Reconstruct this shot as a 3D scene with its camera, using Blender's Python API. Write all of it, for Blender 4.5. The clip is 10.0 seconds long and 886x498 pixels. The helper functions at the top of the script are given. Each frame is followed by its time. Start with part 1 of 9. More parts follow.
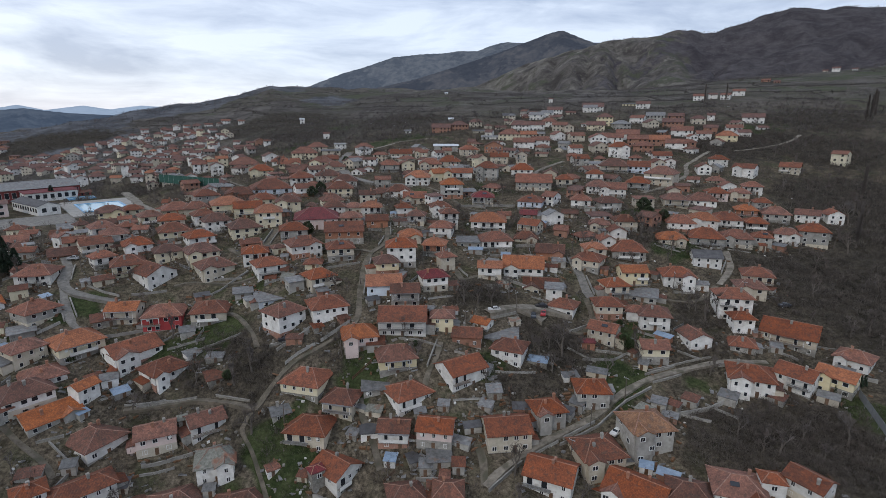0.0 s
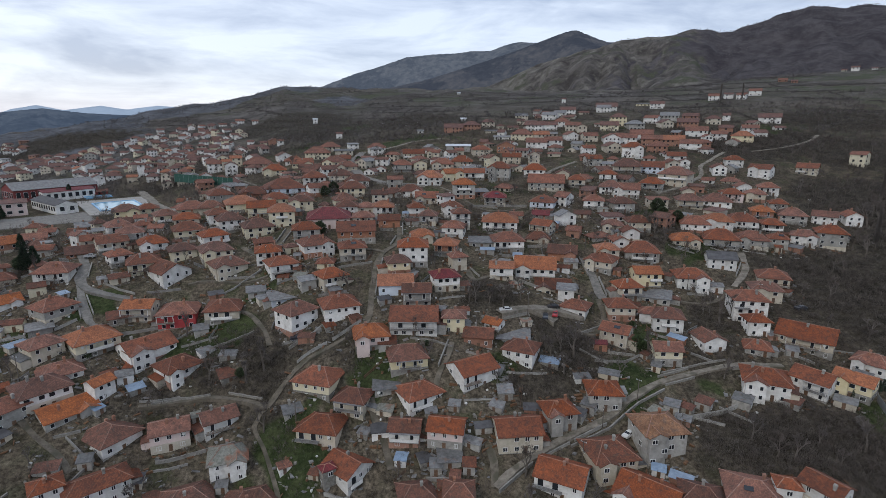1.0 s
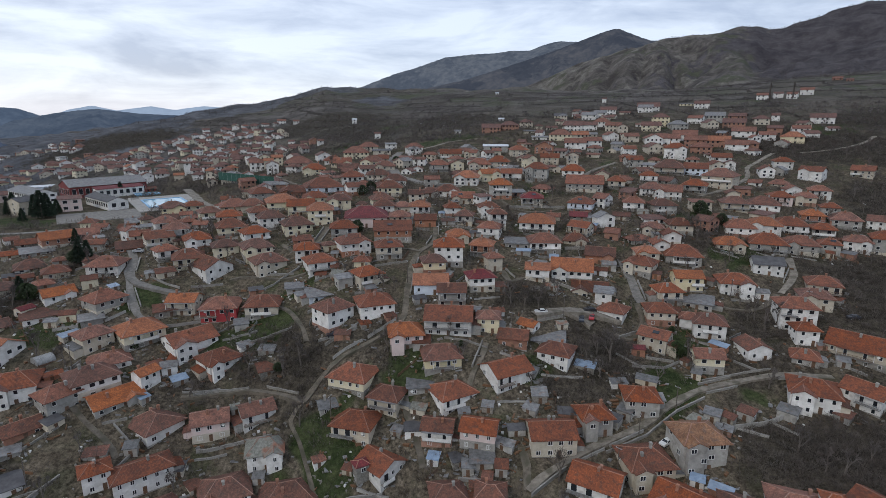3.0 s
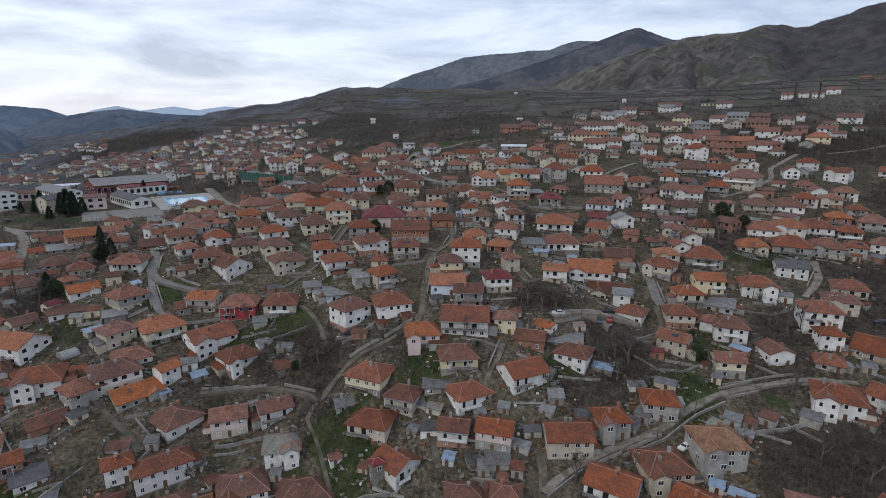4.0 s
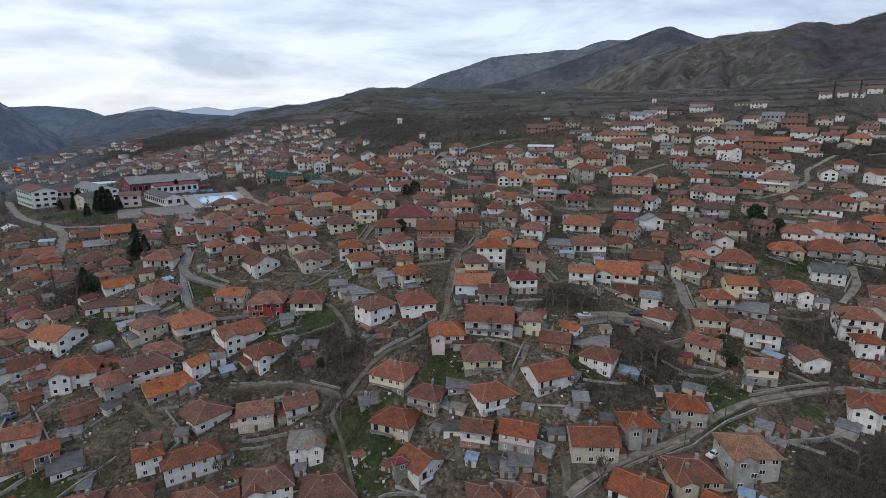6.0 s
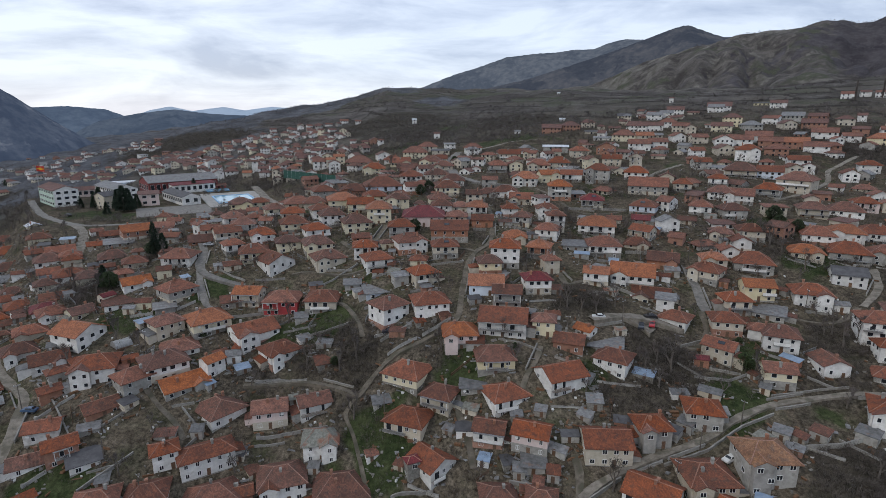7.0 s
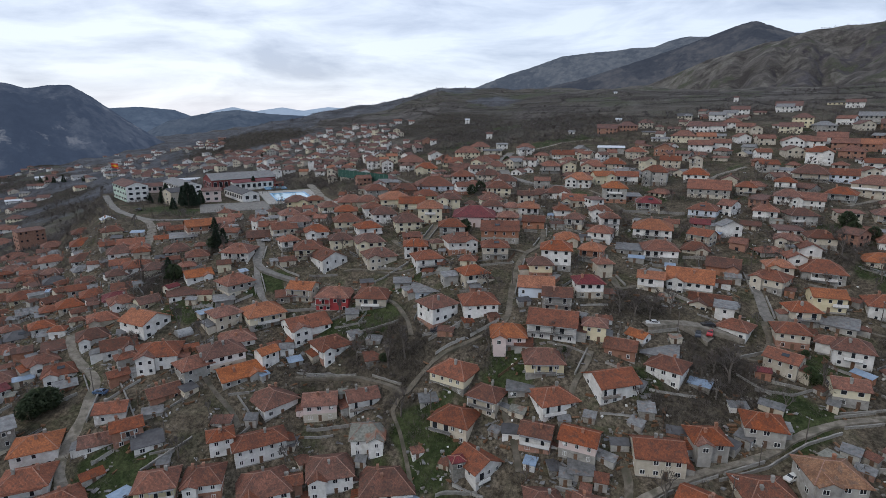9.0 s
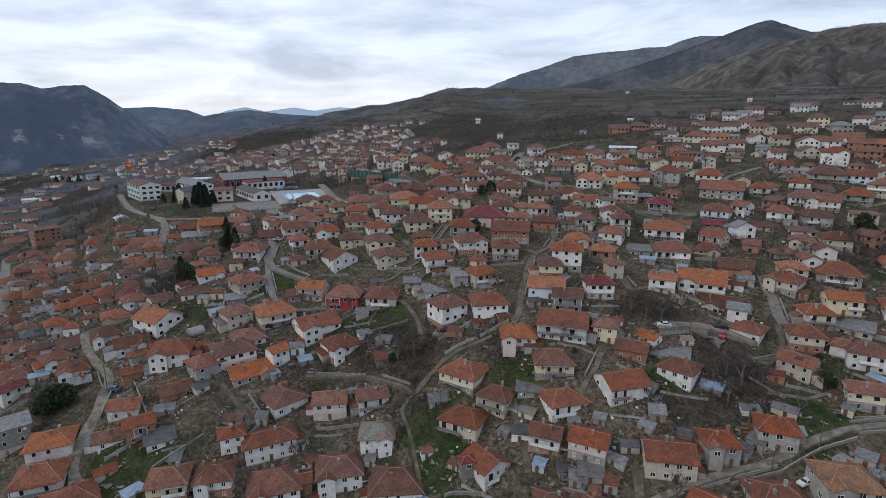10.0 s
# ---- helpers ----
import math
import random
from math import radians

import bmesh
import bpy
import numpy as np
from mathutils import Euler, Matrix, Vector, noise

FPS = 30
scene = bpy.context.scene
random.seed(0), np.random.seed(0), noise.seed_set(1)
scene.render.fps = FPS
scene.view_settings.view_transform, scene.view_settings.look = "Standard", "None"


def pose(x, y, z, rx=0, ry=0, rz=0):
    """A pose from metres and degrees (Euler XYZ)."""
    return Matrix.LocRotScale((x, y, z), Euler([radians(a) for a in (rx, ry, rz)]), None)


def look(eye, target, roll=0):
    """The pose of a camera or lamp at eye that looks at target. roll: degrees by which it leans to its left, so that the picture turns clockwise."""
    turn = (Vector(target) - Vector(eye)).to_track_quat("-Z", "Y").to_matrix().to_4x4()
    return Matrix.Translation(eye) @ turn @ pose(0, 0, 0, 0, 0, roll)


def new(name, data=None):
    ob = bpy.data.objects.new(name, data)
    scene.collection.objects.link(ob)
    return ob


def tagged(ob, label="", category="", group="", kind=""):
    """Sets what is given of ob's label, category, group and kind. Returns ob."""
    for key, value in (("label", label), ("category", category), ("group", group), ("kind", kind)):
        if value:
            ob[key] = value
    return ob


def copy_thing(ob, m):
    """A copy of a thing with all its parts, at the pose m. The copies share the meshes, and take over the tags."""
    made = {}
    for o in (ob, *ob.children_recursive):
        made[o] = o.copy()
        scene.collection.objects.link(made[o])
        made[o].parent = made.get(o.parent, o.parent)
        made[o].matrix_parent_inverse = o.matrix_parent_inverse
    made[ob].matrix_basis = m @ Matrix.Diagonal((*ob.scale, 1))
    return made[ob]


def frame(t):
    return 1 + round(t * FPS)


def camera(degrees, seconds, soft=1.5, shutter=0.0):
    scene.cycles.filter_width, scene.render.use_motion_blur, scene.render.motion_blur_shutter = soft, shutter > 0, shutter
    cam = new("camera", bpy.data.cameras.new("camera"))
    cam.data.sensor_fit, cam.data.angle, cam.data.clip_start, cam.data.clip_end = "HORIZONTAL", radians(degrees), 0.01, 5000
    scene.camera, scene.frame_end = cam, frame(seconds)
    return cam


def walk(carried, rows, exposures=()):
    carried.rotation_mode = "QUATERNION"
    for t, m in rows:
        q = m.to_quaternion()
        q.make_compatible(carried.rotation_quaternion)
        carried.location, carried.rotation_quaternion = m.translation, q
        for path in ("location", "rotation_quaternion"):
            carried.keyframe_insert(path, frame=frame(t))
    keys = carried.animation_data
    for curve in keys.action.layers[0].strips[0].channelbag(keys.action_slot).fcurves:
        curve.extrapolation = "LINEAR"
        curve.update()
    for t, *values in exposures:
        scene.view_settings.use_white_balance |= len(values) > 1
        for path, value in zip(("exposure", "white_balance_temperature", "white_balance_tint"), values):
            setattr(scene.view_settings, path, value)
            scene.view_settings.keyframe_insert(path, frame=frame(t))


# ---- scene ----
cam = camera(78.66, 10.0, soft=0.4)
EYE = (0, 0, 150)
# the drone hovers and turns to the left: seconds and heading
PATH = [(0.0, 0.0), (0.5, 0.63), (1.0, 1.28), (1.5, 1.94), (2.0, 2.99), (2.5, 4.21), (2.7, 4.59), (3.8, 6.69), (4.0, 7.03), (4.5, 7.86), (5.0, 8.64), (5.2, 8.94), (6.3, 10.02), (6.5, 10.22), (7.0, 11.28), (7.5, 12.63), (8.0, 14.14), (8.5, 15.52), (9.0, 16.72), (9.5, 17.40), (10.0, 17.82)]
walk(cam, [(t, pose(*EYE, 76.3, 0, heading) @ pose(0, 0, 0, 0, 0, 0.15)) for t, heading in PATH], exposures=[(0, 0.15), (10, 0.15)])

# ---- light ----
world = bpy.data.worlds.new("cloudy_sky")
scene.world = world
world.use_nodes = True
wt = world.node_tree
background = wt.nodes["Background"]
sky = wt.nodes.new("ShaderNodeTexSky")
sky.sky_type, sky.sun_disc, sky.sun_elevation, sky.sun_rotation = "NISHITA", False, radians(38), radians(-40)
gain = wt.nodes.new("ShaderNodeVectorMath")
gain.operation = "SCALE"
gain.inputs["Scale"].default_value = 0.12
wt.links.new(sky.outputs[0], gain.inputs[0])
coord = wt.nodes.new("ShaderNodeTexCoord")
flatten = wt.nodes.new("ShaderNodeMapping")
flatten.inputs["Scale"].default_value = (2.0, 2.0, 9.0)
wt.links.new(coord.outputs["Generated"], flatten.inputs[0])
clouds = wt.nodes.new("ShaderNodeTexNoise")
clouds.inputs["Scale"].default_value, clouds.inputs["Detail"].default_value, clouds.inputs["Roughness"].default_value = 2.0, 9, 0.58
clouds.inputs["Distortion"].default_value = 0.35
wt.links.new(flatten.outputs[0], clouds.inputs[0])
shade = wt.nodes.new("ShaderNodeValToRGB")
shade.color_ramp.elements[0].position, shade.color_ramp.elements[0].color = 0.29, (0.37, 0.45, 0.63, 1)
shade.color_ramp.elements[1].position, shade.color_ramp.elements[1].color = 0.57, (0.735, 0.825, 0.985, 1)
wt.links.new(clouds.outputs[0], shade.inputs[0])
cover = wt.nodes.new("ShaderNodeMix")
cover.data_type = "RGBA"
cover.inputs["Factor"].default_value = 0.85
wt.links.new(gain.outputs[0], cover.inputs["A"])
wt.links.new(shade.outputs[0], cover.inputs["B"])
wt.links.new(cover.outputs["Result"], background.inputs[0])
background.inputs[1].default_value = 1.0

sun = new("sun", bpy.data.lights.new("sun", "SUN"))
sun.data.energy, sun.data.angle, sun.data.color = 0.85, radians(25), (1, 0.93, 0.82)
sun.matrix_world = look((-300, -240, 400), (0, 150, 60))
# ---- materials ----
def surface(name, low, high, scale=0.5, detail=6.0, rough=0.9, bump=0.3, bump_scale=6.0, vary=0.0, metallic=0.0, stain=None, space="Object", bump_depth=0.05):
    """A weathered matt surface: two colours mixed by broad noise, a finer mottling, relief, and a shift from object to object."""
    m = bpy.data.materials.new(name)
    m.use_nodes = True
    nodes, links = m.node_tree.nodes, m.node_tree.links
    shader = nodes["Principled BSDF"]
    shader.inputs["Roughness"].default_value, shader.inputs["Metallic"].default_value = rough, metallic
    tc = nodes.new("ShaderNodeTexCoord")
    info = nodes.new("ShaderNodeObjectInfo")
    move = nodes.new("ShaderNodeVectorMath")
    move.operation = "MULTIPLY_ADD"
    move.inputs[1].default_value = (1, 1, 1)
    spread = nodes.new("ShaderNodeVectorMath")
    spread.operation = "SCALE"
    spread.inputs[0].default_value = (57, 31, 83)
    links.new(info.outputs["Random"], spread.inputs["Scale"])
    links.new(tc.outputs[space], move.inputs[0])
    links.new(spread.outputs[0], move.inputs[2])
    broad = nodes.new("ShaderNodeTexNoise")
    broad.inputs["Scale"].default_value, broad.inputs["Detail"].default_value, broad.inputs["Roughness"].default_value = scale, detail, 0.65
    links.new(move.outputs[0], broad.inputs["Vector"])
    ramp = nodes.new("ShaderNodeValToRGB")
    ramp.color_ramp.elements[0].position, ramp.color_ramp.elements[0].color = 0.36, (*low, 1)
    ramp.color_ramp.elements[1].position, ramp.color_ramp.elements[1].color = 0.66, (*high, 1)
    links.new(broad.outputs[0], ramp.inputs[0])
    colour = ramp.outputs[0]
    if stain:
        spots = nodes.new("ShaderNodeTexNoise")
        spots.inputs["Scale"].default_value, spots.inputs["Detail"].default_value = stain[1], 5
        links.new(move.outputs[0], spots.inputs["Vector"])
        edge = nodes.new("ShaderNodeMapRange")
        edge.inputs[1].default_value, edge.inputs[2].default_value, edge.inputs[4].default_value = stain[2], stain[2] + 0.12, stain[3]
        links.new(spots.outputs[0], edge.inputs[0])
        mix = nodes.new("ShaderNodeMix")
        mix.data_type = "RGBA"
        mix.inputs["B"].default_value = (*stain[0], 1)
        links.new(edge.outputs[0], mix.inputs["Factor"])
        links.new(colour, mix.inputs["A"])
        colour = mix.outputs["Result"]
    if vary:
        hsv = nodes.new("ShaderNodeHueSaturation")
        value = nodes.new("ShaderNodeMapRange")
        value.inputs[3].default_value, value.inputs[4].default_value = 1 - vary, 1 + vary
        links.new(info.outputs["Random"], value.inputs[0])
        links.new(value.outputs[0], hsv.inputs["Value"])
        sat = nodes.new("ShaderNodeMath")
        sat.operation = "PINGPONG"
        sat.inputs[1].default_value = 0.09
        links.new(info.outputs["Random"], sat.inputs[0])
        more = nodes.new("ShaderNodeMapRange")
        more.inputs[1].default_value, more.inputs[2].default_value = 0, 0.09
        more.inputs[3].default_value, more.inputs[4].default_value = 1 - vary * 0.8, 1 + vary * 0.5
        links.new(sat.outputs[0], more.inputs[0])
        links.new(more.outputs[0], hsv.inputs["Saturation"])
        links.new(colour, hsv.inputs["Color"])
        colour = hsv.outputs[0]
    links.new(colour, shader.inputs["Base Color"])
    if bump:
        fine = nodes.new("ShaderNodeTexNoise")
        fine.inputs["Scale"].default_value, fine.inputs["Detail"].default_value = bump_scale, 4
        links.new(move.outputs[0], fine.inputs["Vector"])
        relief = nodes.new("ShaderNodeBump")
        relief.inputs["Strength"].default_value, relief.inputs["Distance"].default_value = bump, bump_depth
        links.new(fine.outputs[0], relief.inputs["Height"])
        links.new(relief.outputs[0], shader.inputs["Normal"])
    return m


def tiled(name, low, high, dirt, vary=0.16):
    """Clay roof tiles: courses and pans in relief along the slope, patchy ageing and lichen."""
    m = surface(name, low, high, scale=0.35, rough=0.85, bump=0, vary=vary, stain=(dirt, 0.9, 0.53, 0.65))
    nodes, links = m.node_tree.nodes, m.node_tree.links
    shader = nodes["Principled BSDF"]
    uv = nodes.new("ShaderNodeUVMap")
    brick = nodes.new("ShaderNodeTexBrick")
    brick.offset = 0.0
    brick.inputs["Scale"].default_value = 1.0
    brick.inputs["Brick Width"].default_value, brick.inputs["Row Height"].default_value = 0.26, 0.36
    brick.inputs["Mortar Size"].default_value, brick.inputs["Mortar Smooth"].default_value = 0.035, 1.0
    brick.inputs["Color1"].default_value, brick.inputs["Color2"].default_value, brick.inputs["Mortar"].default_value = (0.52, 0.52, 0.52, 1), (1.25, 1.2, 1.12, 1), (0.5, 0.47, 0.45, 1)
    links.new(uv.outputs[0], brick.inputs["Vector"])
    tint = nodes.new("ShaderNodeMix")
    tint.data_type, tint.blend_type = "RGBA", "MULTIPLY"
    tint.inputs["Factor"].default_value = 0.75
    source = shader.inputs["Base Color"].links[0].from_socket
    links.new(source, tint.inputs["A"])
    links.new(brick.outputs["Color"], tint.inputs["B"])
    links.new(tint.outputs["Result"], shader.inputs["Base Color"])
    wave = nodes.new("ShaderNodeTexWave")
    wave.inputs["Scale"].default_value = 1.2
    links.new(uv.outputs[0], wave.inputs["Vector"])
    relief = nodes.new("ShaderNodeBump")
    relief.inputs["Strength"].default_value, relief.inputs["Distance"].default_value = 0.6, 0.06
    links.new(wave.outputs[0], relief.inputs["Height"])
    links.new(relief.outputs[0], shader.inputs["Normal"])
    return m


ROOFS = {
    "red": tiled("terracotta_tiles", (0.142, 0.050, 0.028), (0.255, 0.083, 0.041), (0.095, 0.047, 0.034), 0.26),
    "orange": tiled("new_orange_tiles", (0.25, 0.084, 0.034), (0.37, 0.126, 0.050), (0.18, 0.066, 0.037), 0.14),
    "brown": tiled("old_brown_tiles", (0.100, 0.043, 0.027), (0.185, 0.068, 0.040), (0.070, 0.046, 0.036), 0.24),
    "crimson": tiled("crimson_tiles", (0.13, 0.022, 0.026), (0.19, 0.034, 0.038), (0.10, 0.03, 0.03), 0.08),
    "straw": tiled("tan_weathered_tiles", (0.16, 0.075, 0.038), (0.29, 0.15, 0.08), (0.15, 0.10, 0.075), 0.1),
    # clay tiles greyed and cooled: distance haze put into the colour
    "hazed": tiled("hazed_tiles", (0.112, 0.056, 0.046), (0.190, 0.092, 0.072), (0.105, 0.072, 0.064), 0.0),
    "metal": surface("grey_sheet_metal", (0.088, 0.086, 0.084), (0.20, 0.198, 0.195), scale=0.9, rough=0.55, vary=0.25, stain=((0.20, 0.12, 0.08), 0.7, 0.58, 0.6)),
    "bluesheet": surface("pale_blue_sheet", (0.17, 0.23, 0.31), (0.27, 0.34, 0.43), scale=0.9, rough=0.5, vary=0.15, stain=((0.16, 0.14, 0.12), 0.7, 0.60, 0.5)),
    "pale": surface("pale_sheet_roof", (0.40, 0.42, 0.45), (0.56, 0.58, 0.61), scale=0.5, rough=0.6, vary=0.1),
    "slate": surface("dark_grey_roof", (0.055, 0.052, 0.055), (0.10, 0.098, 0.10), scale=0.6, rough=0.8, vary=0.15),
    "stone": surface("stone_slab_roof", (0.12, 0.12, 0.10), (0.24, 0.235, 0.20), scale=1.6, rough=0.95, bump=0.8, bump_scale=3, stain=((0.24, 0.08, 0.04), 0.25, 0.52, 0.8)),
}
DIRT = (0.26, 0.235, 0.20)
WALLS = {
    "white": surface("white_plaster", (0.52, 0.505, 0.475), (0.735, 0.72, 0.69), scale=0.45, vary=0.14, stain=((0.33, 0.30, 0.26), 0.6, 0.59, 0.5)),
    "cream": surface("cream_plaster", (0.52, 0.47, 0.34), (0.63, 0.57, 0.42), scale=0.4, vary=0.1, stain=(DIRT, 0.5, 0.60, 0.45)),
    "yellow": surface("yellow_plaster", (0.56, 0.485, 0.31), (0.66, 0.58, 0.39), scale=0.4, vary=0.08, stain=(DIRT, 0.5, 0.62, 0.4)),
    "grey": surface("bare_grey_render", (0.25, 0.24, 0.22), (0.38, 0.365, 0.33), scale=0.5, vary=0.14, stain=((0.17, 0.155, 0.135), 0.6, 0.56, 0.6)),
    "beige": surface("beige_plaster", (0.40, 0.355, 0.28), (0.53, 0.475, 0.385), scale=0.45, vary=0.12, stain=(DIRT, 0.6, 0.58, 0.5)),
    "pink": surface("pale_pink_plaster", (0.56, 0.45, 0.42), (0.66, 0.54, 0.50), scale=0.4, vary=0.08, stain=(DIRT, 0.5, 0.62, 0.4)),
    "blue": surface("pale_blue_plaster", (0.48, 0.53, 0.60), (0.58, 0.63, 0.69), scale=0.4, vary=0.1, stain=(DIRT, 0.5, 0.62, 0.4)),
    "oxblood": surface("dark_red_plaster", (0.15, 0.035, 0.034), (0.21, 0.05, 0.046), scale=0.4, stain=(DIRT, 0.5, 0.62, 0.4)),
    "green": surface("pale_green_plaster", (0.36, 0.46, 0.38), (0.46, 0.56, 0.47), scale=0.4, stain=(DIRT, 0.5, 0.60, 0.4)),
    "brick": surface("hollow_brick", (0.24, 0.115, 0.075), (0.34, 0.17, 0.11), scale=1.2, vary=0.15, bump=0.6, bump_scale=4, stain=((0.33, 0.30, 0.27), 0.7, 0.58, 0.5)),
    "stone": surface("rubble_stone", (0.15, 0.14, 0.12), (0.29, 0.27, 0.235), scale=1.8, vary=0.12, bump=0.9, bump_scale=3),
    "crimson": surface("crimson_plaster", (0.32, 0.035, 0.04), (0.40, 0.055, 0.055), scale=0.4, vary=0.05, stain=(DIRT, 0.5, 0.64, 0.3)),
}
PLINTH = surface("cement_plinth", (0.20, 0.19, 0.17), (0.33, 0.31, 0.28), scale=0.6, vary=0.15, stain=((0.12, 0.115, 0.095), 0.8, 0.56, 0.6))
CONCRETE = surface("weathered_concrete", (0.16, 0.152, 0.138), (0.30, 0.285, 0.26), scale=0.5, vary=0.12, stain=((0.15, 0.14, 0.125), 0.8, 0.57, 0.5))
RIDGE = surface("mortared_ridge_tiles", (0.19, 0.09, 0.06), (0.33, 0.19, 0.14), scale=1.5, vary=0.2)
FRAME = surface("white_window_frame", (0.60, 0.60, 0.58), (0.72, 0.72, 0.70), scale=2, rough=0.5, bump=0)
WOOD = surface("brown_wood", (0.085, 0.045, 0.025), (0.16, 0.09, 0.05), scale=3, rough=0.7, vary=0.2)
BARK = surface("grey_brown_bark", (0.075, 0.062, 0.052), (0.14, 0.12, 0.10), scale=3, vary=0.15)
TWIG = surface("bare_twigs", (0.050, 0.041, 0.035), (0.100, 0.084, 0.073), scale=0.5, vary=0.2, bump=0)
FARTWIG = surface("grey_brown_winter_woods", (0.072, 0.062, 0.060), (0.125, 0.110, 0.106), scale=0.02, vary=0, bump=0)
TREETWIG = surface("grey_bare_branches", (0.072, 0.060, 0.053), (0.140, 0.119, 0.107), scale=0.5, vary=0.2, bump=0)
CONIFER = surface("dark_conifer_needles", (0.012, 0.026, 0.014), (0.030, 0.05, 0.026), scale=1.2, vary=0.2, bump=0)
IVY = surface("evergreen_leaves", (0.022, 0.036, 0.014), (0.05, 0.068, 0.026), scale=1.0, vary=0.2, bump=0)
ROAD = surface("dusty_asphalt", (0.105, 0.098, 0.088), (0.225, 0.208, 0.184), scale=0.6, detail=10, vary=0.05, stain=((0.16, 0.14, 0.11), 0.4, 0.58, 0.6))
DIRTROAD = surface("earth_track", (0.120, 0.104, 0.083), (0.270, 0.238, 0.194), scale=0.55, detail=10, vary=0.05, bump=0.8, bump_scale=2.5, bump_depth=0.2, stain=((0.085, 0.078, 0.052), 0.3, 0.54, 0.75))
FOOTPATH = surface("trodden_path", (0.078, 0.065, 0.048), (0.190, 0.160, 0.122), scale=0.7, detail=10, vary=0.05, bump=0.8, bump_scale=2.5, bump_depth=0.2, stain=((0.055, 0.052, 0.032), 0.35, 0.50, 0.8))
FLAG_RED = surface("red_flag_cloth", (0.42, 0.03, 0.02), (0.52, 0.05, 0.03), scale=1, bump=0)
FLAG_YELLOW = surface("yellow_flag_cloth", (0.70, 0.36, 0.02), (0.78, 0.44, 0.04), scale=1, bump=0)
METAL = surface("galvanised_steel", (0.28, 0.29, 0.30), (0.4, 0.41, 0.42), scale=2, rough=0.45, metallic=0.6)

GLASS = bpy.data.materials.new("window_glass")
GLASS.use_nodes = True
glass = GLASS.node_tree.nodes["Principled BSDF"]
glass.inputs["Base Color"].default_value, glass.inputs["Roughness"].default_value = (0.02, 0.023, 0.028, 1), 0.12
# ---- the land ----
# spot heights of the valley side: rows by bearing (right to left), columns by distance
RELIEF = np.array([
    (58, 65, 72, 86, 112, 152, 209, 282, 366),
    (54, 64, 74, 89, 115, 155, 206, 262, 320),
    (52, 62, 77, 98, 121, 157, 200, 202, 190),
    (47, 62, 82, 108, 127, 156, 183, 180, 175),
    (43, 62, 91, 110, 126, 150, 180, 190, 185),
    (40, 55, 90, 110, 118, 133, 156, 180, 203),
    (38, 49, 78, 106, 104, 106, 119, 133, 140),
    (38, 52, 76, 94, 88, 74, 76, 76, 70),
    (42, 52, 64, 73, 65, 44, 32, 30, 26),
    (46, 50, 52, 49, 40, 20, 2, 5, 7),
], float)


def spline(f):
    return (-.5 * f + f * f - .5 * f ** 3, 1 - 2.5 * f * f + 1.5 * f ** 3, .5 * f + 2 * f * f - 1.5 * f ** 3, -.5 * f * f + .5 * f ** 3)


def crest(bearing, points):
    return np.interp(bearing, [p[0] for p in points], [p[1] for p in points])


# crest lines: bearing to the left and rise, both in degrees as seen from the middle of the village
RIDGE_NEAR = [(-60, 2.0), (-.2, 1.9), (4.9, 1.9), (10.1, 2.0), (14.1, 2.2), (16.9, 2.6), (19.2, 1.95), (22.2, 1.0), (27.3, .2), (30.9, -.65), (34.8, -1.25), (37.2, -2.1), (42, -4), (60, -9)]
RIDGE_RIGHT = [(-75, 6), (-60, 8), (-45, 8.2), (-37.2, 8.4), (-36.2, 8.6), (-34.7, 8.7), (-33.2, 8.6), (-32, 8.9), (-30.8, 9.0), (-28.8, 8.4), (-26.3, 7.9), (-24.2, 7.35), (-23.2, 7.6), (-22.3, 7.7), (-20.7, 7.5), (-18.1, 7.3), (-16.4, 7.0), (-14.1, 6.7), (-11.7, 6.1), (-9.2, 5.35), (-7.7, 4.85), (-5.6, 4.05), (-3.5, 3.3), (-.2, 2.3), (3.1, 1.4), (8, -1), (20, -6)]


def lumps(x, y):
    """Smooth random relief between 0 and 1 with a grain of one unit."""
    i, j = np.floor(x), np.floor(y)
    f, g = x - i, y - j
    f, g = f * f * (3 - 2 * f), g * g * (3 - 2 * g)

    def corner(a, b):
        h = np.sin(a * 127.1 + b * 311.7) * 43758.5453
        return h - np.floor(h)

    return (corner(i, j) * (1 - f) + corner(i + 1, j) * f) * (1 - g) + (corner(i, j + 1) * (1 - f) + corner(i + 1, j + 1) * f) * g


def sharp(x, y):
    return np.abs(2 * lumps(x, y) - 1)


def ravine(a, r):
    """Metres across from the ravine's bed, its ribs (0 to 1), and how far a spot belongs to the eroded face."""
    bed = -18.6 + 1.6 * np.clip((r - 1350) / 400, 0, 1) + 1.2 * np.sin(r / 90)
    across = np.radians(a - bed) * r
    run = np.abs(across) * .55 - (r - 1200) * .3
    rib = .5 * sharp(run / 15 + 1.1 * lumps(across / 40, r / 50), across / 120) + .5 * sharp(run / 6 + .8 * lumps(across / 20, r / 30), across / 40 + r / 60)
    inside = np.exp(-(across / 250) ** 2) * np.clip((r - 1180) / 120, 0, 1) * np.clip((1760 - r) / 130, 0, 1)
    return across, rib, inside


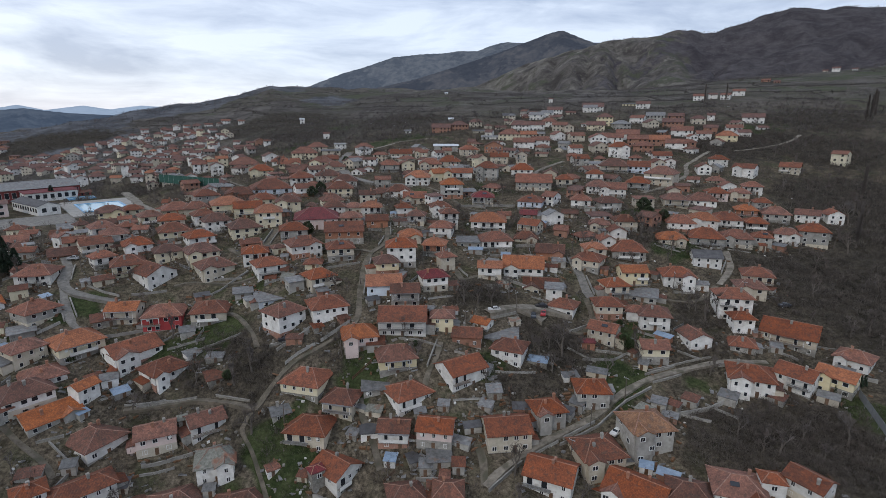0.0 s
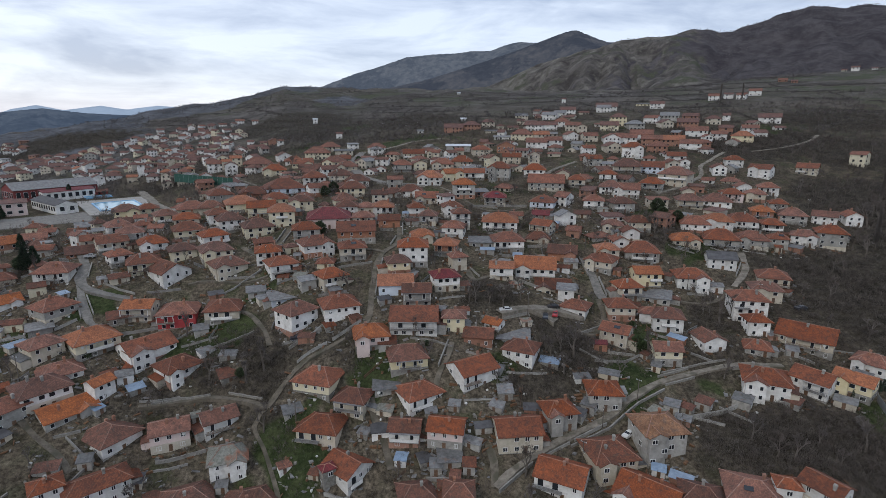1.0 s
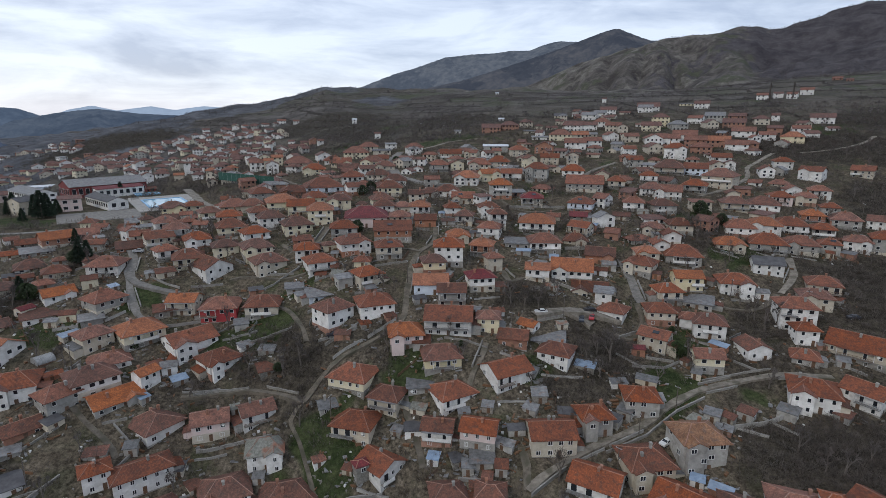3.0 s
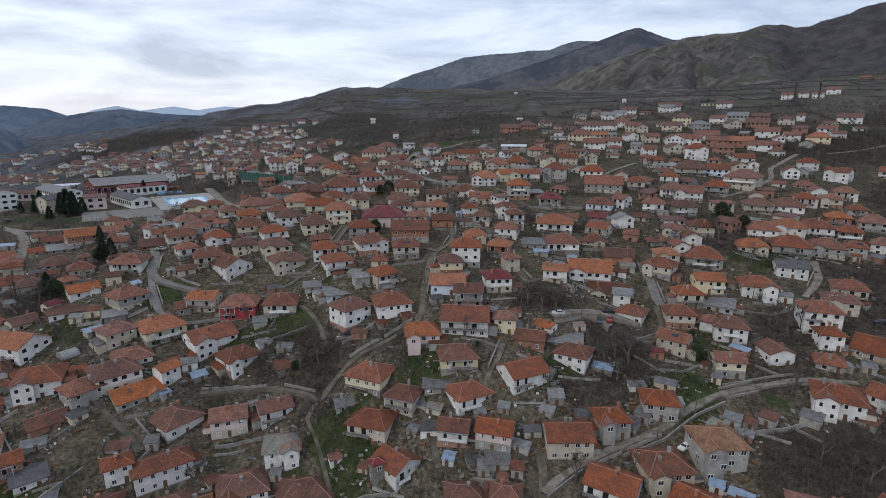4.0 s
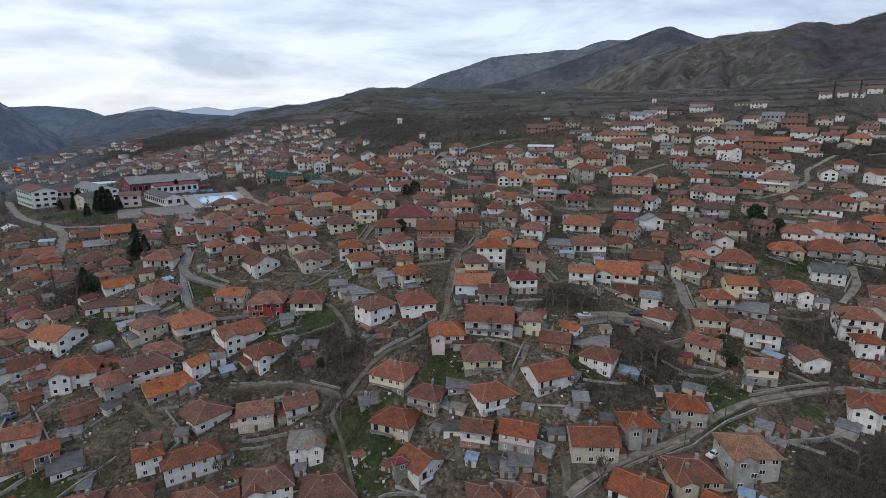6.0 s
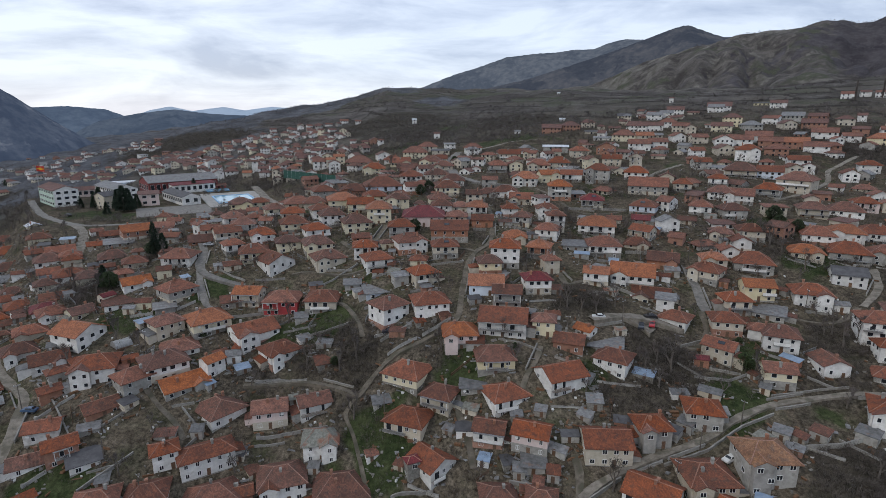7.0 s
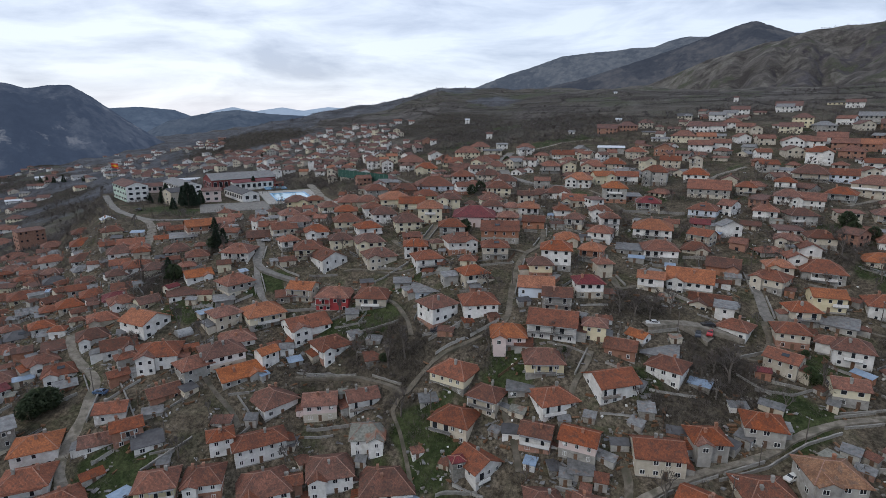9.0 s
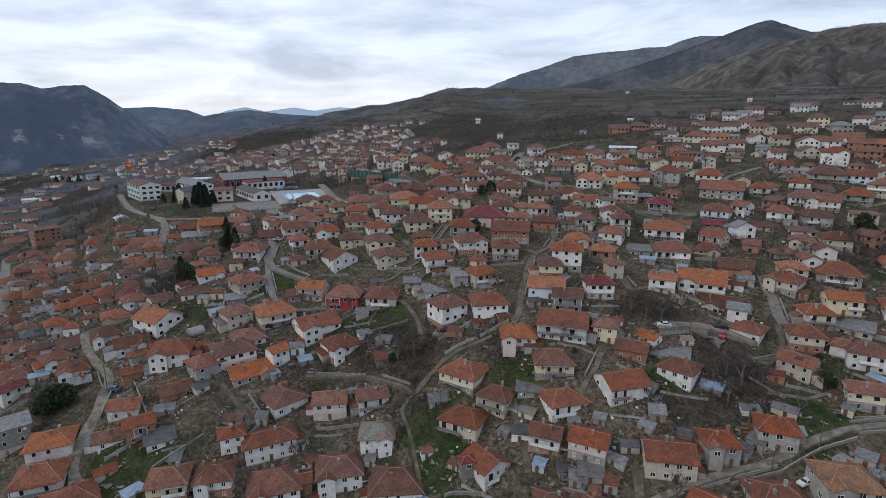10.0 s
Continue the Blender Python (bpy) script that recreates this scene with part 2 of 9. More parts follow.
def fields(x, y, z):
    """The small fields of the slopes: a random tone for each, and 1 along the hedges between them."""
    a, r = np.arctan2(-x, y), np.hypot(x, y)
    up = z / 8.5 + 1.6 * lumps(x / 130, y / 130)
    row = np.floor(up)
    along = a * r / (38 + 30 * ((row * 0.618) % 1)) + row * 0.37 + .5 * lumps(x / 50, y / 50)
    plot = np.floor(along)
    tone = np.sin(row * 91.7 + plot * 37.3) * 43758.5453
    tone = tone - np.floor(tone)
    kept = np.sin(row * 12.9 + plot * 78.2) * 9758.5453
    kept = kept - np.floor(kept)
    hedge = np.where(((up - row < .2) & (kept > .35)) | ((along - plot < .1) & (kept > .55)), 1.0, 0.0)
    return tone, hedge


def ground(x, y):
    """Height of the land at x, y (arrays or numbers)."""
    x, y = np.asarray(x, float), np.asarray(y, float)
    r = np.maximum(np.hypot(x, y), 1.0)
    a = np.degrees(np.arctan2(-x, y))
    u = np.clip((a + 60) / 15, 0, 9 - 1e-6)
    v = np.clip(np.log(r / 72) / np.log(1.5), 0, 8 - 1e-6)
    i, j = u.astype(int), v.astype(int)
    wu, wv = spline(u - i), spline(v - j)
    z = 0
    for k in range(4):
        for m in range(4):
            z = z + wu[k] * wv[m] * RELIEF[np.clip(i - 1 + k, 0, 9), np.clip(j - 1 + m, 0, 8)]
    # behind the village the relief flattens out
    back = np.clip((np.abs(a - 7) - 70) / 50, 0, 1)
    back = back * back * (3 - 2 * back)
    z = z * (1 - back) + back * (15 + 12 * np.sin(x / 260) * np.cos(y / 310) + np.clip((r - 400) / 1100, 0, 1.5) * 60)
    # the level school terrace above the valley
    shelf = np.clip((a - 27) / 2.5, 0, 1) * np.clip((53 - a) / 4, 0, 1) * np.clip((r - 240) / 50, 0, 1) * np.clip((450 - r) / 35, 0, 1)
    z = z + shelf * (101 - z)
    rough = np.clip((r - 700) / 600, 0, 1)
    # valleys and gullies of the mountain sides, longer down the slope than across it
    u, v = np.radians(a) * 1500, r * 0.55
    gully = 1.3 * (1 - sharp(u / 210 + .6 * lumps(u / 300, v / 260), v / 520)) ** 2 + .55 * (1 - sharp(u / 75 + .8 * lumps(u / 90, v / 110), v / 190)) ** 1.5 + .3 * lumps(u / 28, v / 40)
    for rows, far, fall in ((RIDGE_NEAR, 1150 - 6 * np.clip(a, -20, 40), .2), (RIDGE_RIGHT, 1900 + 120 * np.sin(a / 9), .3)):
        top = 150 + far * np.tan(np.radians(crest(a, rows)))
        off = np.abs(r - far)
        ridge = top - fall * (np.sqrt(off * off + 60 ** 2) - 60) - np.clip(off / 260, 0, 1) * np.where(far > 1500, 66, 16) * gully
        d = np.clip((ridge - z) / 24, -30, 30)
        z = np.where(back < 1, (z + 24 * np.log1p(np.exp(d))) * (1 - back) + z * back, z)
    # the eroded ravine in the bare hill, with ribs that run down into it from both sides
    across, rib, inside = ravine(a, r)
    z = z - inside * (1 - back) * (30 * np.exp(-(across / 40) ** 2) - 5 * rib)
    # old field terraces above the village, worn away in places
    saw = (z / 7) % 1.0
    worn = np.clip(2.2 * lumps(x / 120, y / 120) - .6, 0, 1)
    z = z + np.clip((r - 420) / 200, 0, 1) * np.clip((1150 - r) / 200, 0, 1) * (1 - back) * worn * 1.8 * (np.clip((saw - .8) / .2, 0, 1) - saw)
    # gentle garden terraces and unevenness
    z = z + (1 - shelf) * .5 * np.sin(x / 11 + 1.3 * np.sin(y / 17)) * np.sin(y / 9 + x / 31) + rough * (5 * np.sin(x / 37 + 2 * np.sin(y / 61)) * np.sin(y / 43) + 2 * np.sin(x / 13 + y / 19))
    z = np.where(r < 75, 50 + (z - 50) * np.clip(r / 75, 0, 1) ** 2, z)
    fade = np.clip((r - 2300) / 2000, 0, 1)
    return z * (1 - fade) - 20 * fade



def part(name, bm, material, parent, label=""):
    """Links a bmesh, or a mesh, as one mesh object under a thing or a part."""
    if isinstance(bm, bmesh.types.BMesh):
        me = bpy.data.meshes.new(name)
        bm.to_mesh(me)
        bm.free()
    else:
        me = bm
    if material and not me.materials:
        for one in material if isinstance(material, (tuple, list)) else (material,):
            me.materials.append(one)
    ob = new(name, me)
    ob.parent = parent
    if label:
        tagged(ob, label)
    return ob


def thing(name, x, y, z, turn=0.0, label="", category="", group="", kind=""):
    ob = new(name)
    ob.empty_display_size = 0.5
    ob.matrix_world = pose(x, y, z, 0, 0, turn)
    return tagged(ob, label, category, group, kind)


def mesh_of(name, verts, faces, smooth=False):
    me = bpy.data.meshes.new(name)
    me.from_pydata(verts, [], faces)
    if smooth:
        me.polygons.foreach_set("use_smooth", [True] * len(me.polygons))
    me.update()
    return me


def box(bm, x0, x1, y0, y1, z0, z1, slot=0):
    v = [bm.verts.new((x, y, z)) for z in (z0, z1) for y in (y0, y1) for x in (x0, x1)]
    for f in ((0, 2, 3, 1), (4, 5, 7, 6), (0, 1, 5, 4), (2, 6, 7, 3), (0, 4, 6, 2), (1, 3, 7, 5)):
        bm.faces.new([v[i] for i in f]).material_index = slot


def soil():
    """Soil, dry grass and fresh grass of the gardens and slopes; the scrub of the far slopes; the worn earth round the houses."""
    m = bpy.data.materials.new("soil_and_grass")
    m.use_nodes = True
    nodes, links = m.node_tree.nodes, m.node_tree.links
    shader = nodes["Principled BSDF"]
    shader.inputs["Roughness"].default_value = 1.0
    shader.inputs["Specular IOR Level"].default_value = 0.1
    tc = nodes.new("ShaderNodeTexCoord")

    def layer(scale, detail, at, width, under, over, rough=0.6):
        n = nodes.new("ShaderNodeTexNoise")
        n.inputs["Scale"].default_value, n.inputs["Detail"].default_value, n.inputs["Roughness"].default_value = scale, detail, rough
        links.new(tc.outputs["Object"], n.inputs["Vector"])
        e = nodes.new("ShaderNodeMapRange")
        e.inputs[1].default_value, e.inputs[2].default_value = at, at + width
        links.new(n.outputs[0], e.inputs[0])
        mix = nodes.new("ShaderNodeMix")
        mix.data_type = "RGBA"
        links.new(e.outputs[0], mix.inputs["Factor"])
        for socket, value in (("A", under), ("B", over)):
            if isinstance(value, tuple):
                mix.inputs[socket].default_value = (*value, 1)
            else:
                links.new(value, mix.inputs[socket])
        return mix.outputs["Result"]

    earth = layer(0.35, 8, 0.38, 0.26, (0.044, 0.035, 0.025), (0.114, 0.092, 0.065))
    dry = layer(0.16, 7, 0.52, 0.12, earth, (0.108, 0.093, 0.064))
    grass = layer(0.11, 7, 0.50, 0.10, dry, (0.047, 0.047, 0.026))
    fresh = layer(0.05, 5, 0.60, 0.06, grass, (0.038, 0.050, 0.020))
    yard = layer(0.55, 9, 0.38, 0.28, (0.056, 0.046, 0.034), (0.162, 0.135, 0.102))
    yard = layer(0.1, 6, 0.55, 0.08, yard, (0.060, 0.058, 0.033))
    wild = layer(0.03, 10, 0.40, 0.22, (0.046, 0.041, 0.038), (0.112, 0.102, 0.092), 0.72)
    wild = layer(0.009, 8, 0.53, 0.07, wild, (0.060, 0.063, 0.043), 0.68)
    tone = nodes.new("ShaderNodeAttribute")
    tone.attribute_name = "field"
    plots = nodes.new("ShaderNodeValToRGB")
    plots.color_ramp.interpolation = "CONSTANT"
    for k, (at, colour) in enumerate(((0.0, (0.042, 0.036, 0.030)), (0.2, (0.056, 0.055, 0.038)), (0.42, (0.076, 0.069, 0.055)), (0.6, (0.052, 0.059, 0.033)), (0.78, (0.062, 0.055, 0.043)), (0.92, (0.112, 0.099, 0.078)))):
        stop = plots.color_ramp.elements[k] if k < 2 else plots.color_ramp.elements.new(at)
        stop.position, stop.color = at, (*colour, 1)
    links.new(tone.outputs["Fac"], plots.inputs[0])
    plot = layer(0.05, 9, 0.44, 0.16, plots.outputs[0], wild, 0.7)
    lawn = layer(0.3, 6, 0.40, 0.22, (0.026, 0.036, 0.014), (0.050, 0.058, 0.026))
    litter = layer(0.25, 8, 0.40, 0.25, (0.024, 0.021, 0.016), (0.056, 0.048, 0.036))
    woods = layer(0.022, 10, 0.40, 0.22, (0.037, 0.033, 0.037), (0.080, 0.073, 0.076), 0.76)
    # far woods to the left: grey twigs, with bluish haze mixed into the colour
    hazed_copse = layer(0.03, 10, 0.40, 0.22, (0.046, 0.048, 0.054), (0.108, 0.111, 0.121), 0.72)
    bare = layer(0.03, 10, 0.40, 0.26, (0.080, 0.074, 0.063), (0.172, 0.160, 0.142), 0.78)
    hedge = layer(0.2, 6, 0.40, 0.25, (0.024, 0.021, 0.018), (0.046, 0.039, 0.032))
    out = fresh
    for name, colour in (("wild", wild), ("tilled", plot), ("hedge", hedge), ("bare", bare), ("woods", woods), ("hazed_copse", hazed_copse), ("thicket", litter), ("yard", yard), ("lawn", lawn)):
        mask = nodes.new("ShaderNodeAttribute")
        mask.attribute_name = name
        factor = mask.outputs["Fac"]
        if name in ("bare", "woods", "hazed_copse", "hedge"):
            stir = nodes.new("ShaderNodeTexNoise")
            stir.inputs["Scale"].default_value, stir.inputs["Detail"].default_value, stir.inputs["Roughness"].default_value = (0.035 if name != "hedge" else 0.15), 9, 0.72
            links.new(tc.outputs["Object"], stir.inputs["Vector"])
            shift = nodes.new("ShaderNodeMath")
            shift.operation = "MULTIPLY_ADD"
            shift.inputs[1].default_value = 1.6
            links.new(stir.outputs[0], shift.inputs[0])
            links.new(factor, shift.inputs[2])
            crisp = nodes.new("ShaderNodeMapRange")
            crisp.inputs[1].default_value, crisp.inputs[2].default_value = 1.20, 1.40
            links.new(shift.outputs[0], crisp.inputs[0])
            factor = crisp.outputs[0]
        mix = nodes.new("ShaderNodeMix")
        mix.data_type = "RGBA"
        links.new(factor, mix.inputs["Factor"])
        links.new(out, mix.inputs["A"])
        links.new(colour, mix.inputs["B"])
        out = mix.outputs["Result"]
    speck = nodes.new("ShaderNodeTexNoise")
    speck.inputs["Scale"].default_value, speck.inputs["Detail"].default_value, speck.inputs["Roughness"].default_value = 1.1, 10, 0.75
    links.new(tc.outputs["Object"], speck.inputs["Vector"])
    grain = nodes.new("ShaderNodeMapRange")
    grain.inputs[1].default_value, grain.inputs[2].default_value, grain.inputs[3].default_value, grain.inputs[4].default_value = 0.35, 0.68, 0.45, 1.75
    links.new(speck.outputs[0], grain.inputs[0])
    rub = nodes.new("ShaderNodeVectorMath")
    rub.operation = "SCALE"
    links.new(out, rub.inputs[0])
    links.new(grain.outputs[0], rub.inputs["Scale"])
    links.new(rub.outputs[0], shader.inputs["Base Color"])
    fine = nodes.new("ShaderNodeTexNoise")
    fine.inputs["Scale"].default_value, fine.inputs["Detail"].default_value = 0.8, 9
    links.new(tc.outputs["Object"], fine.inputs["Vector"])
    relief = nodes.new("ShaderNodeBump")
    relief.inputs["Strength"].default_value, relief.inputs["Distance"].default_value = 0.9, 0.5
    links.new(fine.outputs[0], relief.inputs["Height"])
    links.new(relief.outputs[0], shader.inputs["Normal"])
    return m


SPOTS = []  # where houses stand: x, y, half width
LAWNS = []  # green patches: x, y, radius
THICKETS = []  # dark scrub: x, y, radius
VERGES = []  # edges of the lanes, side by side
LANES = []  # points along the lanes: x, y, half width


def build_ground():
    bearings = np.concatenate([np.arange(-65, 80, 0.25), np.arange(80, 295, 2.5)])
    radii = np.concatenate([[1.5], np.arange(8, 60, 8), np.geomspace(60, 420, 260), np.geomspace(424, 2600, 210), np.geomspace(2680, 4950, 20)])
    a, r = np.meshgrid(np.radians(bearings), radii)
    x, y = -r * np.sin(a), r * np.cos(a)
    z = ground(x, y)
    n, k = len(bearings), len(radii)
    verts = np.stack([x.ravel(), y.ravel(), z.ravel()], 1)
    i = np.arange(k - 1)[:, None] * n
    j = np.arange(n)[None]
    nxt = (j + 1) % n
    faces = np.stack([(i + j).ravel(), (i + n + j).ravel(), (i + n + nxt).ravel(), (i + nxt).ravel()], 1)
    verts = np.concatenate([verts, [[0, 0, float(ground(0, 1))]]])
    tris = [(len(verts) - 1, b, (b + 1) % n) for b in range(n)]
    me = mesh_of("ground", verts.tolist(), faces.tolist() + tris, True)
    yard = np.zeros(len(verts))
    for hx, hy, half in SPOTS:
        near = np.exp(-((verts[:, 0] - hx) ** 2 + (verts[:, 1] - hy) ** 2) / (2 * (half + 2.0) ** 2))
        yard = np.maximum(yard, near)
    far = np.hypot(verts[:, 0], verts[:, 1])
    wild = np.clip((far - 420) / 250, 0, 1)
    bearing = np.degrees(np.arctan2(-verts[:, 0], verts[:, 1]))
    x, y, z = verts.T
    tone, hedge = fields(x, y, z)
    tilled = np.clip((far - 430) / 150, 0, 1) * np.clip((np.where(bearing < 6, 880, 1130) + 60 * np.sin(bearing / 3) - far) / 60, 0, 1) * np.clip((bearing + 58) / 6, 0, 1) * np.clip((66 - bearing) / 6, 0, 1)
    tilled = tilled * np.clip(3 * lumps(x / 150 + 3, y / 150) - .7, 0, 1)
    rows = 5 * lumps(x / 90, y / 90) + 3 * lumps(x / 30, y / 30)
    bare = np.clip((far - 900) / 90, 0, 1) * np.clip((5 - bearing) / 4, 0, 1) * np.clip((bearing + 21 + rows) / 5, 0, 1)
    across, rib, inside = ravine(bearing, far)
    spots = lumps(x / 46, y / 46) * .55 + lumps(x / 17, y / 17) * .45
    stripe = .55 * sharp((np.radians(bearing) * 1500 + .35 * far) / 26 + 1.3 * lumps(x / 45, y / 45), far / 110) + .45 * sharp((np.radians(bearing) * 1500 + .2 * far) / 9 + lumps(x / 20, y / 20), far / 50)
    bare = bare * np.clip(.05 + 1.4 * spots - .75 * stripe, 0, .8) * (1 - inside) + bare * inside * np.clip(1.6 * rib - .35, 0, .9)
    bare = np.maximum(bare, .55 * np.exp(-((bearing + 26.6 + .0022 * (1700 - far) * 4) / .35) ** 2) * np.clip((far - 1350) / 150, 0, 1) * np.clip(2.4 * lumps(x / 40, y / 40) - .8, 0, 1))
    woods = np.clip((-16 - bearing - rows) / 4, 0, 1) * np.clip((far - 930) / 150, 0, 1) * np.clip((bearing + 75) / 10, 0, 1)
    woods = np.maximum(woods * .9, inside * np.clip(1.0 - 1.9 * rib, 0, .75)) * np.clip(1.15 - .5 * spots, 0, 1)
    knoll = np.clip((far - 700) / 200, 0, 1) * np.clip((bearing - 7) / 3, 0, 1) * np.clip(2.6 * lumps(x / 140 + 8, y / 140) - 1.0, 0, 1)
    hazed_copse = np.maximum(knoll, np.clip((far - 560) / 120, 0, 1) * np.clip((bearing - 27) / 5, 0, 1) * np.clip(1.8 * lumps(x / 70, y / 70), .35, .9))
    wobble = 1 + 0.35 * np.sin(verts[:, 0] / 2.3 + 1.1 * np.sin(verts[:, 1] / 3.1)) * np.sin(verts[:, 1] / 2.7)
    masks = []
    for rows, edge in ((THICKETS, 0.5), (LAWNS, 0.2)):
        mask = np.zeros(len(verts))
        for px, py, radius in rows:
            away = np.hypot(verts[:, 0] - px, verts[:, 1] - py) * wobble / radius
            mask = np.maximum(mask, np.clip((1 + edge - away) / edge, 0, 1))
        masks.append(mask)
    for name, values in (("yard", yard * 0.9), ("wild", wild), ("field", tone), ("tilled", tilled * .9), ("hedge", hedge * np.clip((far - 430) / 100, 0, 1) * np.clip((np.where(bearing < 6, 900, 1130) - far) / 60, 0, 1) * .8), ("bare", bare), ("woods", woods), ("hazed_copse", hazed_copse), ("thicket", masks[0]), ("lawn", masks[1])):
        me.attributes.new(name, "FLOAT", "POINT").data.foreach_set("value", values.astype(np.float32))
    me.materials.append(soil())
    tagged(new("ground", me), "brown hillside of bare soil, dry grass and green garden patches", "ground", kind="structure")
# ---- houses ----
rng = random.Random(7)
tint = random.Random(11)
SHARED = {}
ROOF_WORDS = {"bluesheet": "pale blue sheet-metal", "hazed": "haze-dulled tiled", "red": "terracotta tiled", "orange": "bright orange tiled", "brown": "old brown tiled", "crimson": "crimson tiled", "metal": "grey sheet-metal", "pale": "pale sheet", "slate": "dark grey", "stone": "mossy stone-slab", "straw": "tan weathered tiled"}
WALL_WORDS = {"white": "white plastered", "cream": "cream plastered", "yellow": "yellow plastered", "grey": "bare grey rendered", "beige": "beige plastered", "pink": "pale pink plastered", "blue": "pale blue plastered", "brick": "bare brick", "stone": "rubble stone", "crimson": "crimson painted"}
KIND_WORDS = {"hip": "hipped", "gable": "gabled", "gable_end": "gable-fronted", "flat": "low-pitched"}


def shared(key, build):
    if key not in SHARED:
        SHARED[key] = build()
    return SHARED[key]


def plate(bm, xs, zs, holes, y0, y1, slot=0):
    """An upright plate cut by the lines xs and zs, with the cells in holes left open, as one connected piece."""
    grid = {}

    def vert(i, k, y):
        if (i, k, y) not in grid:
            grid[i, k, y] = bm.verts.new((xs[i], y, zs[k]))
        return grid[i, k, y]

    cells = {(i, k) for i in range(len(xs) - 1) for k in range(len(zs) - 1)} - set(holes)
    for i, k in sorted(cells):
        for y, order in ((y0, 1), (y1, -1)):
            bm.faces.new([vert(*c, y) for c in ((i, k), (i + 1, k), (i + 1, k + 1), (i, k + 1))][::order]).material_index = slot
        for (di, dk), (a, b) in (((0, -1), ((i, k), (i + 1, k))), ((1, 0), ((i + 1, k), (i + 1, k + 1))), ((0, 1), ((i + 1, k + 1), (i, k + 1))), ((-1, 0), ((i, k + 1), (i, k)))):
            if (i + di, k + dk) not in cells:
                bm.faces.new([vert(*b, y0), vert(*a, y0), vert(*a, y1), vert(*b, y1)]).material_index = slot


def finish(name, bm, *materials):
    me = bpy.data.meshes.new(name)
    bm.to_mesh(me)
    bm.free()
    for m in materials:
        me.materials.append(m)
    return me


def window_mesh(w, h, material=None):
    """A window frame with a mullion, as one piece; the outside is towards -y."""
    bm = bmesh.new()
    t = 0.09
    plate(bm, (-w / 2, -w / 2 + t, -t / 2, t / 2, w / 2 - t, w / 2), (0, t, h - t, h), ((1, 1), (3, 1)), -0.07, 0.05)
    return finish("window", bm, material or FRAME)


def pane_mesh(w, h):
    bm = bmesh.new()
    box(bm, -w / 2 + 0.05, w / 2 - 0.05, -0.025, 0.04, 0.05, h - 0.05)
    return finish("pane", bm, GLASS)


def whole_window_mesh(w, h):
    """Frame and glass in one piece, for houses far off."""
    bm = bmesh.new()
    box(bm, -w / 2, w / 2, -0.06, 0.05, 0, h)
    bm.faces.ensure_lookup_table()
    bm.normal_update()
    front = min(bm.faces, key=lambda f: f.calc_center_median().y)
    bmesh.ops.inset_individual(bm, faces=[front], thickness=0.12, depth=-0.02)
    front.material_index = 1
    return finish("window", bm, FRAME, GLASS)


def rings(bm, levels):
    """A closed square stack: half width and height, level by level."""
    rows = [[bm.verts.new((sx * a, sy * a, z)) for sx, sy in ((-1, -1), (1, -1), (1, 1), (-1, 1))] for a, z in levels]
    for low, high in zip(rows, rows[1:]):
        for k in range(4):
            bm.faces.new((low[k], low[(k + 1) % 4], high[(k + 1) % 4], high[k]))
    bm.faces.new(rows[0][::-1])
    bm.faces.new(rows[-1])


def chimney_mesh(h, plastered):
    bm = bmesh.new()
    rings(bm, ((0.3, -0.9), (0.3, h), (0.38, h + 0.02), (0.38, h + 0.12), (0.22, h + 0.13), (0.22, h + 0.3), (0.36, h + 0.31), (0.33, h + 0.38)))
    return finish("chimney", bm, PLINTH if plastered else WALLS["brick"])


def dish_mesh():
    """A small satellite dish on a short arm."""
    bm = bmesh.new()
    rows = []
    for rad, dep in ((0.02, 0.0), (0.2, 0.03), (0.42, 0.12), (0.43, 0.15), (0.2, 0.06), (0.02, 0.03)):
        rows.append([bm.verts.new((rad * math.cos(k * math.pi / 6), -dep, rad * math.sin(k * math.pi / 6) + 0.7)) for k in range(12)])
    for a, b in zip(rows, rows[1:]):
        for k in range(12):
            bm.faces.new((a[k], a[(k + 1) % 12], b[(k + 1) % 12], b[k]))
    return finish("satellite_dish", bm, FRAME)


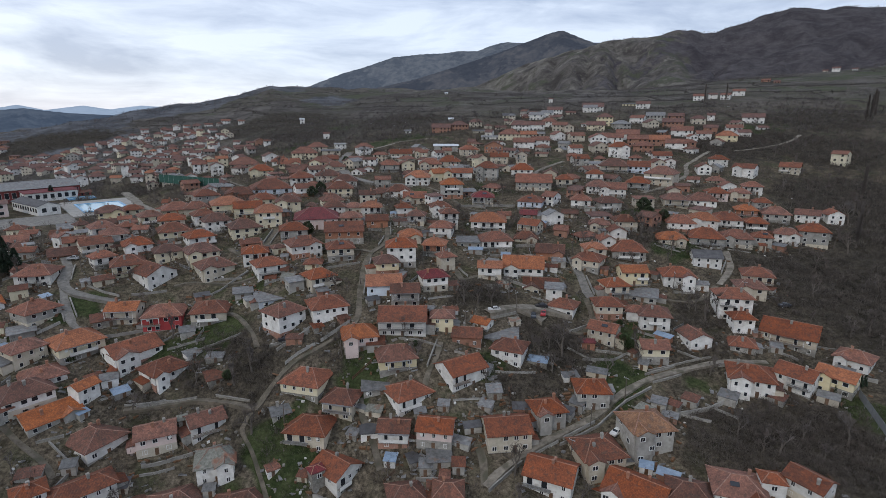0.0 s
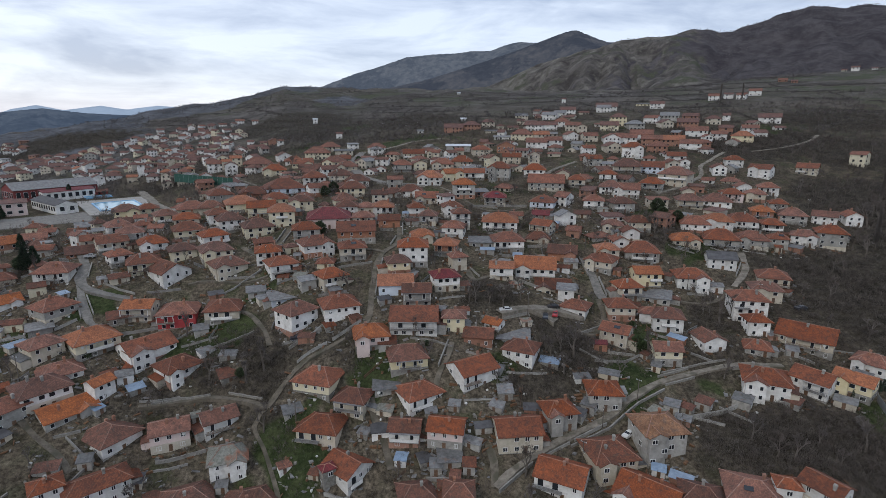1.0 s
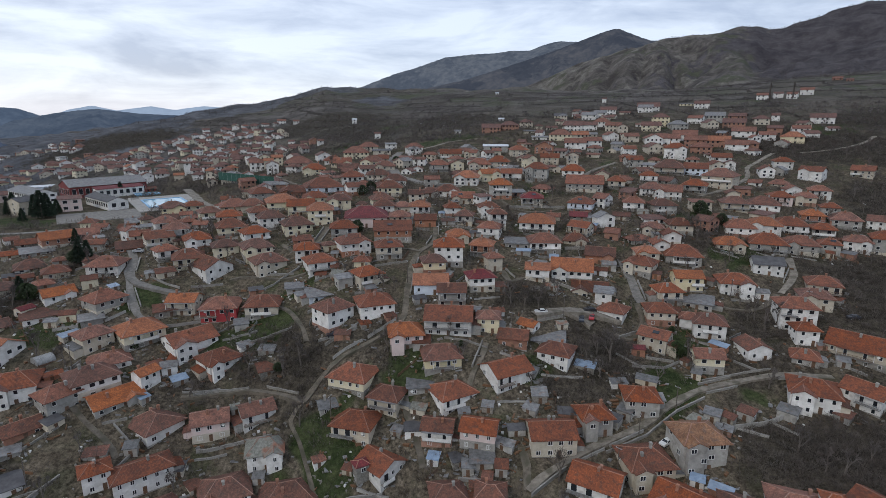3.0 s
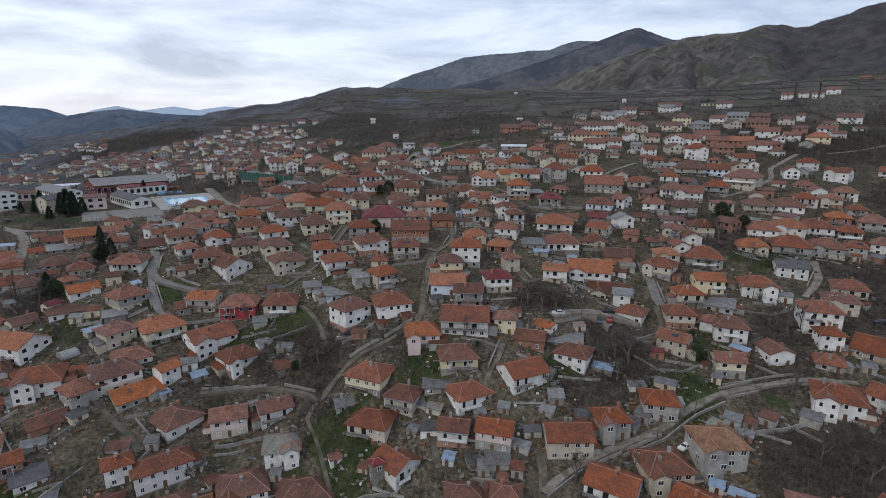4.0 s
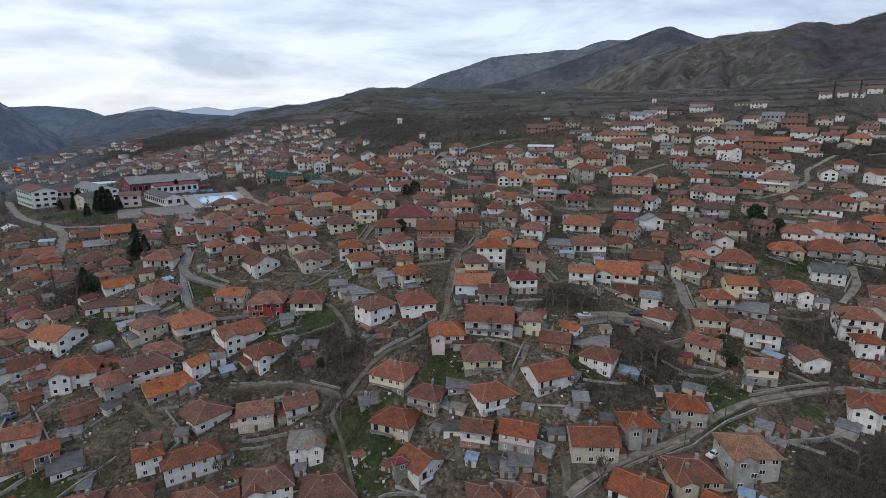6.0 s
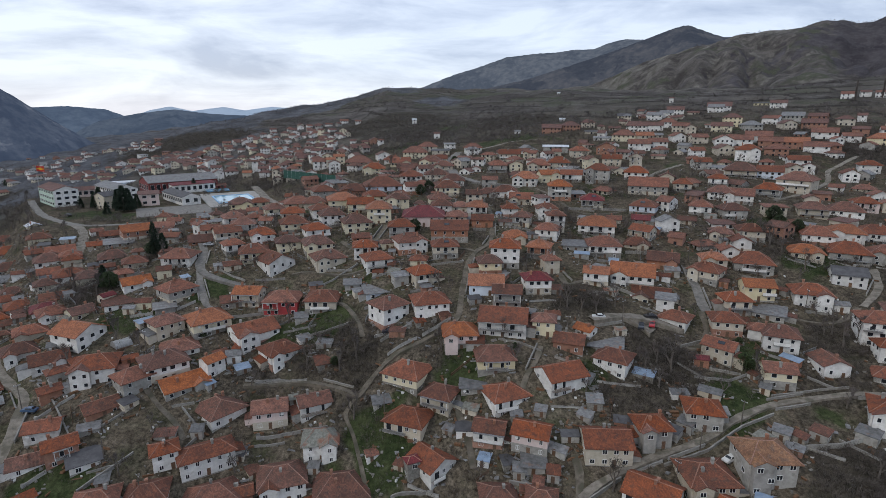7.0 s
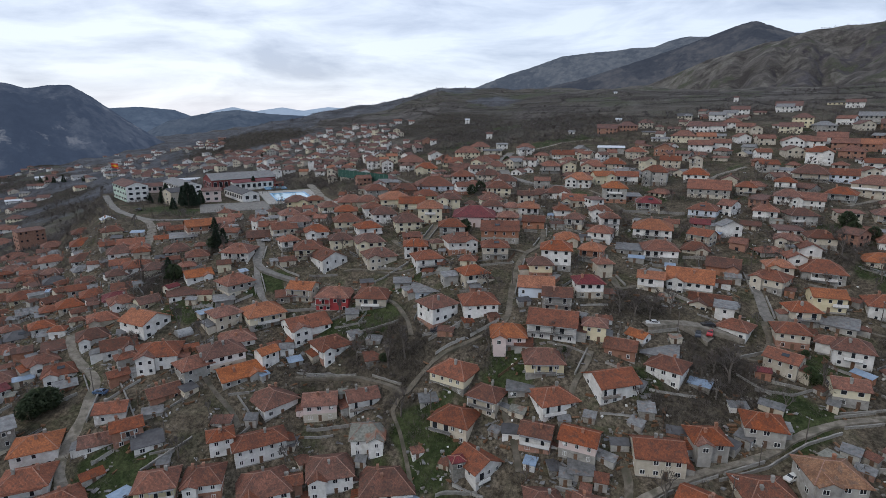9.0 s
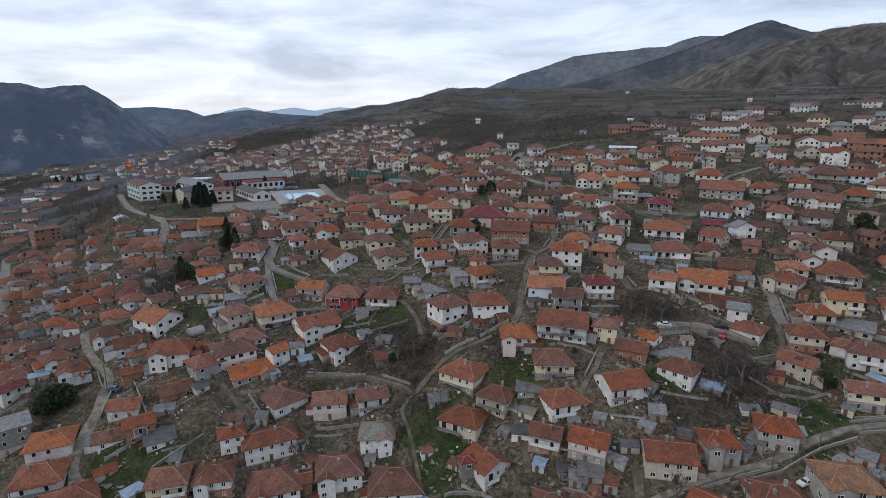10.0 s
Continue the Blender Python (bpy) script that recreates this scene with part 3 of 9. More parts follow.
def roof_bmesh(w, d, kind, over, rise, thick=0.16):
    """A roof over a w by d house with its eaves at z = 0, tile coordinates in metres, and mortared ridges in slot 1."""
    bm = bmesh.new()
    uv = bm.loops.layers.uv.new("UVMap")
    a, b = w / 2 + over, d / 2 + over
    drop = -rise / (min(w, d) / 2) * over if kind == "hip" else -rise / (d / 2) * over
    lines = []
    if kind == "hip":
        run = abs(w - d) / 2 + 0.12 * min(w, d)
        top = [(-run, 0, rise), (run, 0, rise)] if w >= d else [(0, -run, rise), (0, run, rise)]
        c = [(-a, -b, drop), (a, -b, drop), (a, b, drop), (-a, b, drop)]
        if w >= d:
            slopes = [(c[0], c[1], top[1], top[0]), (c[1], c[2], top[1]), (c[2], c[3], top[0], top[1]), (c[3], c[0], top[0])]
            lines = [(c[0], top[0]), (c[3], top[0]), (c[1], top[1]), (c[2], top[1]), (top[0], top[1])]
        else:
            slopes = [(c[0], c[1], top[0]), (c[1], c[2], top[1], top[0]), (c[2], c[3], top[1]), (c[3], c[0], top[0], top[1])]
            lines = [(c[0], top[0]), (c[1], top[0]), (c[2], top[1]), (c[3], top[1]), (top[0], top[1])]
    elif kind == "gable":
        e = w / 2 + over * 0.7
        c = [(-e, -b, drop), (e, -b, drop), (e, b, drop), (-e, b, drop)]
        top = [(-e, 0, rise), (e, 0, rise)]
        slopes = [(c[0], c[1], top[1], top[0]), (c[2], c[3], top[0], top[1])]
        lines = [(top[0], top[1])]
    else:
        c = [(-a, -b, -0.1), (a, -b, -0.1), (a, b, rise), (-a, b, rise)]
        slopes = [tuple(c)]
    for poly in slopes:
        p = [Vector(q) for q in poly]
        along = (p[1] - p[0]).normalized()
        normal = along.cross(p[2] - p[0]).normalized()
        up = normal.cross(along)
        top_face = bm.faces.new([bm.verts.new(q + Vector((0, 0, thick))) for q in p])
        for loop, q in zip(top_face.loops, p):
            loop[uv].uv = ((q - p[0]).dot(along), (q - p[0]).dot(up))
        bm.faces.new([bm.verts.new(q) for q in reversed(p)])
        for k in range(len(p)):
            q0, q1 = p[k], p[(k + 1) % len(p)]
            if kind != "flat" and abs(q0.z - rise) < 1e-4 and abs(q1.z - rise) < 1e-4:
                continue
            rim = bm.faces.new([bm.verts.new(q) for q in (q0, q1, q1 + Vector((0, 0, thick)), q0 + Vector((0, 0, thick)))])
            for loop in rim.loops:
                loop[uv].uv = (loop.vert.co.x, loop.vert.co.z)
    for q0, q1 in lines:
        q0, q1 = Vector(q0), Vector(q1)
        side = (q1 - q0).cross(Vector((0, 0, 1))).normalized() * 0.11
        lift = Vector((0, 0, thick - 0.02))
        cap = Vector((0, 0, thick + 0.1))
        v = [bm.verts.new(q) for q in (q0 + side + lift, q0 + cap, q0 - side + lift, q1 + side + lift, q1 + cap, q1 - side + lift)]
        v += [bm.verts.new(q + Vector((0, 0, thick))) for q in (q0, q1)]
        for f in ((0, 1, 4, 3), (1, 2, 5, 4), (0, 6, 2, 1), (3, 4, 5, 7)):
            bm.faces.new([v[k] for k in f]).material_index = 1
    bmesh.ops.remove_doubles(bm, verts=bm.verts, dist=0.0005)
    return bm


def wall_bmesh(w, d, low, eave, kind, rise):
    """The walls as a closed shell, with gables where the roof has them."""
    bm = bmesh.new()
    box(bm, -w / 2, w / 2, -d / 2, d / 2, low, eave)
    if kind == "gable":
        for x, s in ((-w / 2, 1), (w / 2, -1)):
            v = [bm.verts.new((x + o, y, z)) for o in (0, 0.22 * s) for y, z in ((-d / 2, eave), (d / 2, eave), (0, eave + rise))]
            for f in ((0, 1, 2), (5, 4, 3), (1, 4, 5, 2), (2, 5, 3, 0)):
                bm.faces.new([v[k] for k in f])
    return bm


def house(x, y, turn, w, d, floors, kind, roof, wall):
    """A village house: x, y, the turn of a front that looks to -y, width, depth, floors, roof shape, roofing, walls."""
    r = math.hypot(x, y)
    if wall == "white" and r > 200 and w * d > 26 and tint.random() < 0.25:
        wall = tint.choice(("beige", "grey", "cream", "grey"))
    level = 0 if r < 205 else 1 if r < 330 else 2
    shape = kind
    if kind == "gable_end":  # the ridge runs front to back: built as a gable turned by a quarter
        w, d, turn, shape = d, w, turn + 90, "gable"
    c, s = math.cos(radians(turn)), math.sin(radians(turn))
    z = float(ground(x, y))
    corners = [float(ground(x + c * u - s * v, y + s * u + c * v)) for u in (-w / 2, w / 2) for v in (-d / 2, d / 2)]
    base = min(corners + [z]) - 0.1
    z = base + 0.3  # the houses are dug into the slope
    eave = 0.35 + 2.6 * floors - (0.9 if r > 210 else 0.3)
    z -= 0.9 if r > 210 else 0.3
    slope = rng.uniform(0.42, 0.52)
    rise = {"hip": min(w, d) / 2 * slope, "gable": d / 2 * slope, "flat": rng.uniform(0.5, 0.9)}[shape]
    size = "tall" if floors >= 3 else "two-storey" if floors >= 2 else "low"
    name = "outbuilding" if w * d < 26 else "cottage" if floors < 2 else "house"
    top = thing(name, x, y, base, turn, f"{size} {WALL_WORDS[wall]} {name} under a {ROOF_WORDS[roof]} {KIND_WORDS[kind]} roof", name, name + "s of the village")
    SPOTS.append((x, y, max(w, d) / 2))
    part("wall", wall_bmesh(w, d, -0.4, eave, shape, rise), WALLS[wall], top)
    rf = part("roof", roof_bmesh(w, d, shape, 0.65 if w > 5 else 0.3, rise), (ROOFS[roof], RIDGE if roof not in ("metal", "pale", "slate") else ROOFS[roof]), top)
    rf.location.z = eave + 0.02
    storey = floors >= 2 and w > 5 and rng.random() < (0.3 if wall == "white" and level == 0 else 0.5)  # a ground floor left in rough render or brick
    if (level == 0 and w > 5) or (level == 1 and storey):
        bm = bmesh.new()
        h = z - base + (rng.uniform(2.3, 2.7) if storey else rng.uniform(0.1, 0.8))
        box(bm, -w / 2 - 0.04, w / 2 + 0.04, -d / 2 - 0.04, d / 2 + 0.04, -0.45, h)
        part("plinth", bm, rng.choice((PLINTH, PLINTH, WALLS["beige"], WALLS["stone"], WALLS["brick"])) if storey else PLINTH, top, "rough ground floor" if storey else "grey cement plinth")
    if w > 5 and shape != "flat":
        for k in range(2 if level == 0 and rng.random() < 0.35 else 1):
            tall = rng.choice((0.7, 0.9, 1.1))
            plastered = rng.random() < 0.35
            ch = part("chimney", shared(("chimney", tall, plastered), lambda: chimney_mesh(tall, plastered)), None, top)
            cy = rng.uniform(-0.28, 0.28) * d
            ch.location = (rng.uniform(-0.3, 0.3) * w, cy, eave + rise * max(0.15, 1 - abs(cy) / (d / 2)) + 0.1)
    if level == 0 and w > 6 and rng.random() < 0.3:
        dish = part("satellite_dish", shared("dish", dish_mesh), None, top, "white satellite dish")
        dish.location = (rng.choice((-0.35, 0.35)) * w, -d / 2 - 0.2, eave - 1.6)
    if shape != "flat" and level < 2 and w > 6.5 and rng.random() < 0.035:
        bm = bmesh.new()
        box(bm, -0.95, 0.95, -0.6, 0.6, 0, 0.07)
        panel = part("solar_panel", bm, GLASS, top, "dark solar water panel")
        panel.matrix_basis = pose(rng.uniform(-0.15, 0.15) * w, -d * 0.25, eave + rise * 0.5 + 0.3, math.degrees(math.atan2(rise, d / 2)), 0, 0)
    if level == 0 and w > 6 and rng.random() < 0.45:  # a lean-to against one side
        side = rng.choice((-1, 1))
        aw, ad, ah = rng.uniform(1.8, 3.2), d * rng.uniform(0.5, 0.9), rng.uniform(2.2, min(3.4, eave - 0.6))
        m = pose(side * (w / 2 + aw / 2), rng.uniform(-0.1, 0.1) * d, 0, 0, 0, 90 * side)
        bm = bmesh.new()
        box(bm, -ad / 2, ad / 2, -aw / 2, aw / 2 - 0.01, -0.4, ah)
        part("annex", bm, WALLS[rng.choice((wall, "grey", "beige"))], top, "lean-to annex").matrix_basis = m
        roofing = rng.choice((roof, "metal", "brown", "red"))
        part("annex_roof", roof_bmesh(ad, aw, "flat", 0.2, 0.45, 0.07), (ROOFS[roofing], RIDGE), top).matrix_basis = m @ pose(0, 0, ah + 0.1)
    faces = [(0, -d / 2, 0, w), (w / 2, 0, 90, d), (-w / 2, 0, -90, d)]
    if kind == "gable_end":
        faces = [(-w / 2, 0, -90, d), (0, -d / 2, 0, w), (0, d / 2, 180, w)]
    if level == 0:
        faces.append((0, d / 2, 180, w) if kind != "gable_end" else (w / 2, 0, 90, d))
    ww, wh = rng.choice(((1.0, 1.15), (1.2, 1.2), (1.4, 1.25), (0.9, 1.2)))
    whole = max(1, int(floors))
    balcony = None
    if floors >= 2 and w > 6.5 and rng.random() < (0.55, 0.5, 0.22)[level]:
        span = faces[0][3] * rng.choice((0.45, 0.6, 0.95))
        balcony = span, rng.choice((-1, 0, 1)) * (faces[0][3] - span) / 2
    wing = None
    if not balcony and kind in ("hip", "gable") and w > 7.2 and w >= d * 0.9 and rng.random() < 0.5:  # a gabled bay towards the front
        bay, out = w * rng.uniform(0.32, 0.45), rng.uniform(0.9, 1.6)
        wing = rng.choice((-1, 1)) * (w - bay) / 2 * 0.9, bay / 2, out
        deep = d / 2 + out
        m = pose(wing[0], -deep / 2, 0, 0, 0, 90)
        part("bay", wall_bmesh(deep, bay, -0.4, eave - 0.02, "gable", bay / 2 * slope), WALLS[wall], top).matrix_basis = m
        part("bay_roof", roof_bmesh(deep, bay, "gable", 0.5, bay / 2 * slope), (ROOFS[roof], RIDGE if roof not in ("metal", "pale", "slate") else ROOFS[roof]), top).matrix_basis = m @ pose(0, 0, eave + 0.03)
    for side, (fx, fy, angle, wide) in enumerate(faces):
        count = max(1, int((wide - 0.8) / (2.4 if level == 0 else 2.8)))
        if level == 2 and side:
            count = 1
        if side:
            count = min(count, 2)
        m = pose(fx, fy, 0, 0, 0, angle)
        for level_no in range(whole):
            sill = max(z, base + 0.1) - base if level_no == 0 and z < base - 0.3 else z - base
            sill += level_no * 2.6 + 0.85 + (floors - whole) * 1.2
            for k in range(count):
                if rng.random() < (0.08, 0.28, 0.28, 0.65)[side] or (side == 3 and level_no == 0):
                    continue
                px = (k + 0.5) / count * (wide - 0.6) - (wide - 0.6) / 2 + rng.uniform(-0.25, 0.25)
                if balcony and side == 0 and level_no == whole - 1 and abs(px - balcony[1]) < balcony[0] / 2:
                    continue
                door = side == 0 and level_no == 0 and k == count // 2 and level < 2
                if door:
                    bm = bmesh.new()
                    box(bm, -0.45, 0.45, -0.05, 0.05, 0, 2.0)
                    box(bm, -0.36, 0.36, -0.07, 0.03, 1.0, 1.85)
                    ob = part("door", bm, WOOD, top, "brown wooden door")
                    ob.matrix_basis = m @ pose(px, -wing[2] if wing and abs(px - wing[0]) < wing[1] else 0, max(z - base, 0) + 0.05)
                    continue
                forward = -wing[2] if wing and side == 0 and abs(px - wing[0]) < wing[1] - 0.4 else 0
                if wing and side == 0 and not forward and abs(px - wing[0]) < wing[1] + 0.6:
                    continue
                if r < 158:
                    ob = part("window", shared(("frame", ww, wh), lambda: window_mesh(ww, wh)), None, top)
                    part("pane", shared(("pane", ww, wh), lambda: pane_mesh(ww, wh)), None, ob)
                else:
                    ob = part("window", shared(("whole", ww, wh), lambda: whole_window_mesh(ww, wh)), None, top)
                ob.matrix_basis = m @ pose(px, forward, sill)
    if balcony:
        fx, fy, angle, wide = faces[0]
        span, off = balcony
        m = pose(fx, fy, 0, 0, 0, angle) @ pose(off, 0, z - base + 2.6 * (whole - 1))
        bm = bmesh.new()
        box(bm, -span / 2, span / 2, -1.15, 0.02, -0.12, 0.06)
        slab = part("balcony", bm, CONCRETE, top, "concrete balcony slab")
        slab.matrix_basis = m
        leaf = rng.choice((1.0, 1.5))
        for u in ((0,) if span < 5 else (-span * 0.27, span * 0.25)):
            glazed = part("balcony_door", shared(("whole", leaf, 2.05), lambda: whole_window_mesh(leaf, 2.05)), None, top)
            glazed.matrix_basis = m @ pose(u, 0, 0.08)
        if rng.random() < 0.45 and level < 2:  # a canopy on posts over the balcony
            bm = bmesh.new()
            box(bm, -span / 2 - 0.1, span / 2 + 0.1, -1.3, 0.0, 2.28, 2.38)
            part("canopy", bm, rng.choice((ROOFS[roof], CONCRETE, ROOFS["metal"])), slab)
            for u in (-span / 2 + 0.12, span / 2 - 0.12):
                bm = bmesh.new()
                box(bm, u - 0.08, u + 0.08, -1.12, -0.96, 0.06, 2.28)
                part("post", bm, WALLS["white"], slab)
        bm = bmesh.new()
        solid = level == 2 or rng.random() < 0.35
        if solid:
            box(bm, -span / 2, span / 2, -1.15, -1.06, 0.06, 0.95)
        else:
            n = max(2, int(span / 0.3))
            xs = [-span / 2]
            for k in range(n):
                xs += [-span / 2 + (k + 0.1) * span / n, -span / 2 + (k + 0.9) * span / n]
            xs.append(span / 2)
            plate(bm, xs, (0.06, 0.12, 0.88, 0.95), [(1 + 2 * k, 1) for k in range(n)], -1.13, -1.08)
        part("railing", bm, (WALLS["white"] if solid else rng.choice((WOOD, METAL, METAL))), slab)
    return top


# x, y, turn, width, depth, floors, roof shape, roofing, walls
house(1.4, 108.3, -1, 6.4, 5.9, 2, "hip", "brown", "white")
house(-8.6, 109.6, 14, 7.9, 7.3, 2, "hip", "brown", "white")
house(3.9, 114.7, -2, 2.9, 2.3, 1, "flat", "brown", "grey")
house(-4.1, 115.1, 2, 2.9, 2.4, 1, "flat", "metal", "grey")
house(26.1, 113.1, -25, 11.2, 8.9, 2, "gable", "red", "white")
house(44.7, 107.2, -38, 13.0, 10.4, 2, "gable", "red", "white")
house(-0.8, 117.1, 5, 5.2, 4.1, 1, "flat", "metal", "grey")
house(-30.4, 113.8, 35, 3.3, 3.0, 2, "hip", "crimson", "stone")
house(55.2, 104.9, -18, 8.6, 7.9, 2, "hip", "brown", "white")
house(-26.1, 117.0, 53, 8.3, 9.2, 2, "gable_end", "red", "white")
house(-48.3, 111.3, 23, 12.8, 11.8, 2, "hip", "brown", "white")
house(-1.6, 122.7, -9, 8.8, 7.0, 2, "gable", "red", "pink")
house(-12.2, 123.5, -4, 7.7, 6.2, 2, "gable", "brown", "white")
house(16.2, 123.4, 8, 11.1, 8.9, 2, "gable", "red", "beige")
house(38.2, 118.5, 12, 10.7, 9.8, 2, "hip", "brown", "beige")
house(66.3, 105.5, -17, 10.5, 9.6, 2, "hip", "red", "white")
house(-70.8, 102.8, 35, 5.1, 4.1, 1.5, "gable", "brown", "brick")
house(-18.9, 124.4, 9, 4.4, 3.5, 1, "flat", "slate", "white")
house(-76.8, 99.8, 38, 11.8, 10.8, 2, "hip", "red", "white")
house(-63.6, 109.7, 30, 11.1, 10.2, 2, "hip", "brown", "white")
house(73.4, 104.9, -15, 4.9, 4.5, 2, "hip", "red", "white")
house(-89.3, 94.0, 29, 8.5, 7.6, 2, "hip", "red", "white")
house(-34.0, 125.5, -10, 10.5, 9.7, 2, "hip", "red", "beige")
house(80.8, 103.5, -58, 7.9, 6.3, 2, "gable", "red", "white")
house(-97.6, 88.0, 33, 8.7, 7.8, 2, "hip", "red", "yellow")
house(27.6, 129.3, 13, 7.8, 7.2, 2, "hip", "red", "grey")
house(-57.1, 119.7, 21, 8.7, 8.0, 2, "hip", "stone", "white")
house(51.3, 122.8, 9, 10.6, 9.6, 3, "hip", "straw", "grey")
house(-9.6, 133.4, 34, 10.3, 9.4, 2, "hip", "red", "white")
house(-26.8, 131.6, -14, 8.2, 7.6, 2, "hip", "red", "beige")
house(14.0, 133.9, 4, 3.9, 3.2, 1, "flat", "metal", "stone")
house(-82.7, 107.2, 43, 12.8, 7.0, 2, "hip", "red", "white")
house(-18.4, 135.2, 8, 6.5, 5.2, 1, "flat", "metal", "grey")
house(-42.9, 129.8, 28, 5.6, 4.5, 1, "gable", "metal", "grey")
house(36.7, 132.7, -35, 3.7, 3.0, 1, "flat", "metal", "grey")
house(-91.4, 103.3, 42, 5.8, 5.4, 2, "hip", "red", "white")
house(-115.7, 76.7, 56, 10.5, 9.7, 2, "hip", "red", "white")
house(5.1, 139.4, 33, 11.4, 9.1, 2, "gable", "red", "white")
house(40.9, 135.8, -2, 8.5, 7.8, 2, "hip", "red", "grey")
house(-37.3, 136.9, -15, 11.0, 10.2, 2, "hip", "red", "cream")
house(-88.1, 111.9, 18, 3.0, 2.4, 1, "flat", "metal", "grey")
house(-62.8, 128.3, 38, 8.6, 6.9, 2, "gable", "red", "white")
house(-13.5, 142.9, 15, 10.3, 9.4, 2, "hip", "red", "yellow")
house(45.4, 136.2, 2, 3.5, 2.8, 1, "flat", "metal", "grey")
house(-73.5, 123.6, 26, 9.1, 7.3, 2, "gable", "red", "pink")
house(-108.0, 96.2, 48, 6.4, 5.1, 1, "flat", "slate", "white")
house(58.6, 132.5, -29, 3.7, 2.9, 1, "flat", "metal", "grey")
house(-19.5, 146.3, 8, 5.0, 4.0, 1, "flat", "brown", "grey")
house(-87.3, 120.7, 61, 10.1, 10.6, 1.5, "hip", "brown", "white")
house(67.5, 133.3, -42, 3.8, 3.0, 1, "flat", "brown", "grey")
house(-114.7, 96.6, 50, 7.0, 5.6, 2, "gable", "red", "brick")
house(-127.5, 79.1, 38, 10.0, 9.2, 2, "hip", "red", "white")
house(19.9, 148.8, -23, 9.0, 8.2, 2, "hip", "red", "white")
house(-24.6, 149.0, 14, 9.6, 8.9, 2, "hip", "orange", "pink")
house(7.5, 151.9, -8, 8.4, 6.7, 1.5, "gable", "brown", "brick")
house(-121.3, 93.3, 42, 7.4, 5.9, 1, "gable", "brown", "white")
house(-63.6, 139.5, 34, 5.4, 4.3, 1, "flat", "brown", "stone")
house(77.8, 133.5, -40, 4.4, 3.5, 1, "flat", "metal", "grey")
house(-0.1, 155.2, 0, 6.5, 6.0, 2, "hip", "red", "yellow")
house(-12.1, 155.2, 1, 13.9, 11.1, 2, "gable", "red", "white")
house(18.2, 155.5, -7, 9.2, 7.4, 1, "flat", "metal", "grey")
house(12.4, 158.3, -34, 5.4, 4.3, 1, "gable", "orange", "white")
house(-114.9, 109.7, 56, 8.1, 6.5, 1, "gable", "brown", "brick")
house(-123.7, 100.9, 31, 7.6, 6.1, 1.5, "gable", "red", "white")
house(-133.9, 87.0, 42, 9.8, 9.0, 2, "hip", "orange", "white")
house(-100.7, 124.3, 54, 12.2, 9.7, 1, "gable", "orange", "grey")
house(-47.9, 153.5, 52, 9.4, 8.6, 3, "hip", "red", "white")
house(44.6, 154.7, -6, 3.8, 3.0, 1, "gable", "crimson", "brick")
house(-95.2, 130.5, 66, 5.6, 4.5, 2, "gable", "orange", "white")
house(-79.6, 141.8, 54, 9.8, 9.0, 2, "hip", "red", "white")
house(-36.0, 158.9, 25, 10.6, 9.8, 2, "hip", "red", "white")
house(-111.9, 118.6, 63, 8.2, 7.6, 2, "hip", "red", "grey")
house(86.2, 139.0, -22, 11.1, 10.2, 2, "hip", "red", "white")
house(63.2, 151.1, -3, 7.8, 6.3, 2, "gable", "red", "cream")
house(-91.8, 136.2, 34, 4.1, 3.3, 1, "flat", "metal", "white")
house(-12.0, 164.0, 4, 8.7, 7.0, 2, "gable", "brown", "grey")
house(-108.2, 126.6, 51, 11.3, 10.4, 2, "hip", "red", "white")
house(50.8, 159.4, -33, 8.4, 6.7, 2, "gable", "red", "beige")
house(98.3, 137.3, -51, 9.3, 7.5, 2, "gable", "red", "white")
house(-146.0, 85.6, 60, 7.5, 6.0, 3, "flat", "metal", "stone")
house(-19.3, 169.5, 7, 11.0, 8.8, 1.5, "gable", "orange", "blue")
house(-130.9, 110.0, 58, 5.1, 3.7, 1.5, "gable", "red", "brick")
house(-78.0, 154.4, 27, 4.1, 3.3, 1, "flat", "metal", "grey")
house(-108.8, 134.7, 44, 9.7, 8.9, 1, "hip", "red", "white")
house(-3.3, 173.2, 16, 8.3, 7.6, 2, "hip", "crimson", "white")
house(-125.0, 120.1, 31, 10.9, 10.0, 2, "hip", "red", "white")
house(-91.5, 147.4, 52, 13.1, 10.5, 2, "gable", "red", "white")
house(108.3, 135.7, -49, 8.9, 7.1, 2, "gable", "orange", "yellow")
house(78.2, 156.9, 8, 7.0, 7.8, 1.5, "gable_end", "brown", "white")
house(-55.3, 166.8, 28, 9.8, 7.9, 1, "flat", "metal", "blue")
house(-48.5, 169.1, 36, 5.0, 4.0, 1.5, "flat", "metal", "grey")
house(40.4, 171.4, -28, 8.3, 7.6, 1.5, "hip", "red", "white")
house(-41.2, 171.9, 38, 8.4, 7.8, 2, "hip", "red", "beige")
house(-133.8, 116.0, 57, 5.2, 3.7, 1.5, "hip", "red", "grey")
house(-73.4, 161.8, 12, 10.3, 9.5, 2, "hip", "red", "beige")
house(37.8, 175.3, -12, 5.3, 4.3, 2, "flat", "metal", "white")
house(91.7, 154.2, -21, 6.9, 6.4, 1, "hip", "red", "grey")
house(54.8, 171.2, -3, 8.5, 7.8, 2, "hip", "red", "beige")
house(68.6, 166.3, -12, 9.2, 8.5, 2, "hip", "red", "white")
house(-19.6, 179.5, 16, 7.5, 6.9, 2, "hip", "brown", "yellow")
house(64.0, 169.1, -21, 5.7, 5.2, 1.5, "hip", "red", "white")
house(-65.4, 168.6, 21, 5.2, 4.1, 1, "flat", "metal", "grey")
house(-146.6, 105.9, 54, 5.4, 4.3, 1, "gable", "metal", "brick")
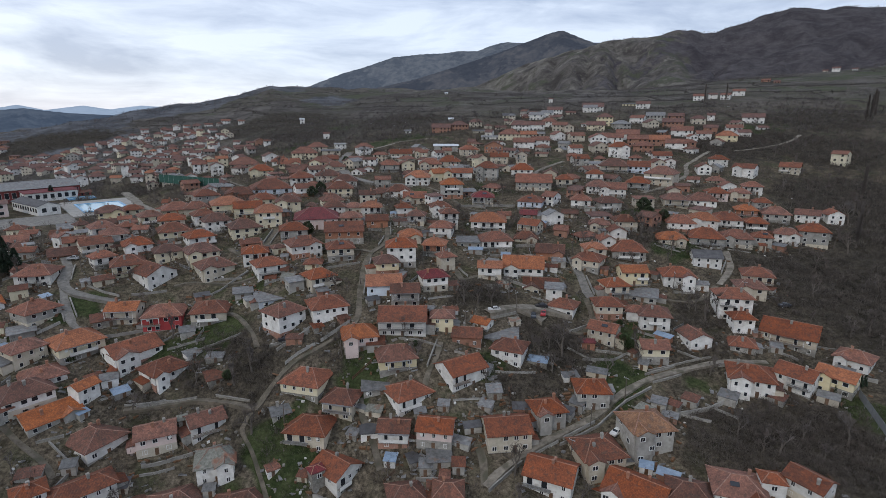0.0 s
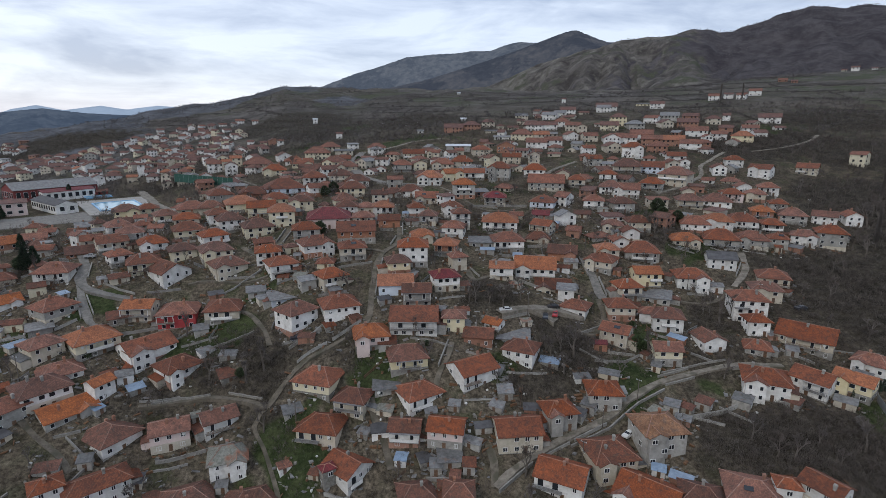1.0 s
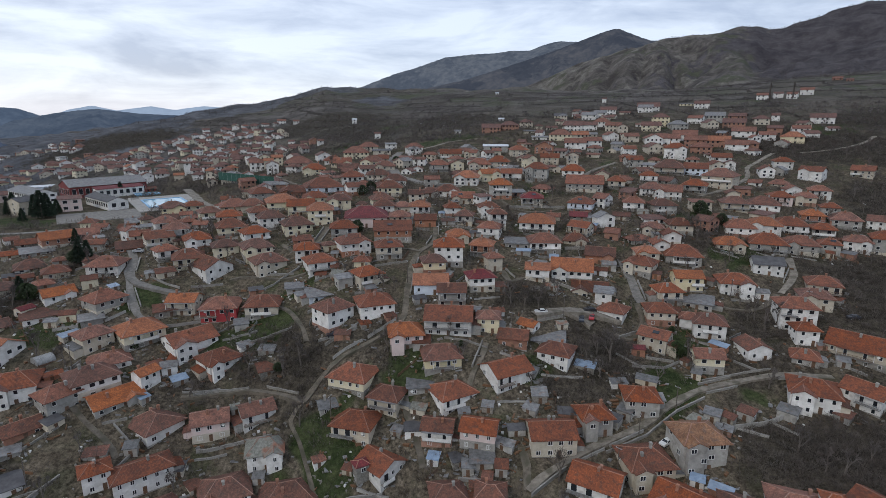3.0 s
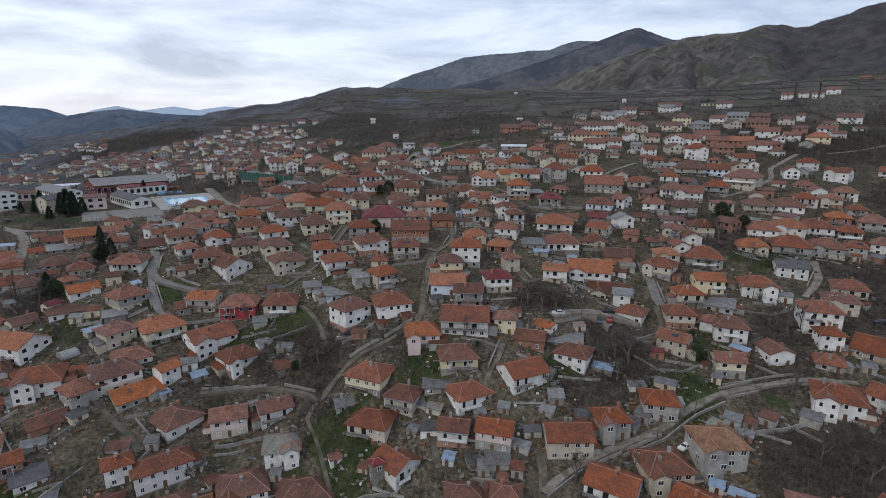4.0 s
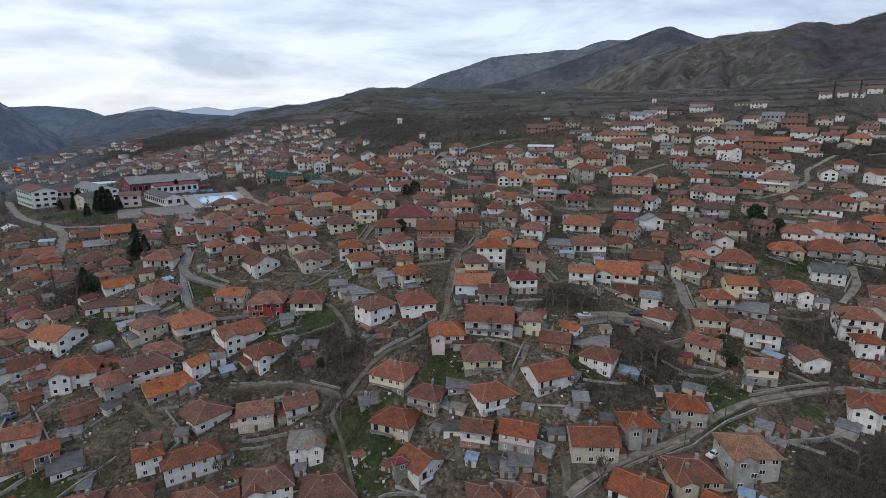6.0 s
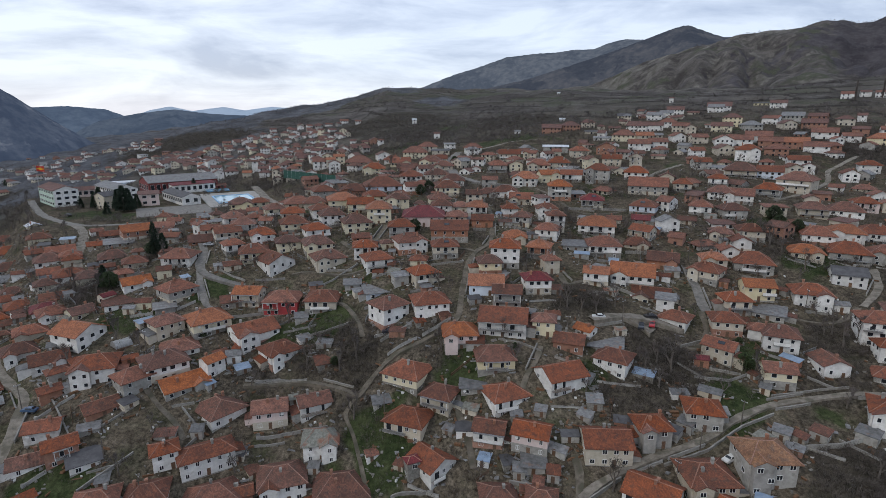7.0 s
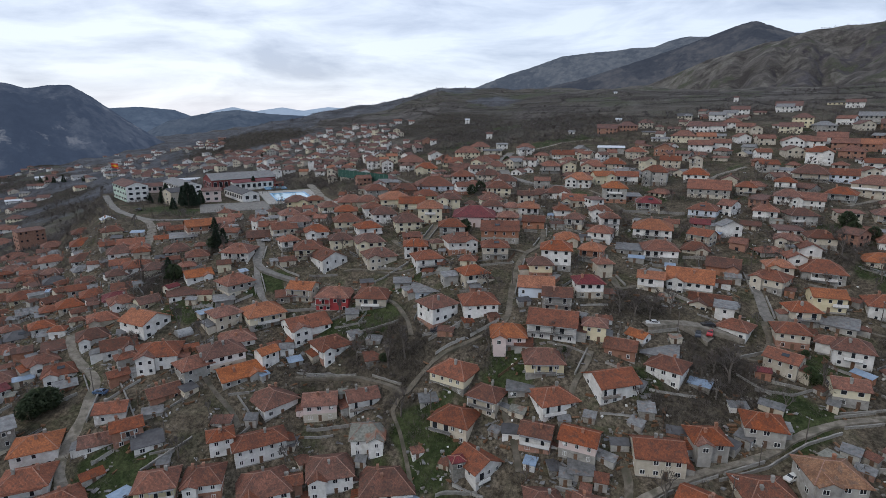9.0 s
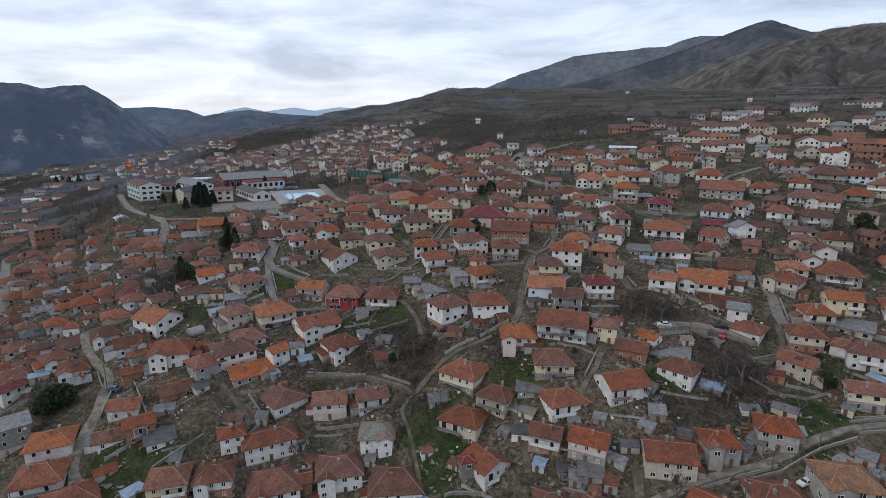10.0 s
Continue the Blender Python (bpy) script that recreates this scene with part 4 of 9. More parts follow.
house(-106.7, 146.2, 51, 11.7, 10.8, 2, "hip", "orange", "cream")
house(-117.0, 139.9, 60, 8.4, 7.7, 2, "hip", "red", "beige")
house(-87.4, 160.8, 14, 11.0, 10.1, 2, "hip", "red", "crimson")
house(16.5, 183.3, -5, 8.0, 6.4, 2, "gable", "orange", "white")
house(34.5, 182.2, -11, 11.7, 9.4, 1, "gable", "brown", "beige")
house(1.0, 185.8, 20, 5.3, 4.9, 2, "hip", "red", "beige")
house(-141.6, 120.9, 50, 9.4, 7.5, 1.5, "gable", "brown", "white")
house(-44.9, 181.2, 6, 5.4, 5.0, 1, "hip", "red", "cream")
house(95.1, 162.4, -5, 6.3, 5.8, 2, "hip", "red", "white")
house(-152.9, 109.9, 46, 8.2, 7.6, 1.5, "hip", "red", "white")
house(-14.9, 187.7, 5, 10.0, 9.2, 3, "hip", "red", "white")
house(119.8, 145.2, -50, 8.4, 7.8, 1.5, "hip", "red", "white")
house(-104.4, 156.7, 34, 6.2, 5.0, 1, "flat", "brown", "stone")
house(-99.5, 160.1, 7, 8.8, 7.0, 2, "gable", "orange", "beige")
house(-60.1, 179.8, 33, 9.4, 8.7, 2, "hip", "red", "white")
house(59.7, 180.3, 7, 7.9, 7.2, 2, "hip", "red", "beige")
house(-164.1, 97.8, 79, 6.0, 4.8, 2, "gable", "crimson", "white")
house(29.1, 189.3, -9, 14.1, 11.3, 2, "gable", "orange", "white")
house(108.6, 158.1, -39, 14.9, 11.9, 2, "gable", "red", "beige")
house(-140.5, 130.8, 82, 10.1, 11.2, 2, "gable_end", "orange", "white")
house(-123.0, 147.6, 40, 6.0, 4.8, 1, "flat", "metal", "grey")
house(-37.0, 188.6, 16, 9.0, 8.3, 2, "hip", "red", "beige")
house(69.7, 179.2, -21, 8.8, 7.1, 1, "flat", "metal", "grey")
house(-3.0, 195.6, -9, 7.8, 7.2, 2, "hip", "orange", "brick")
house(96.1, 171.0, -9, 10.1, 9.3, 3, "hip", "red", "white")
house(-130.4, 147.8, 21, 4.7, 3.6, 1, "gable", "red", "cream")
house(-50.8, 191.2, 30, 10.9, 10.1, 2, "hip", "red", "white")
house(-79.5, 181.2, 39, 10.7, 9.8, 2, "hip", "brown", "beige")
house(-169.5, 102.4, 59, 8.9, 8.2, 2, "hip", "red", "beige")
house(-163.4, 112.0, 66, 7.7, 7.1, 1.5, "hip", "red", "white")
house(-66.8, 186.6, 20, 8.3, 7.6, 2, "hip", "red", "white")
house(-155.2, 123.7, 51, 8.3, 7.6, 1.5, "hip", "brown", "white")
house(-123.9, 155.3, 64, 9.8, 9.0, 2, "hip", "red", "grey")
house(43.0, 194.8, -2, 4.8, 3.8, 1, "gable", "metal", "grey")
house(68.2, 187.5, 0, 9.1, 7.3, 2, "gable", "orange", "yellow")
house(-60.1, 191.2, 37, 4.7, 4.2, 1, "hip", "brown", "cream")
house(54.5, 195.3, -31, 9.7, 8.9, 2, "hip", "red", "beige")
house(-98.9, 178.1, 54, 10.0, 11.1, 2, "gable_end", "brown", "white")
house(-140.4, 147.7, 44, 9.0, 7.2, 1, "flat", "brown", "white")
house(-165.3, 119.6, 49, 8.4, 6.7, 1, "flat", "brown", "white")
house(41.0, 201.0, -12, 10.3, 8.3, 1.5, "gable", "brown", "brick")
house(10.5, 205.5, -3, 9.5, 7.6, 1, "flat", "metal", "grey")
house(-158.9, 131.1, 50, 8.3, 7.6, 1.5, "hip", "red", "beige")
house(-149.8, 141.4, 67, 7.1, 6.5, 1, "gable", "brown", "cream")
house(92.1, 184.4, -7, 4.3, 3.4, 1, "gable", "metal", "white")
house(-37.9, 202.7, 11, 14.0, 11.2, 2, "gable", "red", "brick")
house(84.6, 188.2, -9, 10.6, 9.8, 2, "hip", "red", "white")
house(20.3, 205.3, 4, 11.4, 10.5, 2, "hip", "red", "white")
house(-12.9, 206.3, 4, 8.8, 8.1, 1, "hip", "orange", "beige")
house(-113.7, 173.1, 41, 5.8, 4.1, 1, "gable", "brown", "beige")
house(-173.9, 114.2, 49, 5.1, 3.8, 1.5, "gable", "brown", "brick")
house(-145.8, 148.5, 74, 4.4, 3.5, 1, "gable", "crimson", "beige")
house(-87.3, 189.5, 35, 10.3, 9.5, 2, "hip", "brown", "cream")
house(57.5, 200.6, -1, 7.9, 7.2, 2, "hip", "orange", "beige")
house(-180.8, 107.2, 67, 6.4, 5.7, 1, "hip", "red", "beige")
house(107.8, 181.7, -16, 9.2, 8.4, 2, "hip", "red", "beige")
house(-73.0, 198.6, 28, 6.5, 5.5, 1, "gable", "red", "brick")
house(-141.6, 157.4, 52, 9.0, 7.2, 1.5, "gable", "orange", "white")
house(-57.4, 203.8, 16, 9.9, 9.1, 2, "hip", "red", "white")
house(-171.4, 124.8, 34, 4.7, 4.3, 1.5, "hip", "red", "white")
house(-0.4, 212.0, -10, 8.4, 7.8, 2, "hip", "red", "white")
house(-134.8, 163.6, 39, 4.7, 3.4, 1.5, "flat", "brown", "cream")
house(-159.4, 139.9, 54, 8.1, 7.4, 1.5, "hip", "red", "white")
house(-109.6, 181.7, 31, 10.1, 9.3, 2, "hip", "brown", "white")
house(-169.9, 130.8, 44, 4.8, 3.5, 1, "hip", "brown", "cream")
house(-99.7, 190.1, 33, 8.8, 8.1, 2, "hip", "brown", "cream")
house(33.5, 213.0, -9, 8.8, 8.1, 1, "hip", "brown", "beige")
house(71.5, 204.4, -9, 12.4, 11.4, 2, "hip", "red", "grey")
house(-184.5, 114.8, 58, 7.3, 6.7, 1.5, "hip", "red", "white")
house(64.3, 208.0, 3, 5.8, 6.4, 2, "gable_end", "red", "white")
house(-165.5, 143.8, 49, 9.0, 8.3, 1, "hip", "crimson", "white")
house(-27.0, 217.7, 7, 8.5, 6.8, 1.5, "gable", "brown", "brick")
house(-119.7, 183.8, 48, 6.9, 6.3, 2, "hip", "red", "white")
house(-92.3, 199.8, 40, 9.2, 8.4, 2, "hip", "red", "white")
house(2.3, 220.2, 9, 6.7, 6.2, 3, "hip", "brown", "white")
house(-135.3, 173.8, 13, 10.5, 9.7, 2, "hip", "red", "white")
house(-174.3, 134.9, 60, 4.8, 4.5, 1, "gable", "brown", "beige")
house(-37.6, 217.7, 10, 8.0, 7.4, 2, "hip", "red", "beige")
house(114.2, 189.1, -21, 9.7, 9.0, 2, "hip", "red", "beige")
house(-181.3, 126.6, 55, 6.5, 6.0, 1.5, "hip", "red", "white")
house(36.2, 218.8, -34, 8.1, 6.5, 2, "gable", "red", "white")
house(-11.0, 221.9, -7, 6.9, 6.3, 2, "hip", "brown", "white")
house(-78.3, 208.6, 31, 10.8, 10.0, 2, "hip", "brown", "cream")
house(-151.8, 163.8, 43, 5.5, 5.1, 1, "hip", "red", "beige")
house(-112.6, 193.8, 35, 9.0, 8.3, 2, "hip", "red", "white")
house(18.9, 223.3, -5, 14.0, 12.8, 2, "hip", "orange", "white")
house(-51.8, 218.1, 13, 16.6, 15.3, 2, "hip", "crimson", "pink")
house(-167.6, 149.0, 48, 8.2, 6.6, 1, "gable", "brown", "beige")
house(-187.7, 123.0, 57, 7.3, 6.7, 1, "hip", "slate", "beige")
house(100.7, 200.8, -12, 9.9, 7.9, 2, "gable", "slate", "white")
house(70.6, 215.6, -3, 6.3, 7.0, 2, "gable_end", "red", "white")
house(-70.6, 215.8, 18, 10.0, 9.2, 3, "hip", "orange", "cream")
house(-181.5, 138.1, 53, 7.8, 7.1, 1.5, "hip", "red", "beige")
house(-163.4, 159.6, 46, 7.8, 7.2, 1.5, "hip", "brown", "beige")
house(-195.5, 118.9, 39, 4.7, 3.8, 1.5, "hip", "brown", "grey")
house(-152.7, 170.7, 42, 7.8, 7.2, 1.5, "hip", "red", "beige")
house(-104.0, 204.3, 32, 10.3, 9.5, 2, "hip", "brown", "cream")
house(-179.2, 145.7, 51, 8.0, 7.4, 1, "hip", "red", "white")
house(-16.9, 230.4, 14, 6.3, 5.8, 2, "hip", "red", "white")
house(-127.7, 193.0, 43, 9.9, 7.9, 2, "gable", "brown", "beige")
house(-31.0, 230.0, 8, 8.5, 7.8, 2, "hip", "orange", "white")
house(-91.2, 213.6, 33, 9.9, 9.1, 2, "hip", "brown", "white")
house(-195.4, 125.8, 57, 5.7, 5.1, 1, "hip", "brown", "white")
house(-82.0, 217.4, 29, 4.7, 4.0, 1, "hip", "brown", "grey")
house(-147.1, 180.6, 59, 5.1, 4.9, 1, "hip", "red", "beige")
house(65.6, 223.6, -11, 8.3, 7.6, 1.5, "hip", "red", "beige")
house(-162.3, 167.9, 44, 4.9, 4.3, 1, "gable", "red", "grey")
house(-189.6, 136.5, 54, 5.8, 5.3, 1, "hip", "red", "beige")
house(-1.5, 233.8, 10, 8.1, 7.4, 2, "hip", "brown", "white")
house(26.6, 232.6, -7, 5.4, 4.3, 1, "gable", "red", "beige")
house(-137.2, 190.2, 36, 9.9, 7.9, 1, "gable", "brown", "brick")
house(-46.6, 230.4, 11, 8.6, 7.9, 2, "hip", "brown", "white")
house(93.1, 216.2, -13, 10.7, 9.8, 1.5, "hip", "orange", "beige")
house(-67.2, 225.7, 37, 4.8, 4.0, 1, "hip", "metal", "brick")
house(-38.9, 232.7, 9, 7.6, 7.0, 1.5, "hip", "red", "beige")
house(-124.7, 200.5, 32, 8.8, 8.1, 2, "hip", "red", "white")
house(-178.7, 156.2, 49, 6.6, 6.1, 1.5, "hip", "brown", "beige")
house(76.5, 224.9, -4, 9.1, 8.4, 2, "hip", "brown", "beige")
house(37.5, 234.6, -9, 6.9, 5.5, 1, "gable", "crimson", "stone")
house(-108.4, 212.6, 27, 9.2, 8.5, 2, "hip", "red", "beige")
house(-137.0, 195.9, 35, 6.9, 5.5, 1.5, "gable", "red", "beige")
house(-98.1, 218.1, 34, 8.0, 7.4, 2, "hip", "brown", "white")
house(-174.9, 163.3, 47, 9.7, 9.0, 1.5, "hip", "red", "white")
house(-158.3, 179.5, 41, 4.8, 3.9, 1, "hip", "brown", "grey")
house(-118.4, 208.3, 10, 5.3, 4.0, 1, "gable", "red", "white")
house(-189.1, 147.6, 52, 6.6, 5.2, 1.5, "gable", "red", "grey")
house(-199.5, 135.1, 56, 6.2, 5.0, 1, "gable", "metal", "white")
house(55.6, 234.5, -13, 6.3, 5.0, 1, "flat", "brown", "beige")
house(-82.9, 227.4, 20, 11.2, 9.0, 2, "gable", "red", "cream")
house(-141.9, 196.7, 61, 4.6, 5.1, 2, "gable_end", "red", "white")
house(-150.7, 190.1, 18, 5.9, 4.9, 1.5, "gable", "brown", "grey")
house(-196.8, 142.8, 74, 6.4, 5.3, 1, "gable", "brown", "brick")
house(-57.9, 236.3, 6, 4.7, 4.3, 1, "hip", "brown", "grey")
house(108.4, 218.8, -16, 12.9, 11.9, 2, "hip", "red", "grey")
house(-49.6, 239.2, 22, 9.0, 8.3, 2, "hip", "red", "white")
house(-206.7, 130.4, 58, 9.1, 8.4, 1, "hip", "brown", "white")
house(-67.8, 235.1, 16, 9.9, 9.1, 2, "hip", "brown", "cream")
house(-168.6, 177.9, 43, 10.0, 9.2, 1, "hip", "brown", "white")
house(-133.3, 207.2, 43, 8.3, 7.6, 2, "hip", "red", "white")
house(40.0, 244.2, -19, 10.4, 9.6, 2, "hip", "red", "blue")
house(-193.5, 155.7, 51, 7.7, 7.1, 1, "hip", "brown", "beige")
house(18.4, 248.7, -4, 9.4, 8.7, 2, "hip", "crimson", "stone")
house(-186.9, 165.5, 48, 7.1, 5.6, 1, "gable", "red", "beige")
house(121.0, 218.5, -19, 11.3, 10.4, 2, "hip", "red", "grey")
house(-127.9, 214.8, 39, 5.6, 4.9, 1, "hip", "red", "grey")
house(-182.0, 171.9, 47, 6.0, 5.5, 1.5, "hip", "red", "beige")
house(-13.2, 250.2, 3, 10.2, 8.2, 1.5, "gable", "red", "beige")
house(-120.7, 219.7, 39, 8.3, 7.6, 2, "hip", "brown", "cream")
house(-201.0, 150.3, 73, 5.3, 4.2, 1, "gable", "brown", "beige")
house(102.1, 229.6, -14, 10.9, 10.0, 2, "hip", "red", "white")
house(-93.8, 233.3, 27, 13.0, 12.0, 2, "hip", "orange", "cream")
house(-35.0, 249.0, 8, 7.1, 5.7, 2, "gable", "brown", "beige")
house(-51.7, 247.7, 12, 4.8, 3.7, 1, "gable", "brown", "beige")
house(130.9, 216.9, -21, 6.7, 6.2, 2, "hip", "red", "grey")
house(-208.2, 145.3, 63, 4.8, 3.4, 1.5, "gable", "metal", "grey")
house(-149.7, 205.3, 36, 4.8, 4.4, 1, "flat", "brown", "brick")
house(-185.1, 174.4, 47, 6.8, 6.3, 1.5, "hip", "red", "white")
house(-106.4, 231.0, 25, 10.0, 9.2, 1.5, "hip", "brown", "beige")
house(63.2, 246.5, -14, 8.6, 7.9, 2, "hip", "red", "white")
house(-143.6, 211.0, 42, 4.8, 3.6, 1, "flat", "metal", "cream")
house(-160.6, 199.9, 47, 5.5, 4.6, 1, "hip", "brown", "beige")
house(75.1, 245.2, 8, 9.6, 8.8, 2, "hip", "brown", "grey")
house(-197.9, 163.2, 42, 4.7, 3.4, 1.5, "gable", "brown", "white")
house(-81.6, 243.4, 19, 10.4, 9.5, 1.5, "hip", "red", "cream")
house(-217.0, 137.3, 78, 6.6, 5.4, 1, "hip", "brown", "beige")
house(-175.3, 188.7, 43, 10.1, 8.1, 1, "flat", "metal", "white")
house(-193.1, 172.1, 48, 9.5, 8.7, 1.5, "hip", "brown", "white")
house(-207.3, 156.4, 61, 5.2, 4.1, 1, "hip", "brown", "beige")
house(4.0, 260.0, 4, 10.1, 9.3, 3, "hip", "orange", "white")
house(-183.2, 184.7, 45, 5.5, 4.4, 1, "gable", "red", "beige")
house(114.0, 234.0, -21, 11.8, 10.9, 2, "hip", "orange", "white")
house(-116.1, 233.8, 26, 11.8, 10.8, 1.5, "hip", "red", "beige")
house(-173.5, 196.5, 51, 10.8, 8.7, 2, "gable", "orange", "brick")
house(-142.5, 220.5, 33, 6.1, 4.4, 1, "gable", "red", "beige")
house(-21.6, 261.9, 5, 10.8, 9.9, 1.5, "hip", "brown", "white")
house(-205.7, 164.1, 59, 6.8, 6.3, 1, "hip", "metal", "beige")
house(-29.8, 261.5, 6, 9.7, 8.9, 1, "hip", "brown", "white")
house(143.8, 220.8, -33, 9.1, 8.3, 2, "hip", "red", "white")
house(-65.9, 255.8, 29, 8.5, 6.8, 2, "gable", "red", "white")
house(-49.6, 259.5, 11, 11.4, 10.5, 2, "hip", "brown", "cream")
house(-218.9, 148.3, 56, 10.1, 9.3, 1.5, "hip", "red", "white")
house(-155.2, 214.4, 16, 6.1, 4.8, 1, "gable", "brown", "brick")
house(-195.3, 179.8, 47, 9.9, 7.9, 1, "gable", "red", "beige")
house(152.7, 218.6, -25, 10.1, 9.3, 3, "hip", "red", "white")
house(125.2, 236.1, -18, 12.3, 11.3, 2, "hip", "red", "white")
house(-203.5, 175.0, 57, 5.6, 5.2, 1.5, "gable", "red", "white")
house(-134.3, 232.6, 10, 5.0, 4.2, 1, "gable", "red", "cream")
house(-216.2, 160.0, 53, 8.2, 7.6, 1, "hip", "slate", "white")
house(136.4, 232.3, -20, 8.4, 7.8, 2, "hip", "red", "grey")
house(-186.3, 196.1, 44, 6.8, 5.4, 1, "gable", "red", "white")
house(-171.1, 209.8, 29, 10.6, 8.5, 1, "gable", "red", "white")
house(-110.2, 249.6, 34, 10.3, 9.4, 2, "hip", "red", "white")
house(-96.5, 255.4, 21, 12.7, 11.7, 1.5, "hip", "brown", "brick")
house(-224.3, 157.7, 75, 5.0, 4.0, 1, "flat", "brown", "beige")
house(-214.3, 172.8, 51, 10.1, 9.3, 1.5, "hip", "brown", "white")
house(-83.8, 262.9, 23, 17.7, 16.3, 2, "hip", "red", "blue")
house(-155.7, 228.8, 54, 5.1, 4.0, 1.5, "hip", "brown", "beige")
house(-142.3, 238.1, 31, 5.1, 4.0, 1.5, "gable", "red", "white")
house(-233.8, 149.3, 57, 9.0, 8.3, 1.5, "hip", "brown", "beige")
house(45.7, 273.8, -9, 17.4, 13.9, 2, "gable", "red", "white")
house(76.4, 267.2, -16, 10.3, 9.5, 2, "hip", "red", "white")
house(-194.9, 198.4, 54, 5.0, 4.0, 1, "gable", "red", "white")
house(83.4, 265.3, -17, 12.3, 9.8, 2, "gable", "red", "white")
house(-171.7, 219.9, 18, 6.0, 4.4, 1, "gable", "red", "white")
house(110.4, 256.5, -13, 10.9, 10.0, 2, "hip", "red", "beige")
house(-230.7, 160.0, 75, 4.7, 4.3, 1, "hip", "brown", "beige")
house(138.9, 245.6, -19, 8.6, 7.9, 2, "hip", "orange", "brick")
house(-116.8, 257.1, 4, 4.6, 4.0, 1, "hip", "metal", "brick")
house(-163.3, 230.5, 35, 6.9, 5.9, 1, "gable", "metal", "white")
house(-149.7, 239.8, 24, 7.2, 6.4, 1, "gable", "brown", "brick")
house(-227.9, 167.7, 34, 7.4, 6.8, 1.5, "hip", "brown", "brick")
house(-212.8, 186.7, 49, 8.0, 7.4, 1.5, "hip", "brown", "white")
house(-13.2, 283.0, -2, 12.3, 11.3, 2, "hip", "orange", "white")
house(-222.4, 177.0, 71, 5.0, 4.2, 1.5, "gable", "metal", "white")
house(62.2, 278.2, -13, 8.1, 7.5, 2, "hip", "red", "beige")
house(150.5, 242.2, -22, 10.8, 9.9, 2, "hip", "red", "white")
house(-179.5, 223.1, 19, 5.9, 5.5, 1.5, "hip", "brown", "cream")
house(-236.7, 165.3, 35, 5.2, 4.5, 1, "gable", "brown", "beige")
house(-51.5, 284.1, 10, 11.9, 11.0, 1.5, "hip", "brown", "white")
house(-123.6, 262.0, 25, 4.6, 4.0, 1.5, "gable", "brown", "beige")
house(163.8, 239.9, -34, 9.4, 7.5, 2, "gable", "red", "white")
house(126.0, 262.1, -21, 12.8, 11.8, 1.5, "hip", "red", "white")
house(-244.2, 159.1, 37, 5.5, 4.7, 1.5, "flat", "brown", "cream")
house(23.6, 291.2, -10, 11.3, 10.4, 3, "hip", "red", "white")
house(-236.4, 173.1, 34, 5.8, 4.6, 1, "flat", "brown", "white")
house(-1.7, 293.3, 20, 10.1, 8.1, 2, "gable", "orange", "white")
house(10.2, 293.5, -2, 10.7, 8.6, 2, "gable", "red", "white")
house(-74.5, 284.8, 15, 11.5, 10.6, 2, "hip", "red", "white")
house(150.5, 253.6, -21, 7.1, 6.6, 2, "hip", "red", "white")
house(100.1, 277.9, -25, 10.8, 9.9, 2, "hip", "red", "grey")
house(174.8, 239.3, -11, 6.6, 7.3, 2, "gable_end", "red", "white")
house(-245.4, 167.7, 56, 6.4, 5.2, 1.5, "hip", "red", "white")
house(-61.8, 291.1, 12, 12.3, 11.3, 2, "hip", "brown", "beige")
house(-231.7, 188.0, 51, 11.0, 10.1, 2, "hip", "red", "white")
house(-135.6, 266.5, 19, 6.4, 5.4, 1, "gable", "brown", "white")
house(135.4, 267.5, -12, 9.3, 8.6, 2, "hip", "red", "pink")
house(58.0, 294.7, -11, 6.8, 7.5, 1.5, "gable_end", "brown", "beige")
house(80.8, 289.5, -16, 8.4, 7.7, 2, "hip", "red", "white")
house(43.3, 298.5, -8, 11.3, 10.4, 2, "hip", "red", "white")
house(-244.9, 176.2, 74, 6.0, 5.2, 1, "flat", "brown", "grey")
house(-254.5, 163.4, 57, 5.8, 5.4, 1.5, "hip", "metal", "white")
house(-160.4, 257.1, 32, 11.6, 10.7, 2, "hip", "brown", "yellow")
house(-153.1, 263.6, 30, 8.9, 8.1, 2, "hip", "brown", "cream")
house(146.9, 267.2, -24, 8.6, 7.9, 2, "hip", "red", "beige")
house(6.0, 307.7, 7, 7.1, 5.2, 1.5, "hip", "metal", "beige")
house(-255.9, 171.1, 64, 4.9, 3.8, 1, "hip", "brown", "beige")
house(-233.1, 203.0, 59, 5.0, 5.6, 1, "gable_end", "pale", "cream")
house(116.8, 290.1, -37, 14.5, 13.4, 3, "hip", "red", "beige")
house(-258.8, 179.4, 47, 6.4, 5.0, 1, "gable", "red", "cream")
house(-268.9, 169.2, 58, 9.3, 8.6, 1.5, "hip", "red", "beige")
house(-255.2, 189.2, 53, 11.0, 10.1, 2, "hip", "red", "white")
house(-7.5, 318.4, 1, 12.4, 11.4, 2, "hip", "red", "beige")
house(-31.3, 317.2, 6, 11.2, 10.3, 2, "hip", "red", "white")
house(21.2, 318.9, 26, 6.3, 7.0, 3, "gable_end", "brown", "cream")
house(-21.3, 320.1, 14, 7.7, 8.5, 2, "gable_end", "red", "cream")
house(159.3, 278.9, -20, 8.8, 8.1, 2, "hip", "red", "white")
house(-253.9, 199.1, 60, 4.9, 4.4, 1, "hip", "metal", "beige")
house(-267.3, 182.6, 56, 5.3, 4.9, 1.5, "hip", "red", "white")
house(3.8, 323.9, -1, 11.9, 11.0, 2, "hip", "red", "beige")
house(-265.2, 189.4, 54, 5.7, 4.5, 1.5, "gable", "brown", "white")
house(46.2, 322.9, -8, 6.4, 7.1, 3, "gable_end", "brown", "beige")
